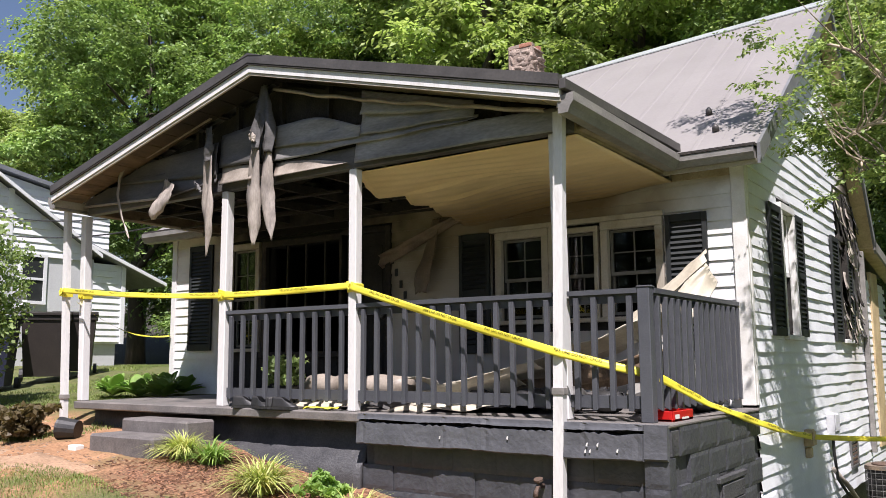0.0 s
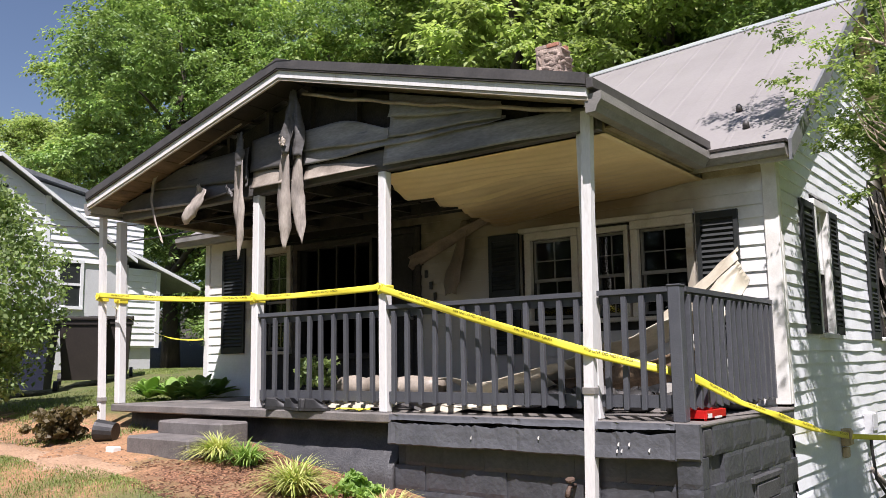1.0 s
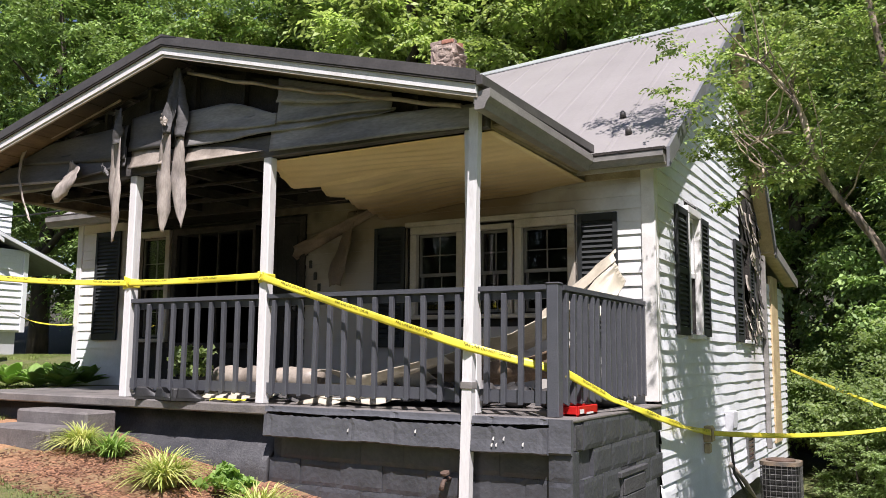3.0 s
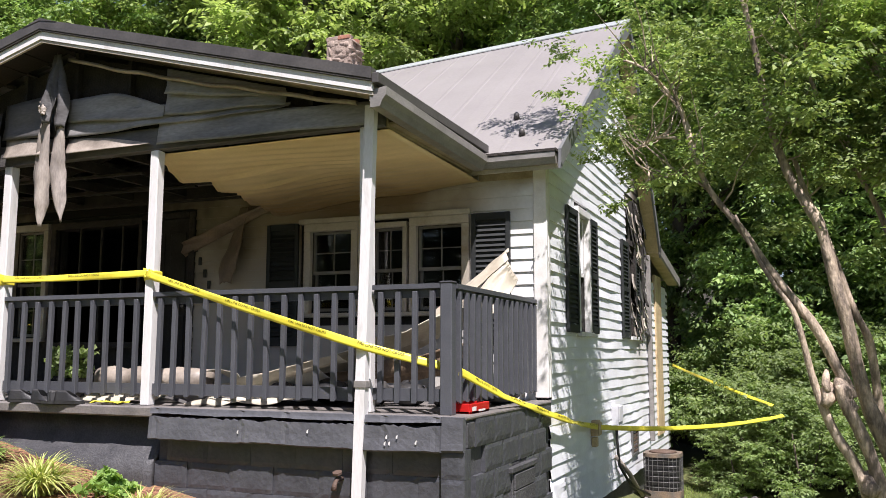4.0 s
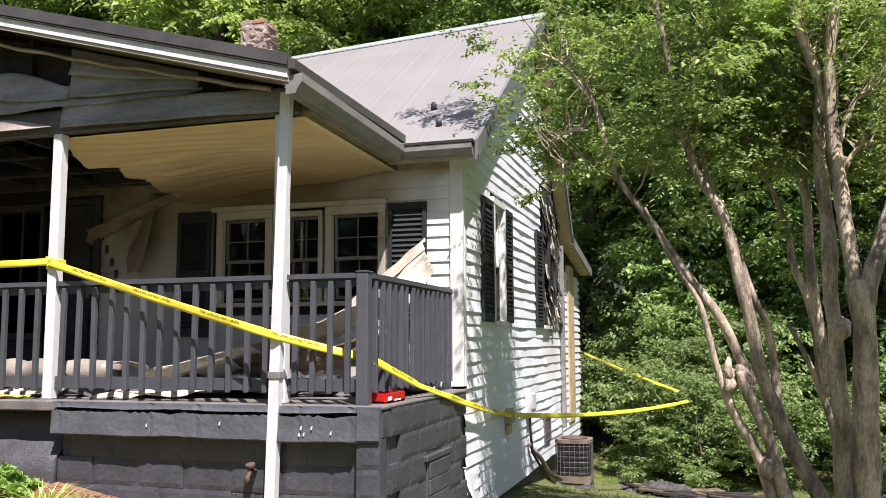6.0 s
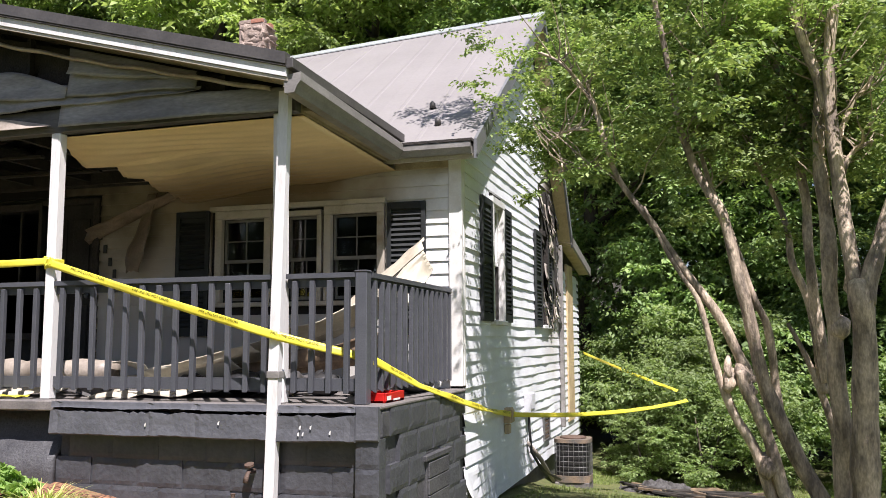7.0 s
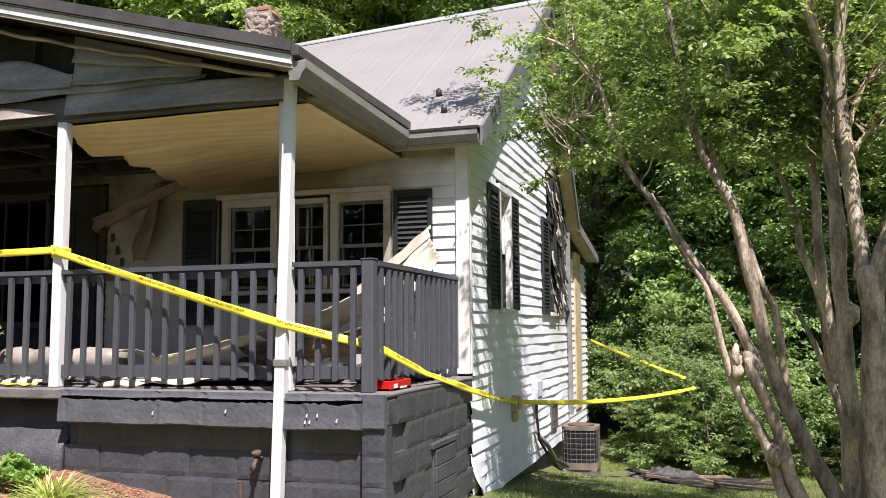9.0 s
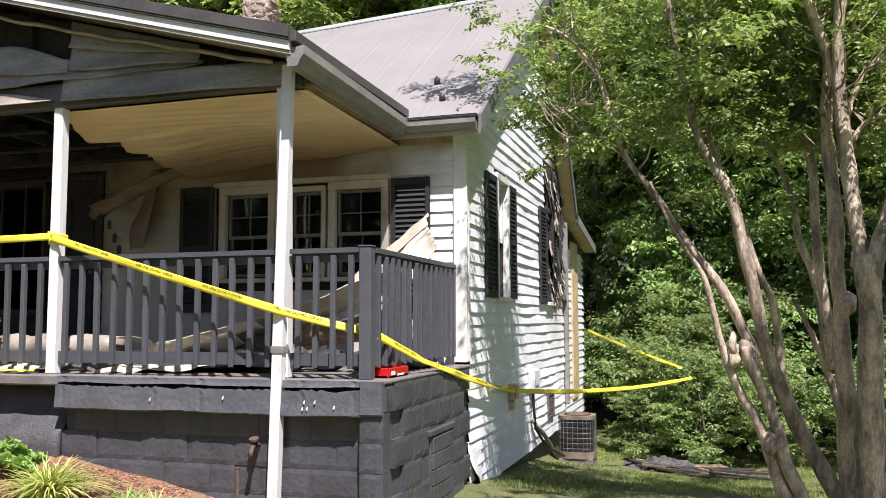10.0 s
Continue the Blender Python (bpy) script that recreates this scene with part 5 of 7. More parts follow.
# ---- trees ----
def leaf_cloud(seed, clumps, per, spot, size, lift=0.55, slim=0.36):
    """Leaves as small bent diamonds gathered round clump centres; spot(r) gives a centre and a radius."""
    r = np.random.RandomState(seed)
    cs, rad = spot(r, clumps)
    k = clumps * per
    c = np.repeat(cs, per, 0)
    rr = np.repeat(rad, per)[:, None]
    off = r.normal(size=(k, 3))
    off /= np.linalg.norm(off, axis=1)[:, None]
    off *= (r.rand(k, 1) ** 0.45) * rr
    off[:, 2] *= 0.62
    p = c + off
    nrm = r.normal(size=(k, 3)) * 0.75 + off / rr * 0.5
    nrm[:, 2] += lift
    nrm /= np.linalg.norm(nrm, axis=1)[:, None]
    t = np.cross(nrm, r.normal(size=(k, 3)))
    t /= np.linalg.norm(t, axis=1)[:, None] + 1e-9
    b = np.cross(nrm, t)
    s = size * (0.6 + 0.8 * r.rand(k, 1))
    tip = t * s
    side = b * s * slim
    v = np.stack([p - tip * 0.5, p + side + nrm * s * 0.06, p + tip * 0.5 - nrm * s * 0.12, p - side + nrm * s * 0.06], 1).reshape(-1, 3)
    f = np.arange(4 * k).reshape(-1, 4)
    return v, f


def spray_cloud(seed, centres, radius, fronds, per, size, slim=0.34, droop=0.35, lift=0.12, tilt=0.35):
    """Leaves set in two ranks along drooping fronds that fan out from each centre, so that the crown falls into layers."""
    r = np.random.RandomState(seed)
    n = len(centres)
    k = n * fronds * per
    a = np.repeat(r.rand(n * fronds) * 2 * np.pi, per)
    el = np.repeat(r.normal(lift, 0.32, n * fronds), per)
    rad = np.repeat(np.repeat(radius, fronds) * (0.6 + 0.6 * r.rand(n * fronds)), per)
    t = np.tile((np.arange(per) + 0.6) / per, n * fronds)
    flank = np.where(np.tile(np.arange(per), n * fronds) % 2 == 0, 1.0, -1.0)
    d = np.stack([np.cos(a), np.sin(a), el], 1)
    side = np.stack([-np.sin(a), np.cos(a), np.zeros(k)], 1)
    p = np.repeat(centres, fronds * per, 0) + d * (rad * t)[:, None]
    p[:, 2] -= droop * rad * t * t
    p += r.normal(size=(k, 3)) * (size * 0.25)
    tip = d * 0.55 + side * (flank * 0.85)[:, None] + r.normal(size=(k, 3)) * 0.25
    tip[:, 2] -= 0.25 + 0.3 * t
    tip /= np.linalg.norm(tip, axis=1)[:, None]
    nrm = r.normal(size=(k, 3)) * tilt
    nrm[:, 2] += 1.0
    b = np.cross(nrm, tip)
    b /= np.linalg.norm(b, axis=1)[:, None] + 1e-9
    nrm = np.cross(tip, b)
    q = size * (0.65 + 0.7 * r.rand(k, 1))
    v = np.stack([p, p + tip * q * 0.45 + b * q * slim + nrm * q * 0.06, p + tip * q - nrm * q * 0.10, p + tip * q * 0.45 - b * q * slim + nrm * q * 0.06], 1).reshape(-1, 3)
    return v, np.arange(4 * k).reshape(-1, 4)


def billows(seed, n, h0, h1, rx, masses, lr):
    """Spray centres on the outer sides of a crown's separate leaf masses."""
    r = np.random.RandomState(seed)
    z = r.rand(masses) ** 0.9
    ang = np.arange(masses) * 2.4 + r.rand(masses) * 0.8
    prof = np.sin(np.pi * (0.10 + 0.82 * z)) ** 0.75
    rad = rx * prof * (0.45 + 0.5 * r.rand(masses))
    m = np.stack([np.cos(ang) * rad, np.sin(ang) * rad, h0 + (h1 - h0) * z], 1)
    pick = r.randint(masses, size=n)
    d = r.normal(size=(n, 3))
    d[:, 2] = d[:, 2] * 0.8 + 0.25
    d /= np.linalg.norm(d, axis=1)[:, None]
    size = lr * (0.7 + 0.6 * r.rand(masses))
    c = m[pick] + d * (size[pick] * (0.55 + 0.5 * r.rand(n)))[:, None] * np.array([1.0, 1.0, 0.75])
    return c


def leaf_mesh(name, cloud, mat):
    v, f = cloud
    me = bpy.data.meshes.new(name)
    me.vertices.add(len(v))
    me.vertices.foreach_set("co", v.astype(np.float32).ravel())
    me.loops.add(len(f) * 4)
    me.loops.foreach_set("vertex_index", f.astype(np.int32).ravel())
    me.polygons.add(len(f))
    me.polygons.foreach_set("loop_start", np.arange(0, len(f) * 4, 4, dtype=np.int32))
    me.materials.append(mat)
    me.update(calc_edges=True)
    return me


def lobes(h0, h1, rx, bulge=1.0, shell=0.35):
    """Clump centres in an uneven crown between two heights."""
    def spot(r, n):
        z = r.rand(n)
        ang = r.rand(n) * 2 * np.pi
        prof = np.sin(np.pi * (0.12 + 0.86 * z)) ** 0.7
        lob = 1 + 0.22 * np.sin(ang * 3 + z * 5 + r.rand() * 6) + 0.15 * np.sin(ang * 5 - z * 9)
        rad = rx * prof * lob * (shell + (1 - shell) * r.rand(n) ** 0.5)
        c = np.stack([np.cos(ang) * rad, np.sin(ang) * rad, h0 + (h1 - h0) * z], 1)
        return c, bulge * (0.55 + 0.7 * r.rand(n))
    return spot


def trunk_geo(r, height, radius, limbs, spread):
    g = Geo()
    pts = [(0.06 * i * math.sin(i * 1.7 + limbs), 0.05 * i * math.cos(i * 2.1), -0.3 + (height * 0.86 + 0.3) * i / 7) for i in range(8)]
    g.tube(pts, [radius * (1.25 if i == 0 else 1 - 0.8 * i / 7) for i in range(8)], 9)
    for k in range(limbs):
        f = 0.3 + 0.6 * k / limbs
        i = min(int(f * 7), 6)
        p = Vector(pts[i])
        a = k * 2.4 + r.random()
        ln = spread * (1.05 - 0.6 * f)
        q = [p + Vector((math.cos(a) * ln * t, math.sin(a) * ln * t, ln * 0.65 * t * (1.2 - 0.4 * t))) for t in (0, 0.35, 0.7, 1)]
        g.tube(q, [radius * 0.42 * (1 - 0.7 * f) + 0.03, radius * 0.3 * (1 - 0.6 * f) + 0.02, 0.03, 0.012], 6)
    return g


random.seed(31)
KINDS = []
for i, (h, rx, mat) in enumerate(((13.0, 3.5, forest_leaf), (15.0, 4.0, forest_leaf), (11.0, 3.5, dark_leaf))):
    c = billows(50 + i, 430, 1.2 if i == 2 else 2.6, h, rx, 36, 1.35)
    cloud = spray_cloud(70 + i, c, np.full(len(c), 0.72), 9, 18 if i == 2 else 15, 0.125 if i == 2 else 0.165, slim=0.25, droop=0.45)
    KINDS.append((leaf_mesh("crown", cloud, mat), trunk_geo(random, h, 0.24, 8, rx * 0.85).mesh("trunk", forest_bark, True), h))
c = billows(59, 300, 2.6, 13.0, 3.8, 26, 1.5)
KINDS.append((leaf_mesh("crown", spray_cloud(79, c, np.full(len(c), 0.95), 10, 17, 0.175, slim=0.26), forest_leaf), KINDS[0][1], 12.0))
KINDS.append((leaf_mesh("crown", leaf_cloud(58, 260, 26, lobes(-0.6, 12.0, 4.2, 1.3, 0.4), 0.42), unseen_tree_leaf), KINDS[0][1], 12.0))


def forest_tree(x, y, kind, size, turn, label):
    z = ground_z(x, y)
    t = thing("tree", (x, y, z), label, "tree", "wood behind the house")
    t.rotation_euler = (0, 0, turn)
    t.scale = (size, size, size)
    crown, trunk, h = KINDS[kind]
    for nm, me in (("trunk", trunk), ("crown", crown)):
        ob = new(nm, me)
        ob.parent = t


# spots with y below -10 are unseen trees, added so the windows reflect dark
spots = [(-27, 15), (-22.5, 18), (-18.5, 15.5), (-14.5, 17.5), (-11, 14.5), (-8.3, 17.5), (-5.6, 14.3), (-3.0, 17.3), (-0.6, 14.6), (1.8, 16.8), (4.0, 14.0), (6.3, 16.5), (8.8, 13.5), (-25, 24), (-20, 26), (-15, 24), (-10, 25), (-5, 24), (0, 25), (5, 24), (10, 22), (-31, 20), (-36, 17), (-24, 12.5), (-31, 11), (-19, 20.5), (-12.5, 20), (-7, 20), (12.5, 16), (-34, -25), (-29, -24), (-24, -25), (-19, -24), (-14, -25), (-9, -24), (-4, -25), (1, -24), (6, -25), (11, -24), (16, -25), (22, -26), (-26, -33), (-10, -34), (4, -33), (18, -33), (7.0, 10.8), (10.5, 9.5)]
for i, (x, y) in enumerate(spots):
    forest_tree(x + random.uniform(-0.5, 0.5), y, 4 if y < -10 else 2 if (x > -1.5 and y < 18) else 3 if y > 16.9 else i % 3, random.uniform(0.95, 1.2) * (0.72 if y < 12 else 1.15 if x < -6 else 1.0), random.uniform(0, 6.28), ("tall leafy green tree", "broad leafy tree", "dark green leafy tree")[i % 3])

# undergrowth along the wood edge
under = []
for i in range(2):
    c = billows(90 + i, 150, 0.15, 2.6, 1.55, 16, 0.55)
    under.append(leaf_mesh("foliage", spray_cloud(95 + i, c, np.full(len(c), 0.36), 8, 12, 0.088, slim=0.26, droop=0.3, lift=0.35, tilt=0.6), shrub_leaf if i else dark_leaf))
stems = [Geo().tube([(0, 0, -0.2), (0.1, 0, 0.8), (0.2, 0.1, 1.8)], [0.05, 0.035, 0.012], 6).mesh("stem", forest_bark, True),
         Geo().tube([(0, 0, -0.2), (-0.2, 0.1, 0.7), (-0.5, 0.2, 1.7)], [0.05, 0.03, 0.01], 6).mesh("stem", forest_bark, True)]


def shrub(x, y, k, sx, sz, turn, label):
    t = thing("shrub", (x, y, ground_z(x, y)), label, "shrub", "undergrowth")
    t.rotation_euler = (0, 0, turn)
    t.scale = (sx, sx, sz)
    for nm, me in (("stem", stems[0]), ("stem", stems[1]), ("foliage", under[k])):
        ob = new(nm, me)
        ob.parent = t


for x, y, k, sx, sz in ((1.15, 8.9, 1, 0.5, 0.40), (2.1, 8.6, 1, 0.6, 0.60), (2.9, 9.0, 1, 0.62, 0.62), (1.75, 9.7, 1, 0.75, 0.80), (2.7, 10.3, 1, 0.9, 0.95), (1.3, 11.0, 1, 0.9, 1.0), (0.9, 12.3, 0, 1.1, 1.5), (2.2, 13.0, 0, 1.2, 1.9), (3.8, 12.2, 0, 1.1, 1.5), (5.4, 12.8, 0, 1.3, 1.6), (7.0, 13.2, 0, 1.3, 1.7), (3.0, 14.5, 0, 1.5, 2.4), (0.6, 14.6, 0, 1.4, 2.4),
                        (-9.6, 11.5, 0, 1.3, 1.5), (-11.5, 12.5, 0, 1.3, 1.3), (-13.8, 12.2, 0, 1.3, 1.2), (-8.9, 9.5, 0, 1.0, 1.1), (-16, 13.5, 0, 1.4, 1.4), (-10.5, 9.8, 0, 0.9, 0.8), (-12.6, 10.0, 0, 1.0, 1.2), (-14.6, 10.6, 0, 1.1, 1.2), (-16.8, 10.8, 0, 1.2, 1.2), (-9.8, 8.3, 0, 0.7, 0.6), (4.6, 10.2, 0, 1.0, 1.3), (6.2, 10.9, 0, 1.1, 1.4), (4.9, 8.6, 1, 0.7, 0.7)):
    shrub(x, y, k, sx, sz, random.uniform(0, 6), "leafy green shrub beside the debris" if k else "dense dark undergrowth at the wood's edge")

# the shrub by the drive
tt = thing("garden_shrub", (-10.3, -0.3, ground_z(-10.3, -0.3)), "rounded light green garden shrub by the drive", "shrub")
part("stem", Geo().tube([(-10.3, -0.3, -0.8), (-10.3, -0.25, 0.6), (-10.2, -0.2, 1.8)], [0.06, 0.05, 0.02], 7), forest_bark, tt, smooth=True)
cl = leaf_cloud(77, 260, 90, lobes(0.35, 3.35, 1.2, 0.36, 0.3), 0.07)
ob = new("foliage", leaf_mesh("foliage", cl, shrub_leaf))
ob.parent = tt

# ---- crape myrtle ----
TX, TY = 2.72, 1.75
TZ = ground_z(TX, TY)
myrtle = thing("crape_myrtle", (TX, TY, TZ), "many-stemmed crape myrtle with peeling tan bark and fine leaves", "tree")


def stem_path(pts, r0, r1, wob=0.03, label=""):
    """A crooked stem through a few points, thinning upwards."""
    P = [Vector(p) for p in pts]
    out, rad = [], []
    steps_ = 7
    for i in range(len(P) - 1):
        p0, p1, p2, p3 = P[max(i - 1, 0)], P[i], P[i + 1], P[min(i + 2, len(P) - 1)]
        for s in range(steps_):
            t = s / steps_
            q = 0.5 * ((2 * p1) + (p2 - p0) * t + (2 * p0 - 5 * p1 + 4 * p2 - p3) * t * t + (3 * p1 - p0 - 3 * p2 + p3) * t ** 3)
            w_ = wob * noise.noise_vector(q * 2.3)
            out.append(q + w_)
    out.append(P[-1])
    n_ = len(out)
    for i in range(n_):
        f = i / (n_ - 1)
        rad.append((r0 + (r1 - r0) * f) * (1 + 0.18 * noise.noise(out[i] * 5)))
    part("stem", Geo().tube(out, rad, 9), bark, myrtle, label, smooth=True)
    return out


# each stem: radius at its foot and head, its distance back, and (x, z) along it
STEM_LINES = [
    (0.046, 0.014, 1.55, [(2.46, 0.11), (2.42, 0.26), (2.28, 0.55), (2.08, 0.86), (1.96, 1.05), (1.81, 1.30), (1.70, 1.47), (1.53, 1.71), (1.42, 2.00), (1.33, 2.34), (1.25, 2.69)]),
    (0.056, 0.010, 1.50, [(2.65, -0.94), (2.59, -0.78), (2.54, -0.57), (2.50, -0.47), (2.44, -0.34), (2.34, -0.17), (2.27, 0.02), (2.20, 0.30), (2.14, 0.55), (2.08, 0.77), (1.97, 0.96), (1.83, 1.23), (1.71, 1.51)]),
    (0.070, 0.022, 1.62, [(3.04, -0.98), (2.94, -0.78), (2.81, -0.53), (2.72, -0.33), (2.62, -0.11), (2.56, 0.10), (2.52, 0.39), (2.45, 0.72), (2.39, 0.99), (2.36, 1.22), (2.31, 1.43), (2.20, 1.64), (2.11, 1.84), (2.03, 2.11), (1.98, 2.35), (1.94, 2.62), (1.88, 2.99), (1.80, 3.48)]),
    (0.038, 0.018, 1.75, [(2.68, -0.19), (2.65, 0.06), (2.65, 0.32), (2.62, 0.55), (2.53, 0.75), (2.44, 1.05), (2.36, 1.37), (2.24, 1.66), (2.16, 1.99)]),
    (0.055, 0.04, 1.46, [(2.77, -0.97), (2.66, -0.70), (2.61, -0.50), (2.56, -0.31), (2.48, -0.10), (2.41, 0.08), (2.39, 0.20)]),
    (0.042, 0.014, 1.95, [(3.12, -1.05), (3.11, -0.57), (3.09, -0.26), (3.01, 0.05), (2.93, 0.27), (2.85, 0.45), (2.79, 0.57)]),
    (0.04, 0.014, 1.95, [(3.04, 0.00), (3.00, 0.45), (2.95, 0.77), (2.85, 1.05), (2.82, 1.28), (2.77, 1.50), (2.71, 1.71), (2.64, 1.88), (2.57, 2.20)]),
    (0.045, 0.024, 1.80, [(3.05, 0.10), (3.00, 0.54), (2.97, 0.99), (2.95, 1.26), (2.95, 1.53), (2.94, 1.90), (2.98, 2.27), (2.87, 2.46), (2.77, 2.71), (2.63, 3.01)]),
    (0.070, 0.036, 1.55, [(3.10, -1.01), (3.10, -0.56), (3.10, -0.14), (3.08, 0.28), (3.06, 0.62), (3.06, 0.97), (3.06, 1.36), (3.04, 1.75), (3.06, 2.15), (3.08, 2.42), (3.02, 2.65), (2.98, 2.83), (2.92, 3.21)]),
    (0.100, 0.082, 1.30, [(3.20, -0.95), (3.21, -0.51), (3.22, -0.12), (3.23, 0.29), (3.23, 0.61), (3.22, 0.82)]),
    (0.062, 0.036, 1.35, [(3.23, 0.70), (3.18, 1.03), (3.16, 1.32), (3.14, 1.62), (3.12, 1.92), (3.11, 2.18), (3.12, 2.44), (3.14, 2.70), (3.18, 3.09), (3.23, 3.70)]),
    (0.05, 0.03, 1.40, [(3.09, 2.19), (3.06, 2.42), (2.99, 2.62), (2.93, 2.83), (2.84, 3.15)]),
    (0.075, 0.03, 1.30, [(3.25, 0.69), (3.32, 0.94), (3.40, 1.18), (3.51, 1.51), (3.64, 1.91)]),
    (0.026, 0.012, 1.45, [(3.16, 1.59), (3.21, 1.76), (3.29, 1.89), (3.41, 1.94)]),
    (0.03, 0.012, 1.45, [(3.14, 1.94), (3.23, 2.11), (3.31, 2.28), (3.39, 2.33)]),
    (0.016, 0.008, 1.60, [(2.35, 2.46), (2.31, 2.65), (2.30, 2.79), (2.34, 2.95)]),
    (0.022, 0.01, 1.55, [(1.45, 1.93), (1.38, 2.20), (1.35, 2.32), (1.22, 2.60), (1.04, 2.81), (0.84, 2.93)]),
    (0.014, 0.006, 1.60, [(1.30, 2.21), (1.11, 2.23), (0.92, 2.12)]),
    (0.014, 0.006, 1.60, [(1.52, 1.72), (1.34, 1.88), (1.16, 1.88), (1.01, 1.85)]),
]
STEMS = [stem_path([(x, y + 0.05 * math.sin(2.3 * z + x), z) for x, z in line], r0, r1, 0.022) for r0, r1, y, line in STEM_LINES]
# pruned knuckles where the stems were once cut back
random.seed(6)
for x, z, r in ((2.40, 0.16, 0.062), (2.31, 0.12, 0.055), (2.44, 0.05, 0.06), (2.30, 0.22, 0.03), (3.10, 0.52, 0.082), (3.22, 0.84, 0.085), (2.55, -0.52, 0.07)):
    pts = [(x + 0.03 * random.uniform(-1, 1), 1.50 + 0.03 * k - 0.03, z - 0.07 + 0.055 * k) for k in range(4)]
    part("knuckle", Geo().tube(pts, [r * 0.6, r, r * 0.95, r * 0.45], 9), bark, myrtle, "pruned knuckle", smooth=True)
random.seed(5)
tips = []
for line in STEMS:
    for k in range(11):
        p = line[int(len(line) * (0.40 + 0.59 * random.random())) - 1]
        if p.z < 1.6:
            continue
        a = random.uniform(0, 6.28)
        ln = random.uniform(0.35, 0.8)
        q = p + Vector((math.cos(a) * ln * 0.6, math.sin(a) * ln * 0.6, ln * random.uniform(0.4, 0.9)))
        m_ = p.lerp(q, 0.55) + Vector((random.uniform(-0.08, 0.08), random.uniform(-0.08, 0.08), random.uniform(-0.08, 0.02)))
        part("twig", Geo().tube([p, p.lerp(m_, 0.5) + Vector((0.02, 0, -0.02)), m_, q], [0.009, 0.007, 0.005, 0.002], 5), bark, myrtle)
        tips += [q, m_]


def crown_foot(x):
    """How low the leaves hang along the crown."""
    table = ((-1, 4.2), (0.10, 3.0), (0.55, 2.2), (0.85, 1.9), (1.4, 1.85), (2.1, 1.65), (3.4, 1.62), (6, 1.75))
    for (xa, za), (xb, zb) in zip(table, table[1:]):
        if x <= xb:
            return za + (zb - za) * (x - xa) / (xb - xa)
    return 1.75


def myrtle_spots(seed, n):
    r = np.random.RandomState(seed)
    base = np.array([tuple(p) for p in tips])
    c = []
    while len(c) < n:
        if r.rand() < 0.45:
            p = base[r.randint(len(base))] + r.normal(size=3) * 0.14
        else:
            a, q = r.rand() * 6.28, r.rand() ** 0.5
            p = np.array([2.75 + 2.5 * q * math.cos(a), 1.3 + 1.9 * q * math.sin(a), 1.6 + 3.4 * r.rand()])
        if p[2] < crown_foot(p[0]) + 0.22 * abs(p[1] - 1.5) and r.rand() > 0.02:
            continue
        if p[0] < 0.4 + 1.0 * max(0.0, p[2] - 2.9) or noise.noise(Vector(p) * 1.25) < -0.14:
            continue
        # thin towards the house, open in front of the stems, and a gap that lets the sun on the upper trunk
        if (p[0] < 1.7 and r.rand() < 0.35) or (p[1] < 1.15 and p[0] < 2.2 and r.rand() < 0.75) or (p[1] < 1.45 and p[2] < 2.9 and r.rand() < (0.85 if p[0] > 2.6 else 0.5)):
            continue
        if p[2] > 2.7 and p[0] > 2.8 and p[1] < 1.4 and r.rand() < 0.85:
            continue
        if p[0] < 1.3 and p[1] < 1.9:
            p = np.array([p[0] - 0.1, p[1] + 0.9, p[2] + 0.12])
        c.append(p)
    # single sprays over the roof's edge and below the crown
    for x, y, z in ((0.15, 2.30, 3.32), (0.00, 2.30, 3.41), (0.32, 2.30, 3.22), (0.09, 2.30, 2.94), (0.45, 2.30, 2.31), (0.58, 2.30, 2.40), (0.37, 2.30, 2.65), (0.49, 2.30, 2.24), (0.71, 2.30, 3.18), (0.87, 2.30, 3.02), (0.59, 2.30, 2.85), (0.76, 2.30, 2.57), (0.93, 2.30, 2.29), (1.05, 1.6, 1.82), (1.2, 1.55, 1.88), (1.33, 1.6, 1.80), (2.10, 1.5, 1.40), (2.0, 1.55, 1.36), (0.70, 2.0, 1.75), (2.8, 1.9, 1.3), (3.3, 1.5, 1.5), (2.6, 2.2, 1.2), (2.9, 2.3, 1.0), (3.4, 1.9, 1.2)):
        c.append(np.array((x, y, z)))
    # leaves at the back of the crown, towards the gable
    for k in range(70):
        c.append(np.array([r.uniform(0.75, 2.0), r.uniform(2.2, 3.2), r.uniform(2.05, 3.5)]))
    # unseen sprays added on the sunny side to shade the foot of the trunk
    for k in range(120):
        c.append(np.array([4.05, 0.1, 2.5]) + r.normal(size=3) * np.array([0.40, 0.40, 0.24]))
    # a high limb whose shadow lies on the roof
    for k in range(9):
        c.append(np.array([0.42, 1.62, 4.85]) + r.normal(size=3) * np.array([0.20, 0.20, 0.17]))
    return np.array(c)


c = myrtle_spots(7, 500)
v, f = spray_cloud(8, c, 0.18 + 0.16 * np.random.RandomState(3).rand(len(c)), 8, 15, 0.050, slim=0.25, droop=0.15, lift=0.30, tilt=0.55)
ob = new("crown", leaf_mesh("crown", (v - np.array([TX, TY, TZ]), f), myrtle_leaf))
ob.parent = myrtle


# ---- neighbouring house ----
NX = -18.0
nb = thing("neighbour_house", (NX - 3, 5.0, 0.3), "white sided neighbouring house with a grey roof, beyond the drive", "house")


def nb_board(y0, y1, z0, z1, x=NX):
    g = Geo()
    lap_board(g, "y", x, y0, y1, y0, y1, z0, z1, 0.03)
    return g


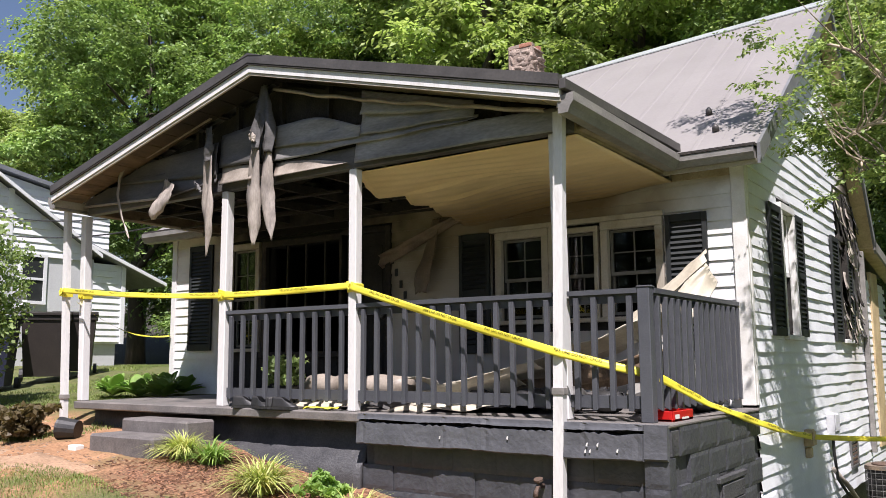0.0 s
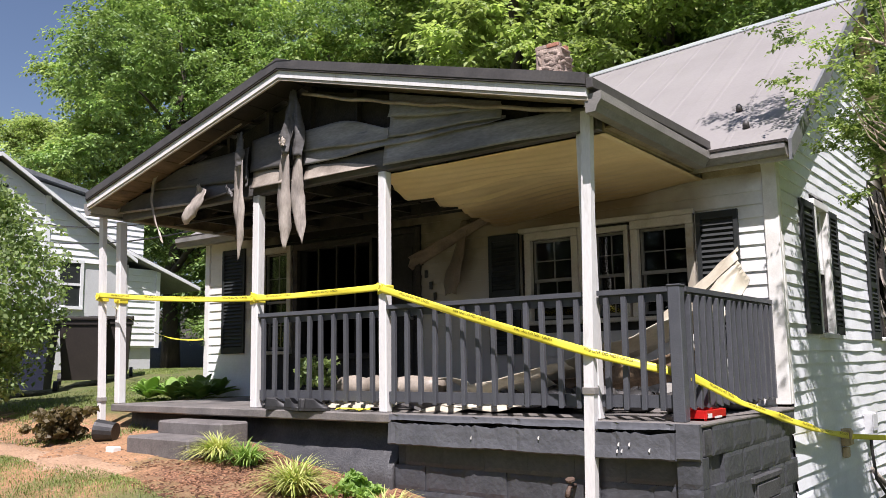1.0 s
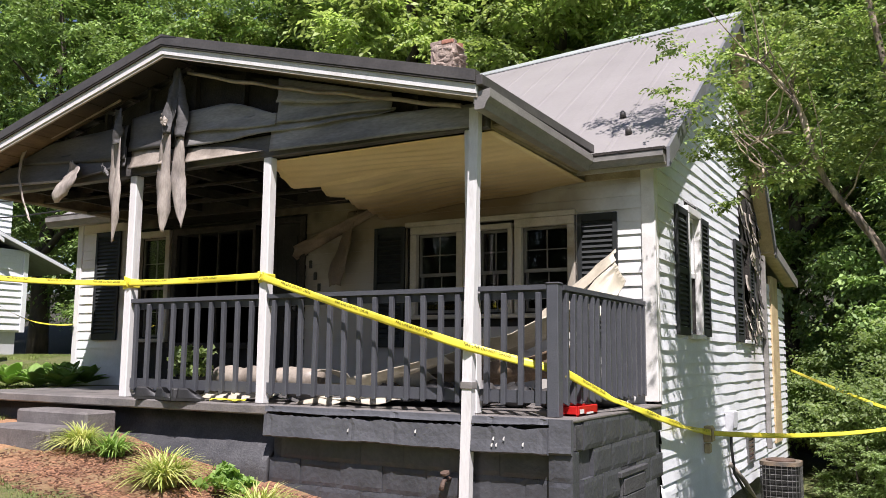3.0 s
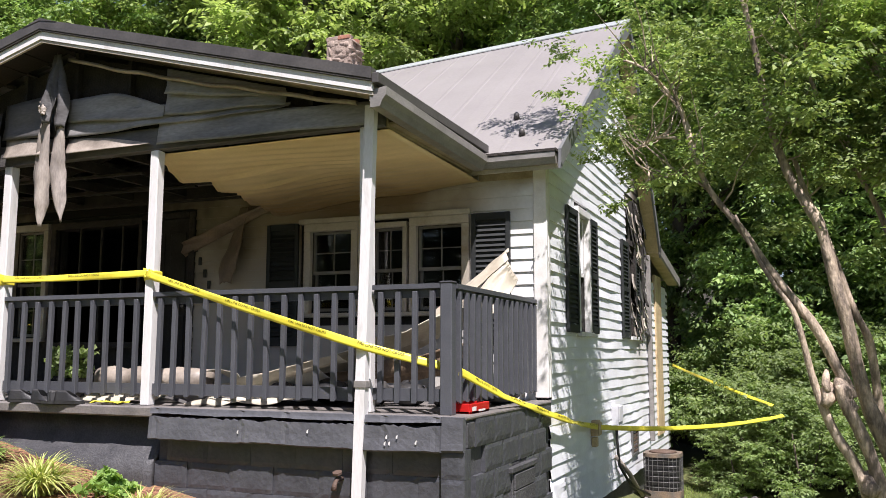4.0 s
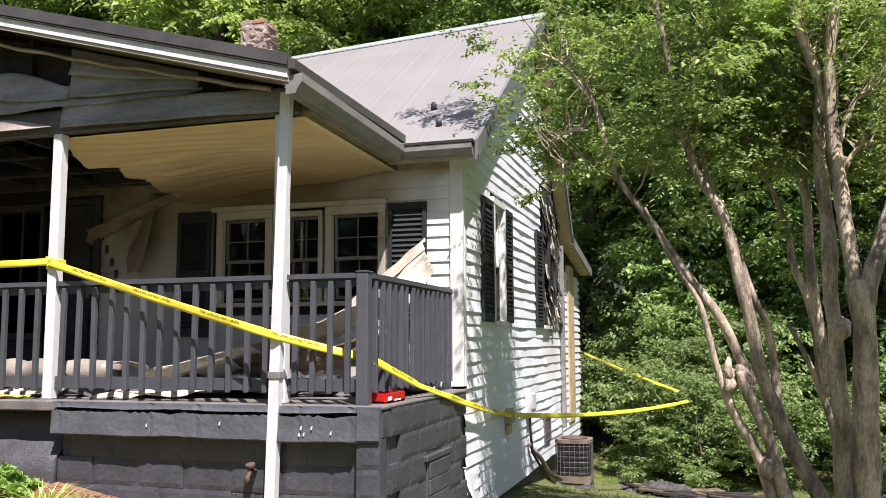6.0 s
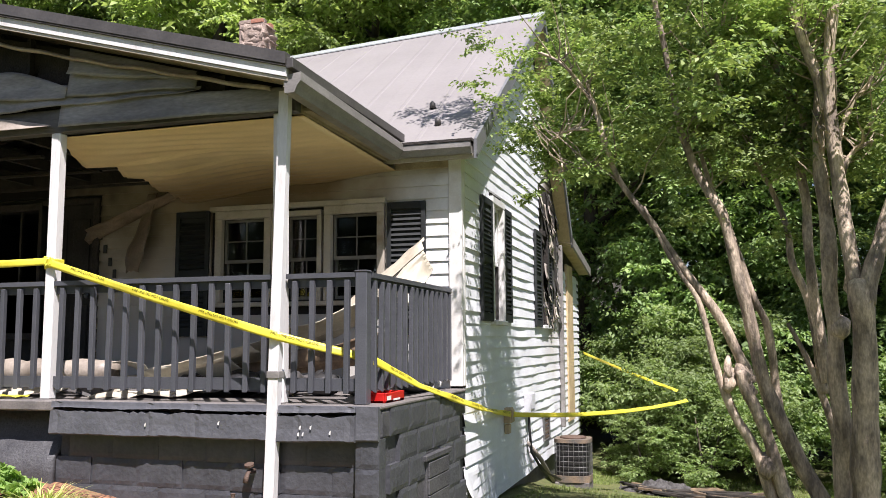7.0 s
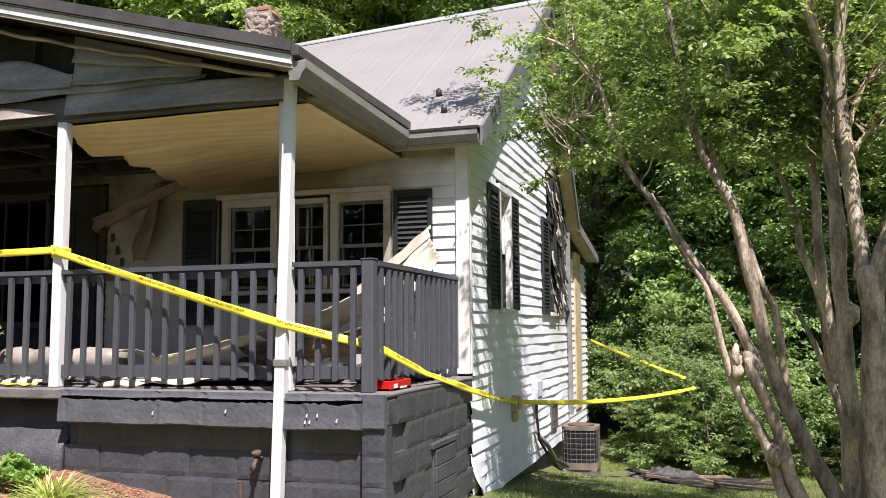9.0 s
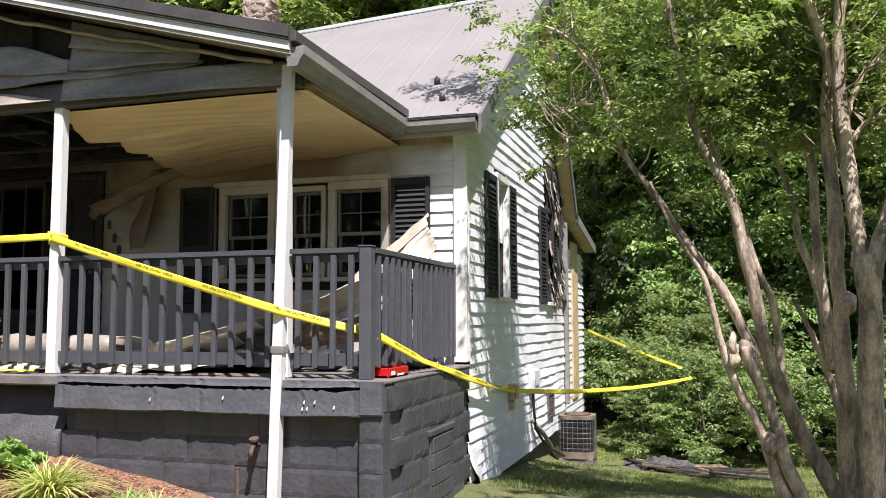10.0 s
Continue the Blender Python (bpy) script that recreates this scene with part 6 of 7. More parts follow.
PEAK_Y, PEAK_Z, PITCH = 3.55, 5.40, 0.617
part("stucco_wall", Geo().box(NX - 5, NX, 0.3, 7.1, -0.2, 3.08), far_stucco, nb, "pale grey rendered lower wall")
part("gable_wall", Geo().prism([(NX, 0.3, 3.08), (NX, 7.05, 3.08), (NX, 7.05, 3.24), (NX, PEAK_Y, PEAK_Z - 0.08), (NX, 0.3, 3.4)], (-5, 0, 0)), far_siding, nb)
z = 3.02
while z < 5.2:
    half = (PEAK_Z - 0.1 - z - 0.17) / PITCH
    part("siding_board", nb_board(max(0.3, PEAK_Y - half), min(7.05, PEAK_Y + half), z, z + 0.17, NX + 0.02), far_siding, nb)
    z += 0.17
part("low_wall", Geo().box(NX - 5, NX - 0.05, 7.1, 8.0, 0.9, 3.0), far_siding, nb)
z = 0.95
while z < 2.85:
    part("siding_board", nb_board(7.1, 7.98, z, z + 0.17, NX - 0.03), far_siding, nb)
    z += 0.17
part("low_base", Geo().box(NX - 5, NX - 0.12, 7.1, 7.9, -0.3, 0.9), far_stucco, nb)
part("corner_board", Geo().box(NX - 0.05, NX + 0.03, 7.93, 8.05, 0.9, 3.0), far_siding, nb)
for sgn in (1, -1):
    ya, yb = PEAK_Y, PEAK_Y + sgn * 3.62
    za, zb = PEAK_Z, PEAK_Z - PITCH * 3.62
    part("roof", Geo().prism([(NX + 0.25, ya, za), (NX + 0.25, yb, zb), (NX + 0.25, yb, zb + 0.06), (NX + 0.25, ya, za + 0.06)], (-5.5, 0, 0)), far_roof, nb)
    part("rake_board", Geo().prism([(NX + 0.255, ya, za - 0.06), (NX + 0.255, yb, zb - 0.06), (NX + 0.255, yb, zb + 0.03), (NX + 0.255, ya, za + 0.03)], (0.04, 0, 0)), far_siding, nb)
part("low_roof", Geo().prism([(NX + 0.2, 6.9, 3.35), (NX + 0.2, 9.2, 2.50), (NX + 0.2, 9.2, 2.62), (NX + 0.2, 6.9, 3.48)], (-5, 0, 0)), far_roof, nb, "grey porch roof with a white edge")
part("low_rake", Geo().prism([(NX + 0.21, 6.9, 3.36), (NX + 0.21, 9.2, 2.50), (NX + 0.21, 9.2, 2.585), (NX + 0.21, 6.9, 3.445)], (0.04, 0, 0)), far_siding, nb)
part("upper_block", Geo().prism([(NX - 1.4, 4.2, 3.2), (NX - 1.4, 8.4, 3.2), (NX - 1.4, 8.4, 4.70), (NX - 1.4, 4.2, 5.44)], (-4.6, 0, 0)), far_siding, nb)
z = 3.25
while z < 5.2:
    part("siding_board", nb_board(4.2, min(8.4, 4.2 + (5.40 - z - 0.17) / 0.176), z, z + 0.17, NX - 1.38), far_siding, nb)
    z += 0.17
part("upper_roof", Geo().prism([(NX - 1.2, 4.0, 5.53), (NX - 1.2, 8.8, 4.68), (NX - 1.2, 8.8, 4.78), (NX - 1.2, 4.0, 5.65)], (-5, 0, 0)), far_roof, nb)
win = part("window", Geo().box(NX, NX + 0.05, 5.12, 5.20, 1.88, 3.05).box(NX, NX + 0.05, 5.74, 5.82, 1.88, 3.05).box(NX, NX + 0.052, 5.12, 5.82, 3.0, 3.08).box(NX, NX + 0.06, 5.12, 5.82, 1.84, 1.92).box(NX, NX + 0.045, 5.2, 5.74, 2.43, 2.49), far_siding, nb)
part("pane", Geo().box(NX + 0.005, NX + 0.02, 5.2, 5.74, 1.92, 3.0), shutter_paint, win, "dark glass")
win = part("window", Geo().box(NX, NX + 0.06, 3.05, 3.15, 3.7, 4.75).box(NX, NX + 0.06, 3.85, 3.97, 3.7, 4.75).box(NX, NX + 0.062, 3.05, 3.97, 4.72, 4.84).box(NX, NX + 0.05, 3.15, 3.85, 4.2, 4.26), far_siding, nb)
part("pane", Geo().box(NX + 0.025, NX + 0.035, 3.15, 3.85, 3.7, 4.72), shutter_paint, win, "dark glass")
part("corner_trim", Geo().box(NX + 0.0, NX + 0.06, 4.76, 4.90, 3.0, 4.60), far_siding, nb)
dish = thing("satellite_dish", (NX + 0.4, 5.0, 1.6), "pale grey satellite dish on the neighbouring wall", "dish")
rows = [[(NX + 0.35 + 0.10 * (r_ / 4) ** 2, 4.95 + 0.2 * r_ / 4 * math.cos(a), 1.9 + 0.24 * r_ / 4 * math.sin(a)) for a in [2 * math.pi * k / 14 for k in range(15)]] for r_ in range(1, 5)]
part("bowl", Geo().sheet(rows, 0.015, (1, 0, 0)), far_stucco, dish, smooth=True)
part("arm", Geo().tube([(NX + 0.02, 4.95, 1.55), (NX + 0.3, 4.95, 1.6), (NX + 0.38, 4.95, 1.95)], [0.025, 0.025, 0.02], 6), steel_grey, dish)
for k, (a, b) in enumerate((((-18.0, 3.6, 4.05), (-8.4, 2.0, 2.6)), ((-18.0, 3.6, 3.6), (-8.4, 2.05, 2.4)))):
    a, b = Vector(a), Vector(b)
    pts = [a + (b - a) * t - Vector((0, 0, 0.5 * 4 * t * (1 - t) * 0.5)) for t in [i / 12 for i in range(13)]]
    solid("service_cable", Geo().tube(pts, [0.012] * 13, 5), black_rubber, "thin black cable strung between the houses", "cable", "service cables")


# ---- wheeled bins ----
def wheeled_bin(x, y, w, d, h, mat, label, turn):
    z0 = ground_z(x, y)
    t = thing("wheeled_bin", (x, y, z0), label, "bin", "wheeled bins")
    t.rotation_euler = (0, 0, radians(turn))
    def sh(g):
        g.v = [(p[0] + x, p[1] + y, p[2] + z0) for p in g.v]
        return g
    k = 0.82
    body = Geo().add([(-w / 2 * k, -d / 2 * k, 0.1), (w / 2 * k, -d / 2 * k, 0.1), (w / 2 * k, d / 2 * k, 0.1), (-w / 2 * k, d / 2 * k, 0.1), (-w / 2, -d / 2, h), (w / 2, -d / 2, h), (w / 2, d / 2, h), (-w / 2, d / 2, h)],
                     [(0, 3, 2, 1), (4, 5, 6, 7), (0, 1, 5, 4), (1, 2, 6, 5), (2, 3, 7, 6), (3, 0, 4, 7)])
    body.box(-w / 2 - 0.02, w / 2 + 0.02, -d / 2 - 0.02, d / 2 + 0.02, h - 0.09, h - 0.01)
    part("body", sh(body), mat, t)
    lid = Geo().sheet([[(-w / 2 - 0.03 + (w + 0.06) * i / 6, -d / 2 - 0.05 + (d + 0.08) * j / 6, h + 0.03 + 0.05 * math.sin(math.pi * j / 6)) for i in range(7)] for j in range(7)], 0.03)
    part("lid", sh(lid), mat, t)
    part("handle", sh(Geo().tube([(-w / 2 + 0.05, d / 2 + 0.08, h - 0.03), (w / 2 - 0.05, d / 2 + 0.08, h - 0.03)], [0.018, 0.018], 6)), mat, t)
    for s in (-1, 1):
        part("wheel", sh(Geo().tube([(s * w * 0.46, d / 2 - 0.06, 0.12), (s * w * 0.54, d / 2 - 0.06, 0.12)], [0.12, 0.12], 14)), black_rubber, t)


wheeled_bin(-12.6, 1.75, 0.95, 0.85, 1.22, bin_blue, "dark blue wheeled refuse bin on the drive", 52)
wheeled_bin(-12.9, 3.0, 0.80, 0.80, 1.20, bin_brown, "dark brown wheeled refuse bin beside the blue one", 58)
wheeled_bin(-13.2, 3.75, 0.75, 0.75, 1.16, bin_brown, "dark brown wheeled refuse bin with a closed lid", 56)

# ---- walk from the steps ----
slab_mat = material("pink-grey worn path concrete", (0.37, 0.24, 0.15), (0.27, 0.165, 0.095), 0.9, 3.5, 40, 0.8, dust=0.3)
rows = [[(-4.7 - 0.45 * i, -1.62 + 0.72 * j / 3 + 0.05 * i * 0.35 + 0.26 * noise.noise(Vector((i * 0.9, j * 0.6, 0))), ground_z(-4.7 - 0.45 * i, -1.62 + 0.72 * j / 3 + 0.0175 * i) + 0.005 - (0.02 if j in (0, 3) else 0)) for j in range(4)] for i in range(22)]
solid("walkway", Geo().sheet(rows, 0.08), slab_mat, "worn pinkish concrete path leading to the steps", "path", kind="structure", smooth=True)

# ---- barrier tape ----
def text_mesh_points(words, height):
    cu = bpy.data.curves.new("print", "FONT")
    cu.body, cu.size, cu.align_x = words, height, "LEFT"
    ob = bpy.data.objects.new("print", cu)
    scene.collection.objects.link(ob)
    dg = bpy.context.evaluated_depsgraph_get()
    me = bpy.data.meshes.new_from_object(ob.evaluated_get(dg))
    v = [tuple(p.co) for p in me.vertices]
    f = [tuple(p.vertices) for p in me.polygons]
    bpy.data.objects.remove(ob)
    bpy.data.curves.remove(cu)
    bpy.data.meshes.remove(me)
    return v, f


WORDS = text_mesh_points("FIRE LINE DO NOT CROSS", 0.030)
WORDS_LONG = max(p[0] for p in WORDS[0])


def tape(label, pts, width=0.068, sag=0.03, twists=(), print_sides=True, out=(0, -1, 0), seed=0):
    """A plastic ribbon through the points; twists gives the turn about its own line, in degrees, at each point."""
    t_ = thing("barrier_tape", pts[0], label, "barrier tape", "barrier tapes")
    P = [Vector(p) for p in pts]
    tw_ = list(twists) or [0] * len(P)
    line, ups, dist = [], [], [0.0]
    o = Vector(out)
    for i in range(len(P) - 1):
        n_ = max(8, int((P[i + 1] - P[i]).length / 0.05))
        for k in range(n_ + (i == len(P) - 2)):
            u = k / n_
            c = P[i].lerp(P[i + 1], u) - Vector((0, 0, sag * 4 * u * (1 - u) * (P[i + 1] - P[i]).length / 2))
            d = (P[i + 1] - P[i]).normalized()
            a = radians(tw_[i] + (tw_[i + 1] - tw_[i]) * smooth01(u)) + 0.55 * noise.noise(c * 2.6 + Vector((seed, 0, 0)))
            up = Vector((0, 0, 1)) - d * d.z
            up.normalize()
            side = up.cross(d).normalized()
            line.append(c)
            ups.append(up * math.cos(a) + side * math.sin(a))
    for a, b in zip(line, line[1:]):
        dist.append(dist[-1] + (b - a).length)
    g = Geo().sheet([[c + u * (width * (s - 0.5)) for s in (0, 0.33, 0.67, 1)] for c, u in zip(line, ups)], 0.0012, o)
    band = part("ribbon", g, tape_yellow, t_, smooth=True)
    g = Geo()
    total = dist[-1]
    s0 = 0.25
    while print_sides and s0 + WORDS_LONG < total:
        vs = []
        for px, py, _ in WORDS[0]:
            s = s0 + px
            i = min(max(int(np.searchsorted(dist, s)) - 1, 0), len(line) - 2)
            f = (s - dist[i]) / max(dist[i + 1] - dist[i], 1e-6)
            c = line[i].lerp(line[i + 1], f)
            u = ups[i].lerp(ups[i + 1], f).normalized()
            d = (line[i + 1] - line[i]).normalized()
            nn = d.cross(u)
            if nn.dot(o) < 0:
                nn = -nn
            vs.append(c + u * (py + 0.004) + nn * 0.0025)
        g.add(vs, WORDS[1])
        s0 += WORDS_LONG + 0.28
    if g.v:
        part("print", g, tape_ink, band, "black lettering FIRE LINE DO NOT CROSS", kind="stuff")
    return t_


tape("yellow fire-line tape strung along the white porch posts", [(-7.14, -0.11, 1.262), (-5.75, -0.08, 1.14), (-4.57, 0.04, 1.085), (-2.86, 0.04, 1.09)], 0.06, sag=0.010, twists=(0, 20, 15, 0), seed=1)
tape("yellow fire-line tape slanting down past the corner newel", [(-2.86, 0.03, 1.08), (-0.77, -0.105, 0.487), (-0.23, 0.17, 0.335)], 0.062, sag=0.008, twists=(-8, 4, 25), seed=2)
tape("yellow fire-line tape running along the porch side to the wall", [(-0.13, 0.20, 0.305), (-0.02, 0.9, 0.093), (0.03, 2.04, -0.117), (0.05, 3.0, -0.27), (0.04, 4.0, -0.385)], 0.062, sag=0.0, twists=(10, 30, 10, 30, 0), out=(1, 0, 0), seed=3)
tape("yellow tape stretched from the wall to the shrubs", [(0.05, 4.0, -0.385), (1.88, 8.0, -0.47)], 0.055, sag=0.035, twists=(0, 40), out=(1, -1, 0), seed=4, print_sides=False)
tape("yellow tape stretched from the rear corner to the shrubs", [(0.02, 10.22, 0.22), (1.74, 8.0, -0.33)], 0.045, sag=0.012, twists=(0, 40), out=(1, -1, 0), seed=5, print_sides=False)
tape("thin loose yellow tape sagging towards the house corner", [(-6.98, -0.02, 1.12), (-7.9, 1.4, 0.80), (-8.15, 2.15, 0.80)], 0.035, sag=0.05, twists=(60, 50, 50), out=(0, -1, 0), seed=6, print_sides=False)


def knot(c, r, label, seed):
    """Tape wound round a post a few times, with crumpled folds on the near face."""
    rnd = random.Random(seed)
    g = Geo()
    for k in range(3):
        z0, rr, h = c[2] + rnd.uniform(-0.025, 0.025), r + 0.004 + 0.003 * k, rnd.uniform(0.018, 0.032)
        tilt = rnd.uniform(-0.3, 0.3)
        n_ = len(g.v)
        g.box(c[0] - rr, c[0] + rr, c[1] - rr, c[1] + rr, z0 - h, z0 + h, 0.004)
        g.v[n_:] = [(p[0], p[1], p[2] + tilt * (p[0] - c[0])) for p in g.v[n_:]]
    for k in range(4):
        a, y0 = rnd.uniform(-0.8, 0.8), c[1] - r - 0.018
        g.sheet([[(c[0] + 0.07 * (i / 4 - 0.4) * math.cos(a) - 0.03 * (s - 0.5) * math.sin(a), y0 - 0.012 * math.sin(i * 1.9 + k), c[2] + 0.07 * (i / 4 - 0.4) * math.sin(a) + 0.035 * (s - 0.5)) for s in (0, 0.5, 1)] for i in range(5)], 0.002, (0, -1, 0))
    solid("tape_knot", g, tape_yellow, label, "tape knot", "tape knots")


knot((-2.858, 0.10, 1.085), 0.046, "crumpled yellow tape knotted round the white post", 1)
knot((-4.565, 0.10, 1.085), 0.049, "yellow tape wound round the steps post", 2)
knot((-7.185, -0.04, 1.25), 0.045, "yellow tape wound twice round the far downspout", 3)
knot((-7.01, 0.10, 1.20), 0.05, "yellow tape wound round the far corner post", 4)

# ---- porch: wreckage ----
def wreck_sheet(corners, rows_, cols, amp, mat, label, seed, folds=0.0, thick=0.006):
    a, b, c, d = [Vector(p) for p in corners]
    nrm = (b - a).cross(d - a).normalized()
    grid = []
    for j in range(rows_ + 1):
        v = j / rows_
        grid.append([a.lerp(b, i / cols).lerp(d.lerp(c, i / cols), v) + nrm * (amp * noise.noise(Vector((i * 0.35 + seed, j * 0.5, seed))) + folds * math.sin(v * 9.0)) for i in range(cols + 1)])
    return solid("fallen_ceiling_sheet", Geo().sheet(grid, thick, nrm), mat, label, "ceiling sheet", "fallen ceiling sheets", smooth=True)


wreck_sheet(((-2.65, 0.78, 0.05), (-0.42, 1.35, 0.86), (-0.30, 1.85, 0.80), (-2.3, 1.5, 0.04)), 8, 22, 0.05, fallen_vinyl, "cream vinyl ceiling sheet fallen slantwise across the porch", 1, 0.015)
wreck_sheet(((-1.02, 1.74, 0.78), (-0.28, 1.82, 1.38), (-0.25, 1.66, 1.26), (-0.94, 1.56, 0.64)), 8, 16, 0.02, fallen_vinyl, "crumpled cream vinyl sheet leaning above the side railing", 2, 0.02)
wreck_sheet(((-0.56, 1.57, 0.92), (-0.245, 1.67, 1.25), (-0.21, 1.84, 1.10), (-0.23, 1.28, 0.70)), 8, 8, 0.02, fallen_vinyl, "folded flap of cream vinyl behind the side railing", 3, 0.02)
wreck_sheet(((-3.1, 0.36, 0.02), (-1.2, 0.5, 0.06), (-0.95, 1.1, 0.17), (-2.9, 1.2, 0.10)), 9, 18, 0.06, burnt_vinyl, "blackened vinyl sheet lying on the porch floor", 4, 0.01)
wreck_sheet(((-2.6, 0.72, 0.16), (-1.75, 0.95, 0.30), (-1.6, 1.15, 0.12), (-2.5, 1.05, 0.05)), 6, 12, 0.05, fallen_vinyl, "torn cream vinyl scrap on the wreckage", 5, 0.02)
wreck_sheet(((-1.9, 1.0, 0.20), (-0.5, 1.35, 0.52), (-0.4, 1.5, 0.30), (-1.7, 1.2, 0.08)), 6, 14, 0.05, smoked_wood, "smoke-browned panel under the fallen sheet", 6, 0.01)
wreck_sheet(((-2.62, 0.26, 0.01), (-1.75, 0.34, 0.03), (-1.6, 0.62, 0.12), (-2.5, 0.55, 0.08)), 6, 12, 0.05, fallen_vinyl, "sunlit cream vinyl scrap at the foot of the railing", 11, 0.01)
wreck_sheet(((-4.2, 0.30, 0.01), (-3.0, 0.26, 0.02), (-2.95, 0.52, 0.07), (-4.1, 0.60, 0.06)), 6, 14, 0.04, fallen_vinyl, "long cream vinyl strip lying along the porch floor", 12, 0.01)
wreck_sheet(((-2.3, 0.45, 0.20), (-1.45, 0.75, 0.42), (-1.4, 0.85, 0.36), (-2.25, 0.55, 0.12)), 4, 12, 0.03, fallen_vinyl, "narrow bent strip of cream vinyl on the wreckage", 13, 0.01)
random.seed(17)
for k in range(16):
    x, y = random.uniform(-2.9, -0.4), random.uniform(0.4, 1.6)
    a = random.uniform(0, 3.1)
    ln = random.uniform(0.15, 0.5)
    z0 = 0.02 + random.uniform(0, 0.08)
    solid("charred_stick", Geo().beam((x, y, z0), (x + ln * math.cos(a), y + 0.5 * ln * math.sin(a), z0 + random.uniform(0, 0.12)), 0.035, 0.02), char, "short charred stick in the porch wreckage", "debris", "charred sticks")
for k, (x, y, s) in enumerate(((-1.15, 0.75, 0.14), (-0.85, 0.9, 0.12), (-0.55, 0.95, 0.11), (-1.55, 0.85, 0.13), (-2.1, 0.9, 0.10))):
    rows = [[(x + s * 1.4 * math.cos(a) * math.sin(p) * (1 + 0.25 * noise.noise(Vector((a * 2, p * 3, k)))), y + s * math.sin(a) * math.sin(p), s * (1 + math.cos(p)) * 0.8 * (1 + 0.2 * noise.noise(Vector((a, p * 2, k + 5))))) for a in [2 * math.pi * i / 12 for i in range(13)]] for p in [0.05 + (math.pi - 0.1) * j / 8 for j in range(9)]]
    solid("burnt_bag", Geo().sheet(rows, 0.004, (0, 0, 1)), black_rubber if k % 2 else burnt_vinyl, "dark burnt bundle of belongings on the porch floor", "debris", "burnt bundles", smooth=True)
# roll of white metal lying behind the railing
roll = thing("metal_roll", (-3.4, 0.72, 0.1), "long roll of pale bent metal lying along the porch", "metal roll")
part("roll", Geo().tube([(-3.98 + 0.155 * i, 0.72 + 0.02 * math.sin(i), 0.19 + 0.012 * math.sin(i * 2.3)) for i in range(9)], [0.10, 0.11, 0.10, 0.112, 0.10, 0.11, 0.105, 0.11, 0.10], 14), pale_vinyl, roll, smooth=True)
part("end_flap", Geo().sheet([[(-2.72 + 0.09 * i, 0.64 + 0.08 * j, 0.27 - 0.06 * i * j / 3 + 0.02 * math.sin(i)) for j in range(4)] for i in range(5)], 0.004), fallen_vinyl, roll)
# tray, small things on the floor
tray = thing("red_tray", (-0.18, 0.40, 0.0), "bright red plastic tray on the porch floor", "tray")
part("tray_body", Geo().box(-0.24, -0.05, 0.23, 0.62, 0.0, 0.02, 0.004).box(-0.24, -0.225, 0.23, 0.62, 0.0, 0.072, 0.004).box(-0.065, -0.05, 0.23, 0.62, 0.0, 0.072, 0.004).box(-0.225, -0.065, 0.23, 0.245, 0.0, 0.072, 0.004).box(-0.225, -0.065, 0.605, 0.62, 0.0, 0.072, 0.004), red_plastic, tray)
part("label_strip", Geo().box(-0.0485, -0.047, 0.25, 0.33, 0.02, 0.05), white_trim, tray, "pale strip on the tray")
part("label_strip", Geo().box(-0.0485, -0.047, 0.38, 0.52, 0.012, 0.026), white_trim, tray, "pale strip on the tray")
bag = [[(-0.27 + 0.11 * math.cos(a) * math.sin(p), 1.55 + 0.42 * math.sin(a) * math.sin(p), 0.075 + 0.075 * math.cos(p) * (1 + 0.3 * noise.noise(Vector((a, p, 9))))) for a in [2 * math.pi * i / 14 for i in range(15)]] for p in [0.05 + (math.pi - 0.1) * j / 8 for j in range(9)]]
solid("black_bag", Geo().sheet(bag, 0.004), black_rubber, "low black bag lying by the side railing", "bag", smooth=True)


def shoe(x, y, turn, label):
    t = thing("shoe", (x, y, 0), label, "shoe", "shoes by the post")
    t.rotation_euler = (0, 0, radians(turn))
    def put(g):
        g.v = [(p[0] + x, p[1] + y, p[2]) for p in g.v]
        return g
    outline = [(-0.13, -0.035), (-0.10, -0.042), (0.0, -0.036), (0.08, -0.048), (0.125, -0.03), (0.14, 0.0), (0.125, 0.03), (0.08, 0.045), (0.0, 0.036), (-0.10, 0.042), (-0.13, 0.035)]
    part("sole", put(Geo().prism([(a, b, 0.0) for a, b in outline], (0, 0, 0.025))), black_rubber, t)
    rows = []
    for k in range(6):
        f = k / 5
        rows.append([(a * (1 - 0.28 * f) - 0.03 * f, b * (1 - 0.35 * f), 0.026 + f * (0.085 if a < 0.0 else 0.085 - 0.42 * min(a, 0.12))) for a, b in outline + outline[:1]])
    part("upper", put(Geo().sheet(rows, 0.003)), black_rubber, t, smooth=True)


shoe(-4.15, 0.02, 20, "black shoe lying at the edge of the porch floor")
shoe(-3.92, -0.0, -15, "dark grey shoe on the edge of the porch floor")
shoe(-3.72, 0.05, 60, "black shoe beside the railing foot")
shoe(-3.60, 0.0, 10, "black shoe near a yellow tape scrap")
g = Geo().sheet([[(-3.38 + 0.06 * i, 0.0 + 0.03 * j, 0.012 + 0.02 * abs(math.sin(i * 1.3 + j))) for j in range(4)] for i in range(7)], 0.002)
solid("tape_scrap", g, tape_yellow, "crumpled scrap of yellow tape on the porch edge", "tape scrap")
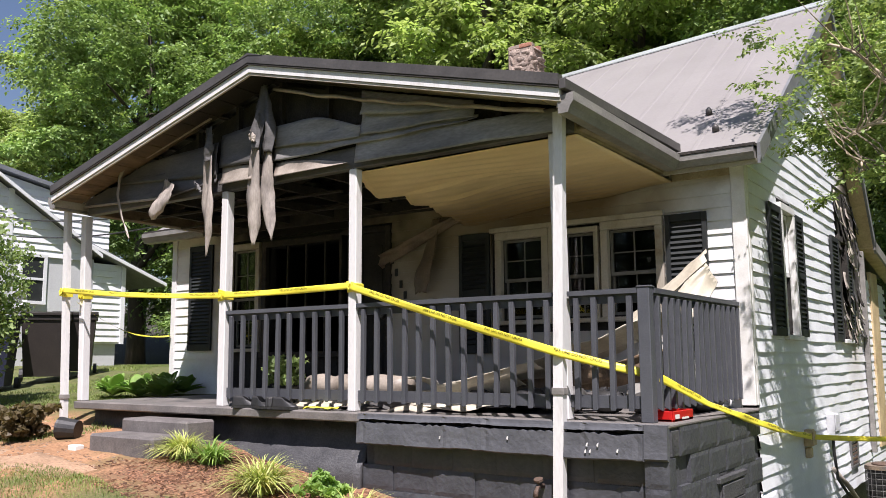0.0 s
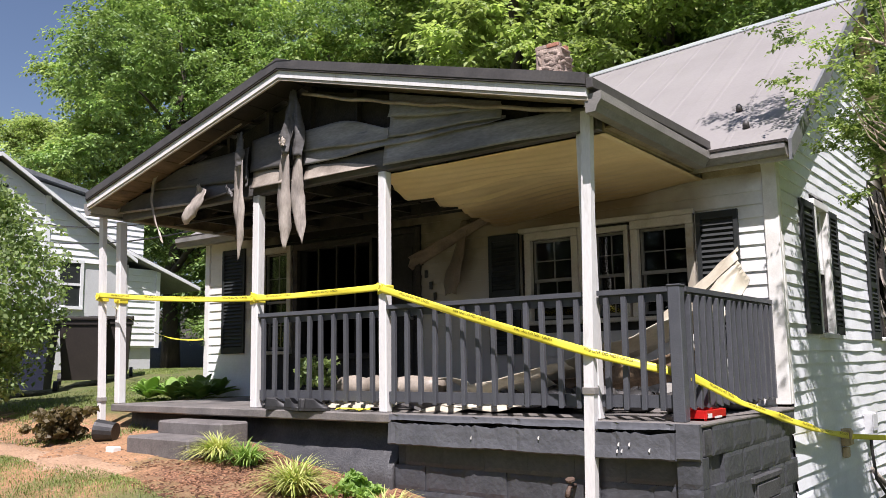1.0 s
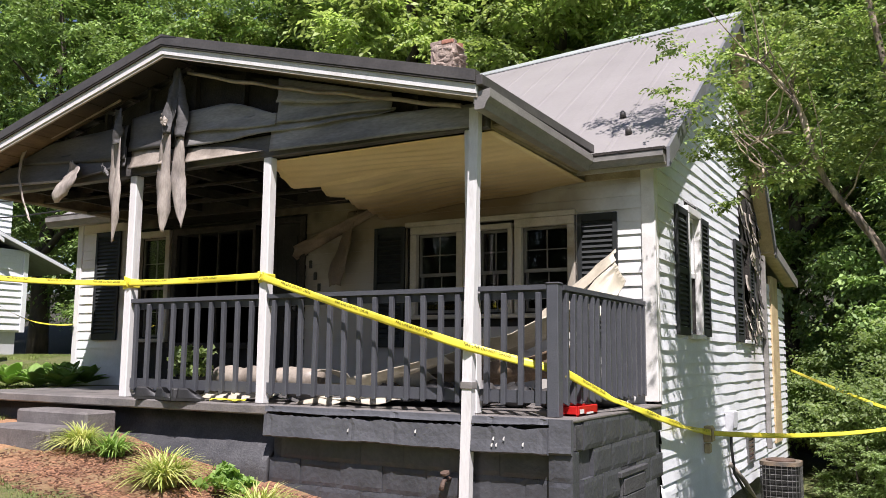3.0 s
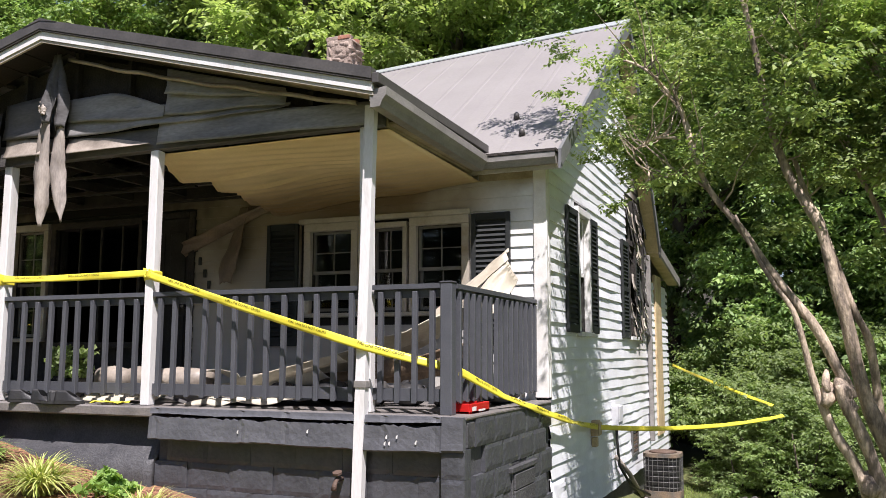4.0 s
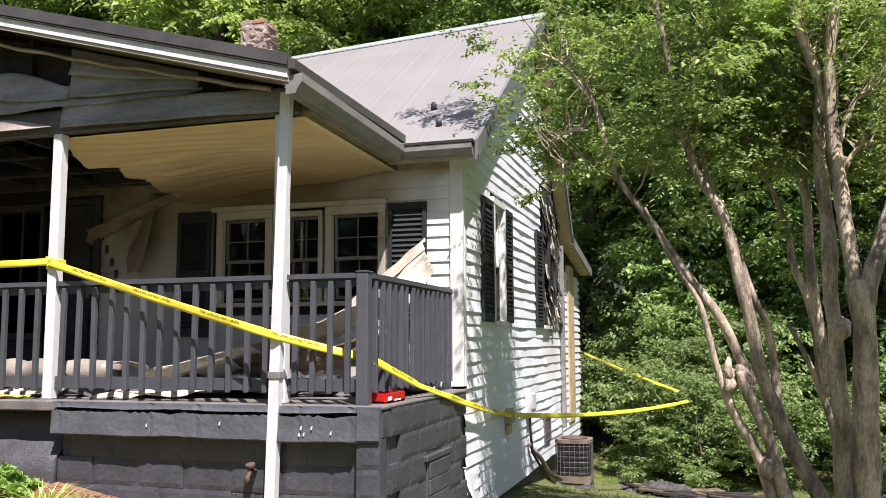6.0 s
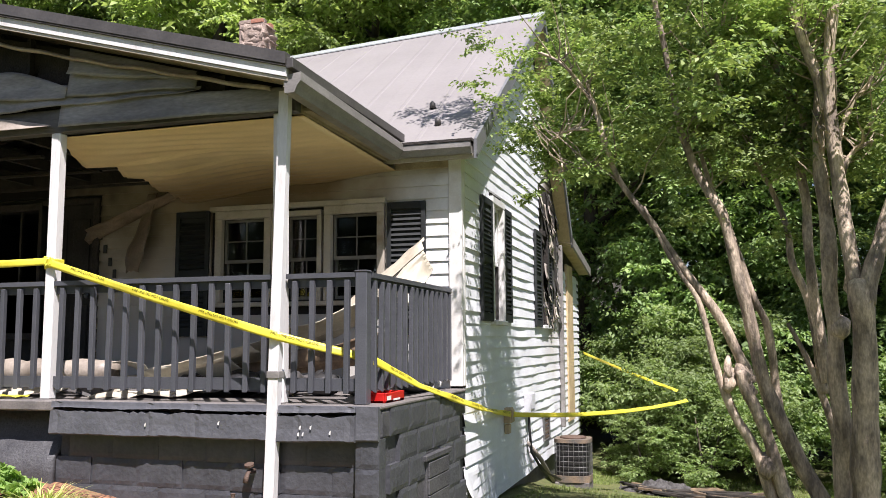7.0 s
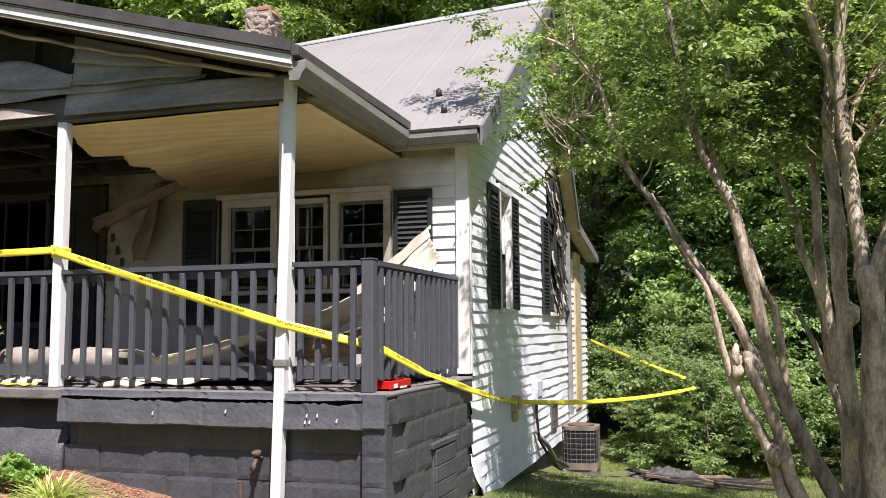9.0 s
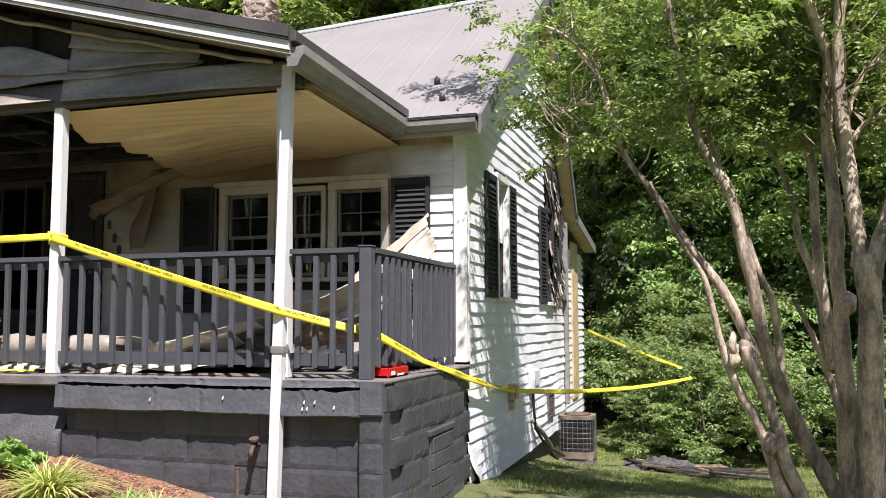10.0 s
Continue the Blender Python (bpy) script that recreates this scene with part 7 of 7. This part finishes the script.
# potted plant
pot = thing("potted_plant", (-4.0, 0.40, 0.0), "yellow-green potted plant behind the railing", "plant")
part("pot", Geo().tube([(-4.0, 0.40, 0.0), (-4.0, 0.40, 0.18), (-4.0, 0.40, 0.20)], [0.10, 0.13, 0.14], 14), black_rubber, pot, smooth=True)
v, f = leaf_cloud(3, 30, 22, lambda r, n: (np.stack([r.normal(size=n) * 0.08, r.normal(size=n) * 0.08, 0.22 + 0.24 * r.rand(n)], 1), 0.06 + 0.04 * r.rand(n)), 0.06)
ob = new("leaves", leaf_mesh("leaves", (v, f), shrub_leaf))
ob.parent = pot
# number bars on the wall
for k, (x, z) in enumerate(((-4.10, 1.60), (-4.04, 1.45), (-3.97, 1.31), (-3.91, 1.18))):
    solid("number_bar", Geo().box(x - 0.022, x + 0.022, D - 0.03, D - 0.018, z - 0.045, z + 0.045, 0.004), number_black, "small black bar fixed to the siding", "number bar", "number bars")
# strip of vinyl peeled off the wall, and the soffit torn down along the wall head
drip("brown strip of vinyl peeling off the porch wall", [(-3.42, 2.02), (-3.46, 1.85), (-3.50, 1.65), (-3.58, 1.40), (-3.60, 1.18)], [0.10, 0.12, 0.18, 0.23, 0.14], peeled_vinyl, D - 0.09, 0.0, 2.5)
wreck_sheet(((-4.25, D - 0.10, 1.66), (-3.0, D - 0.18, 2.06), (-3.0, D - 0.06, 2.0), (-4.25, D - 0.04, 1.50)), 5, 16, 0.09, peeled_vinyl, "torn sooty ceiling edge drooping along the wall", 8, 0.0)

# ---- foundation fittings ----
tap = thing("garden_tap", (-0.97, 0.0, -0.48), "rusty garden tap on the block wall", "tap")
part("tap_body", Geo().tube([(-0.97, 0.06, -0.47), (-0.97, -0.06, -0.47), (-0.97, -0.09, -0.50), (-0.97, -0.10, -0.54)], [0.016, 0.018, 0.018, 0.02], 8), rust, tap, smooth=True)
part("tap_wheel", Geo().tube([(-0.97, -0.05, -0.43), (-0.97, -0.055, -0.415)], [0.035, 0.035], 10), rust, tap)
part("tap_stem", Geo().tube([(-0.97, -0.05, -0.47), (-0.97, -0.053, -0.42)], [0.01, 0.01], 6), rust, tap)
stand = solid("standpipe", Geo().tube([(-1.02, -0.18, -1.15), (-1.02, -0.18, -0.62), (-1.02, -0.18, -0.60)], [0.013, 0.013, 0.018], 8), rust, "thin rusty pipe standing in the bed", "pipe")

# ---- fittings on the gable wall ----
box_ = thing("outlet_box", (W, 4.0, -0.5), "yellowed outlet box with tape tied round it", "outlet")
part("box", Geo().box(W + 0.01, W + 0.09, 3.92, 4.08, -0.48, -0.31, 0.008), tan_board, box_)
part("cover", Geo().box(W + 0.092, W + 0.105, 3.93, 4.07, -0.47, -0.33, 0.005), tan_board, box_)
part("plug", Geo().box(W + 0.01, W + 0.07, 3.95, 4.05, -0.60, -0.495, 0.01), tan_board, box_)
cut = thing("electric_disconnect", (W, 5.18, -0.5), "grey electrical cut-off box with a conduit below", "electric box")
part("case", Geo().box(W + 0.01, W + 0.10, 5.05, 5.31, -0.47, -0.21, 0.006), far_stucco, cut)
part("lid", Geo().box(W + 0.102, W + 0.112, 5.06, 5.30, -0.41, -0.22, 0.004), far_stucco, cut)
part("conduit", Geo().tube([(W + 0.05, 5.18, -0.46), (W + 0.05, 5.18, -0.62), (W + 0.06, 5.25, -0.95), (W + 0.10, 5.75, -1.25), (0.2, 6.3, -1.45)], [0.018, 0.018, 0.018, 0.018, 0.018], 8), black_rubber, cut, smooth=True)
part("line_set", Geo().tube([(W + 0.03, 5.2, -0.84), (W + 0.12, 5.55, -1.08), (0.12, 6.2, -1.45)], [0.025, 0.03, 0.025], 8), pale_vinyl, cut, smooth=True)
vent = thing("crawl_vent", (W, 6.55, -0.95), "dark crawl-space vent in the siding", "vent")
part("vent_frame", Geo().box(W + 0.01, W + 0.04, 6.33, 6.38, -0.93, -0.65, 0.004).box(W + 0.01, W + 0.04, 6.75, 6.80, -0.93, -0.65, 0.004).box(W + 0.01, W + 0.041, 6.33, 6.80, -0.65, -0.61, 0.004).box(W + 0.01, W + 0.041, 6.33, 6.80, -0.96, -0.93, 0.004), steel_grey, vent)
for k in range(5):
    part("vent_slat", Geo().box(W + 0.012, W + 0.03, 6.385, 6.745, -0.92 + 0.054 * k, -0.89 + 0.054 * k), rust, vent)
pipe = thing("downpipe", (W + 0.05, 7.95, -1.0), "white downpipe at the joint of the rear addition", "downspout", "downspouts")
part("pipe", Geo().box(W + 0.02, W + 0.09, 7.86, 7.94, -0.9, 1.95, 0.01), gutter_paint, pipe)
# burnt siding curling round the gutted window
random.seed(9)
burn = thing("burnt_siding", (W, 7.0, 1.9), "charred siding shreds curling round the burnt window", "siding")
for k in range(46):
    y = random.uniform(6.35, 7.75)
    z = random.uniform(1.85, 2.72) if k < 26 else random.uniform(0.95, 1.6)
    ln, wd = random.uniform(0.15, 0.38), random.uniform(0.07, 0.2)
    rows = [[(W + 0.03 + 0.05 * (i / 6) ** 2 * random.uniform(0.7, 1.2), y + wd * (s - 0.5) + 0.08 * i / 6 * math.sin(k), z - ln * i / 6) for s in (0, 0.5, 1)] for i in range(7)]
    part("shred", Geo().sheet(rows, 0.005, (1, 0, 0)), (char, pale_vinyl, fallen_vinyl, melted_vinyl, burnt_vinyl)[k % 5], burn, smooth=True)
part("char_patch", Geo().sheet([[(W + 0.026 + 0.01 * noise.noise(Vector((i, j, 3))), 6.36 + 0.17 * i - 0.02 * j, 1.98 + 0.13 * j) for i in range(6)] for j in range(6)], 0.01, (1, 0, 0)), char, burn)
rows = []
for j in range(12):
    ragged = 0.16 * noise.noise(Vector((j * 0.7, 3, 1)))
    rows.append([(W + 0.027 + 0.012 * noise.noise(Vector((i * 0.9, j * 0.8, 9))), 7.14 + (0.58 + ragged) * i / 6, 0.98 + 0.13 * j) for i in range(7)])
part("char_patch", Geo().sheet(rows, 0.008, (1, 0, 0)), char, burn, "blackened siding with a ragged edge")
part("curtain", Geo().sheet([[(W - 0.035 + 0.02 * math.sin(i * 1.7), 6.40 + 0.05 * i + 0.02 * math.sin(j), 1.6 - 0.15 * j) for i in range(5)] for j in range(7)], 0.004, (1, 0, 0)), pale_vinyl, burn, "scorched pale curtain in the opening", smooth=True)
part("curtain", Geo().sheet([[(W - 0.12 + 0.015 * math.sin(i * 1.9), 3.44 + 0.06 * i, 1.88 - 0.17 * j) for i in range(8)] for j in range(8)], 0.004, (1, 0, 0)), post_paint, burn, "white curtain behind the window", smooth=True)

# ---- condenser unit ----
AX, AY = 0.31, 6.82
AZ = -1.55


def rounded(r, corner, z, n_=6):
    """A square of half-width r with rounded corners."""
    pts = []
    for k, (sx, sy) in enumerate(((1, 1), (-1, 1), (-1, -1), (1, -1))):
        for i in range(n_ + 1):
            a = math.pi / 2 * (k + i / n_)
            pts.append((AX + sx * (r - corner) + corner * math.cos(a), AY + sy * (r - corner) + corner * math.sin(a), z))
    return pts


ac = thing("air_conditioner", (AX, AY, AZ), "scorched rounded air-conditioning condenser in a wire guard", "air conditioner")
part("pad", Geo().box(AX - 0.24, AX + 0.24, AY - 0.24, AY + 0.24, AZ - 0.2, AZ + 0.02, 0.01), concrete_step, ac)
part("coil", Geo().prism(rounded(0.225, 0.12, AZ + 0.06), (0, 0, 0.50)), ac_dark, ac)
part("base", Geo().prism(rounded(0.255, 0.14, AZ + 0.02), (0, 0, 0.09)), ac_metal, ac, "rusty steel base")
top = part("top", Geo().prism(rounded(0.255, 0.14, AZ + 0.56), (0, 0, 0.05)), ac_metal, ac, "rust-stained steel top")
part("fan_grille", Geo().tube([(AX, AY, AZ + 0.61), (AX, AY, AZ + 0.632), (AX, AY, AZ + 0.645)], [0.19, 0.18, 0.07], 20), rust, top, smooth=True)
wv = Geo().tube([(0, 0, 0.10), (0, 0, 0.57)], [0.004, 0.004], 5).mesh("guard_wire", steel_grey)
ring = rounded(0.25, 0.14, 0.0, 4)
for i, q in enumerate(ring):
    piece("guard_wire", wv, ac, (q[0], q[1], AZ))
for q0, q1 in zip(ring, ring[1:] + ring[:1]):
    gap = (Vector(q1) - Vector(q0)).length
    for k in range(1, 3):
        if gap > 0.15:
            q = Vector(q0).lerp(Vector(q1), k / 3)
            piece("guard_wire", wv, ac, (q.x, q.y, AZ))
for k in range(6):
    loop = [Vector(q) + Vector((0, 0, AZ + 0.16 + 0.072 * k)) for q in ring + ring[:1]]
    part("guard_hoop", Geo().tube(loop, [0.004] * len(loop), 5), steel_grey, ac)

# ---- burnt rubbish in the yard ----
random.seed(23)
for k in range(40):
    u = random.random()
    x, y = 0.80 + 1.4 * u + random.uniform(-0.2, 0.3), 7.7 - 1.7 * u + random.uniform(-0.4, 0.4)
    a, ln = random.uniform(-0.7, 0.4), random.uniform(0.3, 1.0)
    z0 = ground_z(x, y) + 0.03 + random.uniform(0, 0.08)
    solid("charred_board", Geo().beam((x, y, z0), (x + ln * math.cos(a), y + ln * math.sin(a), ground_z(x + ln, y) + 0.03 + random.uniform(0, 0.06)), random.uniform(0.05, 0.12), 0.025), char if k % 3 else smoked_wood, "charred board thrown out on the grass", "debris", "charred boards")
heap = []
for j in range(30):
    heap.append([(0.85 + 1.3 * (j / 29), 6.75 + 1.2 * i / 33, ground_z(0.85 + 1.3 * j / 29, 7.3) - 0.06 + 0.22 * math.sin(math.pi * i / 33) * math.sin(math.pi * j / 29) + 0.07 * noise.noise(Vector((i * 0.35, j * 0.35, 1))) + 0.06 * noise.noise(Vector((i * 1.1, j * 1.1, 5)))) for i in range(34)])
solid("ash_mound", Geo().sheet(heap, 0.05), material("grey ash and cinders", (0.10, 0.095, 0.09), (0.03, 0.028, 0.026), 0.9, 14, 70, 1.0, dust=0.4), "low heap of grey ash and cinders by the condenser", "ash heap")


# ---- bed plants ----
def blade_clump(seed, n, ln, wide, mat_):
    r = np.random.RandomState(seed)
    v, f = [], []
    for k in range(n):
        a = r.rand() * 2 * math.pi
        L = ln * (0.6 + 0.5 * r.rand())
        lean = 0.60 + 1.05 * r.rand()
        ca, sa = math.cos(a), math.sin(a)
        base = (r.normal() * 0.035, r.normal() * 0.035)
        w0 = wide * (0.7 + 0.6 * r.rand())
        b0 = len(v)
        for s in range(6):
            t = s / 5
            out = L * lean * (t ** 1.3) * 0.75
            up = L * (t * 1.05 - 0.62 * lean * t * t)
            w_ = w0 * (1 - t) ** 0.6 + 0.0006
            v += [(base[0] + ca * out - sa * w_, base[1] + sa * out + ca * w_, up), (base[0] + ca * out + sa * w_, base[1] + sa * out - ca * w_, up)]
        f += [(b0 + 2 * s, b0 + 2 * s + 1, b0 + 2 * s + 3, b0 + 2 * s + 2) for s in range(5)]
    return leaf_mesh("blades", (np.array(v), np.array(f)), mat_)


clumps = [blade_clump(40 + k, 420, 0.42, 0.0075, blade_leaf) for k in range(2)]
green_clump = blade_clump(47, 190, 0.36, 0.010, hosta_leaf)


def lily_turf(x, y, s, k):
    t = thing("lilyturf", (x, y, ground_z(x, y)), "yellow-striped clump of grassy lilyturf in the mulch", "plant", "lilyturf clumps")
    t.scale = (s, s, s)
    t.rotation_euler = (0, 0, k * 1.3)
    ob = new("foliage", clumps[k % 2])
    ob.parent = t


for k, (x, y, s) in enumerate(((-4.38, -0.50, 0.90), (-3.14, -0.70, 1.08), (-2.05, -0.80, 1.08), (-1.25, -0.80, 0.85))):
    lily_turf(x, y, s, k)
fern = [leaf_mesh("leaves", leaf_cloud(60 + k, 22, 20, lambda r, n: (np.stack([r.normal(size=n) * 0.10, r.normal(size=n) * 0.08, 0.05 + 0.24 * r.rand(n)], 1), 0.05 + 0.05 * r.rand(n)), 0.075), hosta_leaf) for k in range(1)]
for k, (x, y, s) in enumerate(((-4.03, -0.45, 0.95), (-2.54, -0.60, 0.85), (-1.50, -0.70, 0.85))):
    t = thing("leafy_plant", (x, y, ground_z(x, y)), "fresh green leafy plant between the grassy clumps", "plant", "leafy bed plants")
    t.scale = (s, s, s)
    ob = new("leaves", fern[0] if k == 1 else green_clump)
    ob.parent = t


def broad_plant(x, y, s, seed):
    """A low plant of broad ribbed leaves."""
    z0 = ground_z(x, y)
    r = random.Random(seed)
    t = thing("broad_leaf_plant", (x, y, z0), "low plant with broad green leaves beside the house", "plant", "broad-leaved plants")
    for k in range(34):
        a, el, L = r.uniform(0, 6.28), r.uniform(0.3, 1.3), s * r.uniform(0.16, 0.34)
        g = Geo()
        rows = []
        for i in range(6):
            u = i / 5
            d = L * u
            w_ = 0.27 * L * math.sin(math.pi * min(u * 0.92 + 0.06, 1)) ** 0.8
            h = d * math.sin(el) - 0.4 * d * d
            c = Vector((x + math.cos(a) * d * math.cos(el), y + math.sin(a) * d * math.cos(el), z0 + 0.06 + h))
            sd = Vector((-math.sin(a), math.cos(a), 0))
            rows.append([c + sd * w_ * q + Vector((0, 0, 0.25 * w_ * abs(q))) for q in (-1, -0.5, 0, 0.5, 1)])
        g.sheet(rows, 0.002)
        part("leaf", g, hosta_leaf, t, smooth=True)


for k, (x, y) in enumerate(((-8.6, 1.75), (-8.3, 1.6), (-8.0, 1.75), (-7.7, 1.6), (-7.4, 1.7), (-7.15, 1.6), (-7.2, 1.95), (-7.6, 1.95), (-8.1, 2.0))):
    broad_plant(x - 0.35, y, 1.2 if k % 2 else 1.0, 70 + k)

# overturned nursery pot with a dried plant
z0 = ground_z(-6.38, -0.55)
dry = thing("overturned_pot", (-6.38, -0.55, z0), "black nursery pot tipped over, its plant dried up", "plant pot")
part("pot", Geo().tube([(-6.19, -0.42, z0 + 0.10), (-6.35, -0.51, z0 + 0.115), (-6.37, -0.52, z0 + 0.115), (-6.28, -0.47, z0 + 0.11)], [0.095, 0.115, 0.12, 0.09], 16), black_rubber, dry)
v, f = leaf_cloud(13, 60, 40, lambda r, n: (np.stack([-0.22 - 0.55 * r.rand(n), -0.10 + r.normal(size=n) * 0.12 - 0.05, 0.06 + 0.26 * r.rand(n)], 1), 0.05 + 0.07 * r.rand(n)), 0.07)
ob = new("dry_leaves", leaf_mesh("dry_leaves", (v, f), leafy("dried leaves", (0.13, 0.10, 0.045), (0.22, 0.17, 0.08))))
ob.parent = dry
solid("broken_slab", Geo().box(-5.75, -5.62, -0.80, -0.70, ground_z(-5.7, -0.75) - 0.02, ground_z(-5.7, -0.75) + 0.04, 0.01), white_trim, "small pale broken piece of slab by the steps", "rubble")


def litter(name, seed, n, area, size, mat, label, category):
    """Loose flat chips or small stones strewn on the ground, each with its own tilt."""
    r = random.Random(seed)
    g = Geo()
    x0, x1, y0, y1 = area
    for _ in range(n):
        x, y = r.uniform(x0, x1), r.uniform(y0, y1)
        if noise.noise(Vector((x * 1.4, y * 1.4, seed))) < r.uniform(-0.5, 0.35):
            continue
        a, ln, wd, th = r.uniform(0, 6.28), size * r.uniform(0.5, 1.5), size * r.uniform(0.2, 0.5), size * r.uniform(0.1, 0.28)
        c = Vector((x, y, ground_z(x, y) + th * 0.3))
        u = Vector((math.cos(a), math.sin(a), r.uniform(-0.25, 0.25))) * ln / 2
        w_ = Vector((-math.sin(a), math.cos(a), r.uniform(-0.3, 0.3))) * wd / 2
        g.prism([c - u - w_ * 0.7, c + u * 0.8 - w_, c + u + w_ * 0.5, c - u * 0.7 + w_], (0, 0, th))
    ob = new(name, g.mesh(name, mat))
    tagged(ob, label, category, kind="stuff")


litter("bark_mulch", 3, 7500, (-4.9, -0.1, -1.5, -0.06), 0.032, leafy("bark mulch chips", (0.085, 0.040, 0.024), (0.34, 0.18, 0.10), through_light=0.0, rough=0.85), "loose brown bark mulch in the bed", "mulch")
litter("gravel", 4, 1500, (-9.5, -4.7, -1.9, 0.1), 0.03, leafy("pale clay crumbs", (0.30, 0.19, 0.12), (0.50, 0.38, 0.28), through_light=0.0, rough=0.9), "crumbs of stone and clay by the steps", "gravel")


# ---- lawn ----
def lawn(name, seed, n, area, ln, keep, label):
    r = np.random.RandomState(seed)
    v, f = [], []
    x0, x1, y0, y1 = area
    while len(f) < n * 2:
        x, y = r.uniform(x0, x1), r.uniform(y0, y1)
        if noise.noise(Vector((x * 0.8, y * 0.8, seed))) < r.uniform(-0.45, 0.5) or not keep(x, y):
            continue
        z = ground_z(x, y) - 0.005
        a, L = r.rand() * 6.28, ln * (0.5 + 0.9 * r.rand())
        b0 = len(v)
        w_ = ln * 0.075
        dx, dy = math.cos(a), math.sin(a)
        lean = 0.3 + 0.6 * r.rand()
        v += [(x - dy * w_, y + dx * w_, z), (x + dy * w_, y - dx * w_, z), (x + dx * L * 0.25 * lean - dy * w_ * 0.7, y + dy * L * 0.25 * lean + dx * w_ * 0.7, z + L * 0.55), (x + dx * L * 0.25 * lean + dy * w_ * 0.7, y + dy * L * 0.25 * lean - dx * w_ * 0.7, z + L * 0.55), (x + dx * L * lean - dy * w_ * 0.1, y + dy * L * lean + dx * w_ * 0.1, z + L * 0.85), (x + dx * L * lean + dy * w_ * 0.1, y + dy * L * lean - dx * w_ * 0.1, z + L * 0.85)]
        f += [(b0, b0 + 1, b0 + 3, b0 + 2), (b0 + 2, b0 + 3, b0 + 5, b0 + 4)]
    ob = new(name, leaf_mesh(name, (np.array(v), np.array(f)), lawn_leaf))
    tagged(ob, label, "grass", kind="stuff")


lawn("grass", 1, 42000, (-0.02, 4.6, 2.3, 9.5), 0.042, lambda x, y: x > 0.08 and not (0.7 < x < 2.3 and 6.3 < y < 8.3 and noise.noise(Vector((x * 2, y * 2, 0))) < 0.3), "patchy sunlit lawn beside the house")
lawn("grass", 2, 36000, (-15.0, -8.4, 0.5, 8.5), 0.045, lambda x, y: not (-13.9 < x < -11.9 and 0.9 < y < 4.5), "mown green lawn between the houses")
lawn("grass", 3, 52000, (-8.0, -2.4, -3.4, -0.95), 0.034, lambda x, y: y < -1.35 - 0.35 * noise.noise(Vector((x * 0.9, 0, 0))) and x < -3.0 + 0.9 * noise.noise(Vector((x, y * 1.3, 3))), "short turf at the edge of the bed")
lawn("grass", 4, 4000, (-10.5, -6.3, -1.0, 0.8), 0.045, lambda x, y: noise.noise(Vector((x * 1.2, y * 1.2, 7))) > 0.0, "scattered tufts on the bare clay")
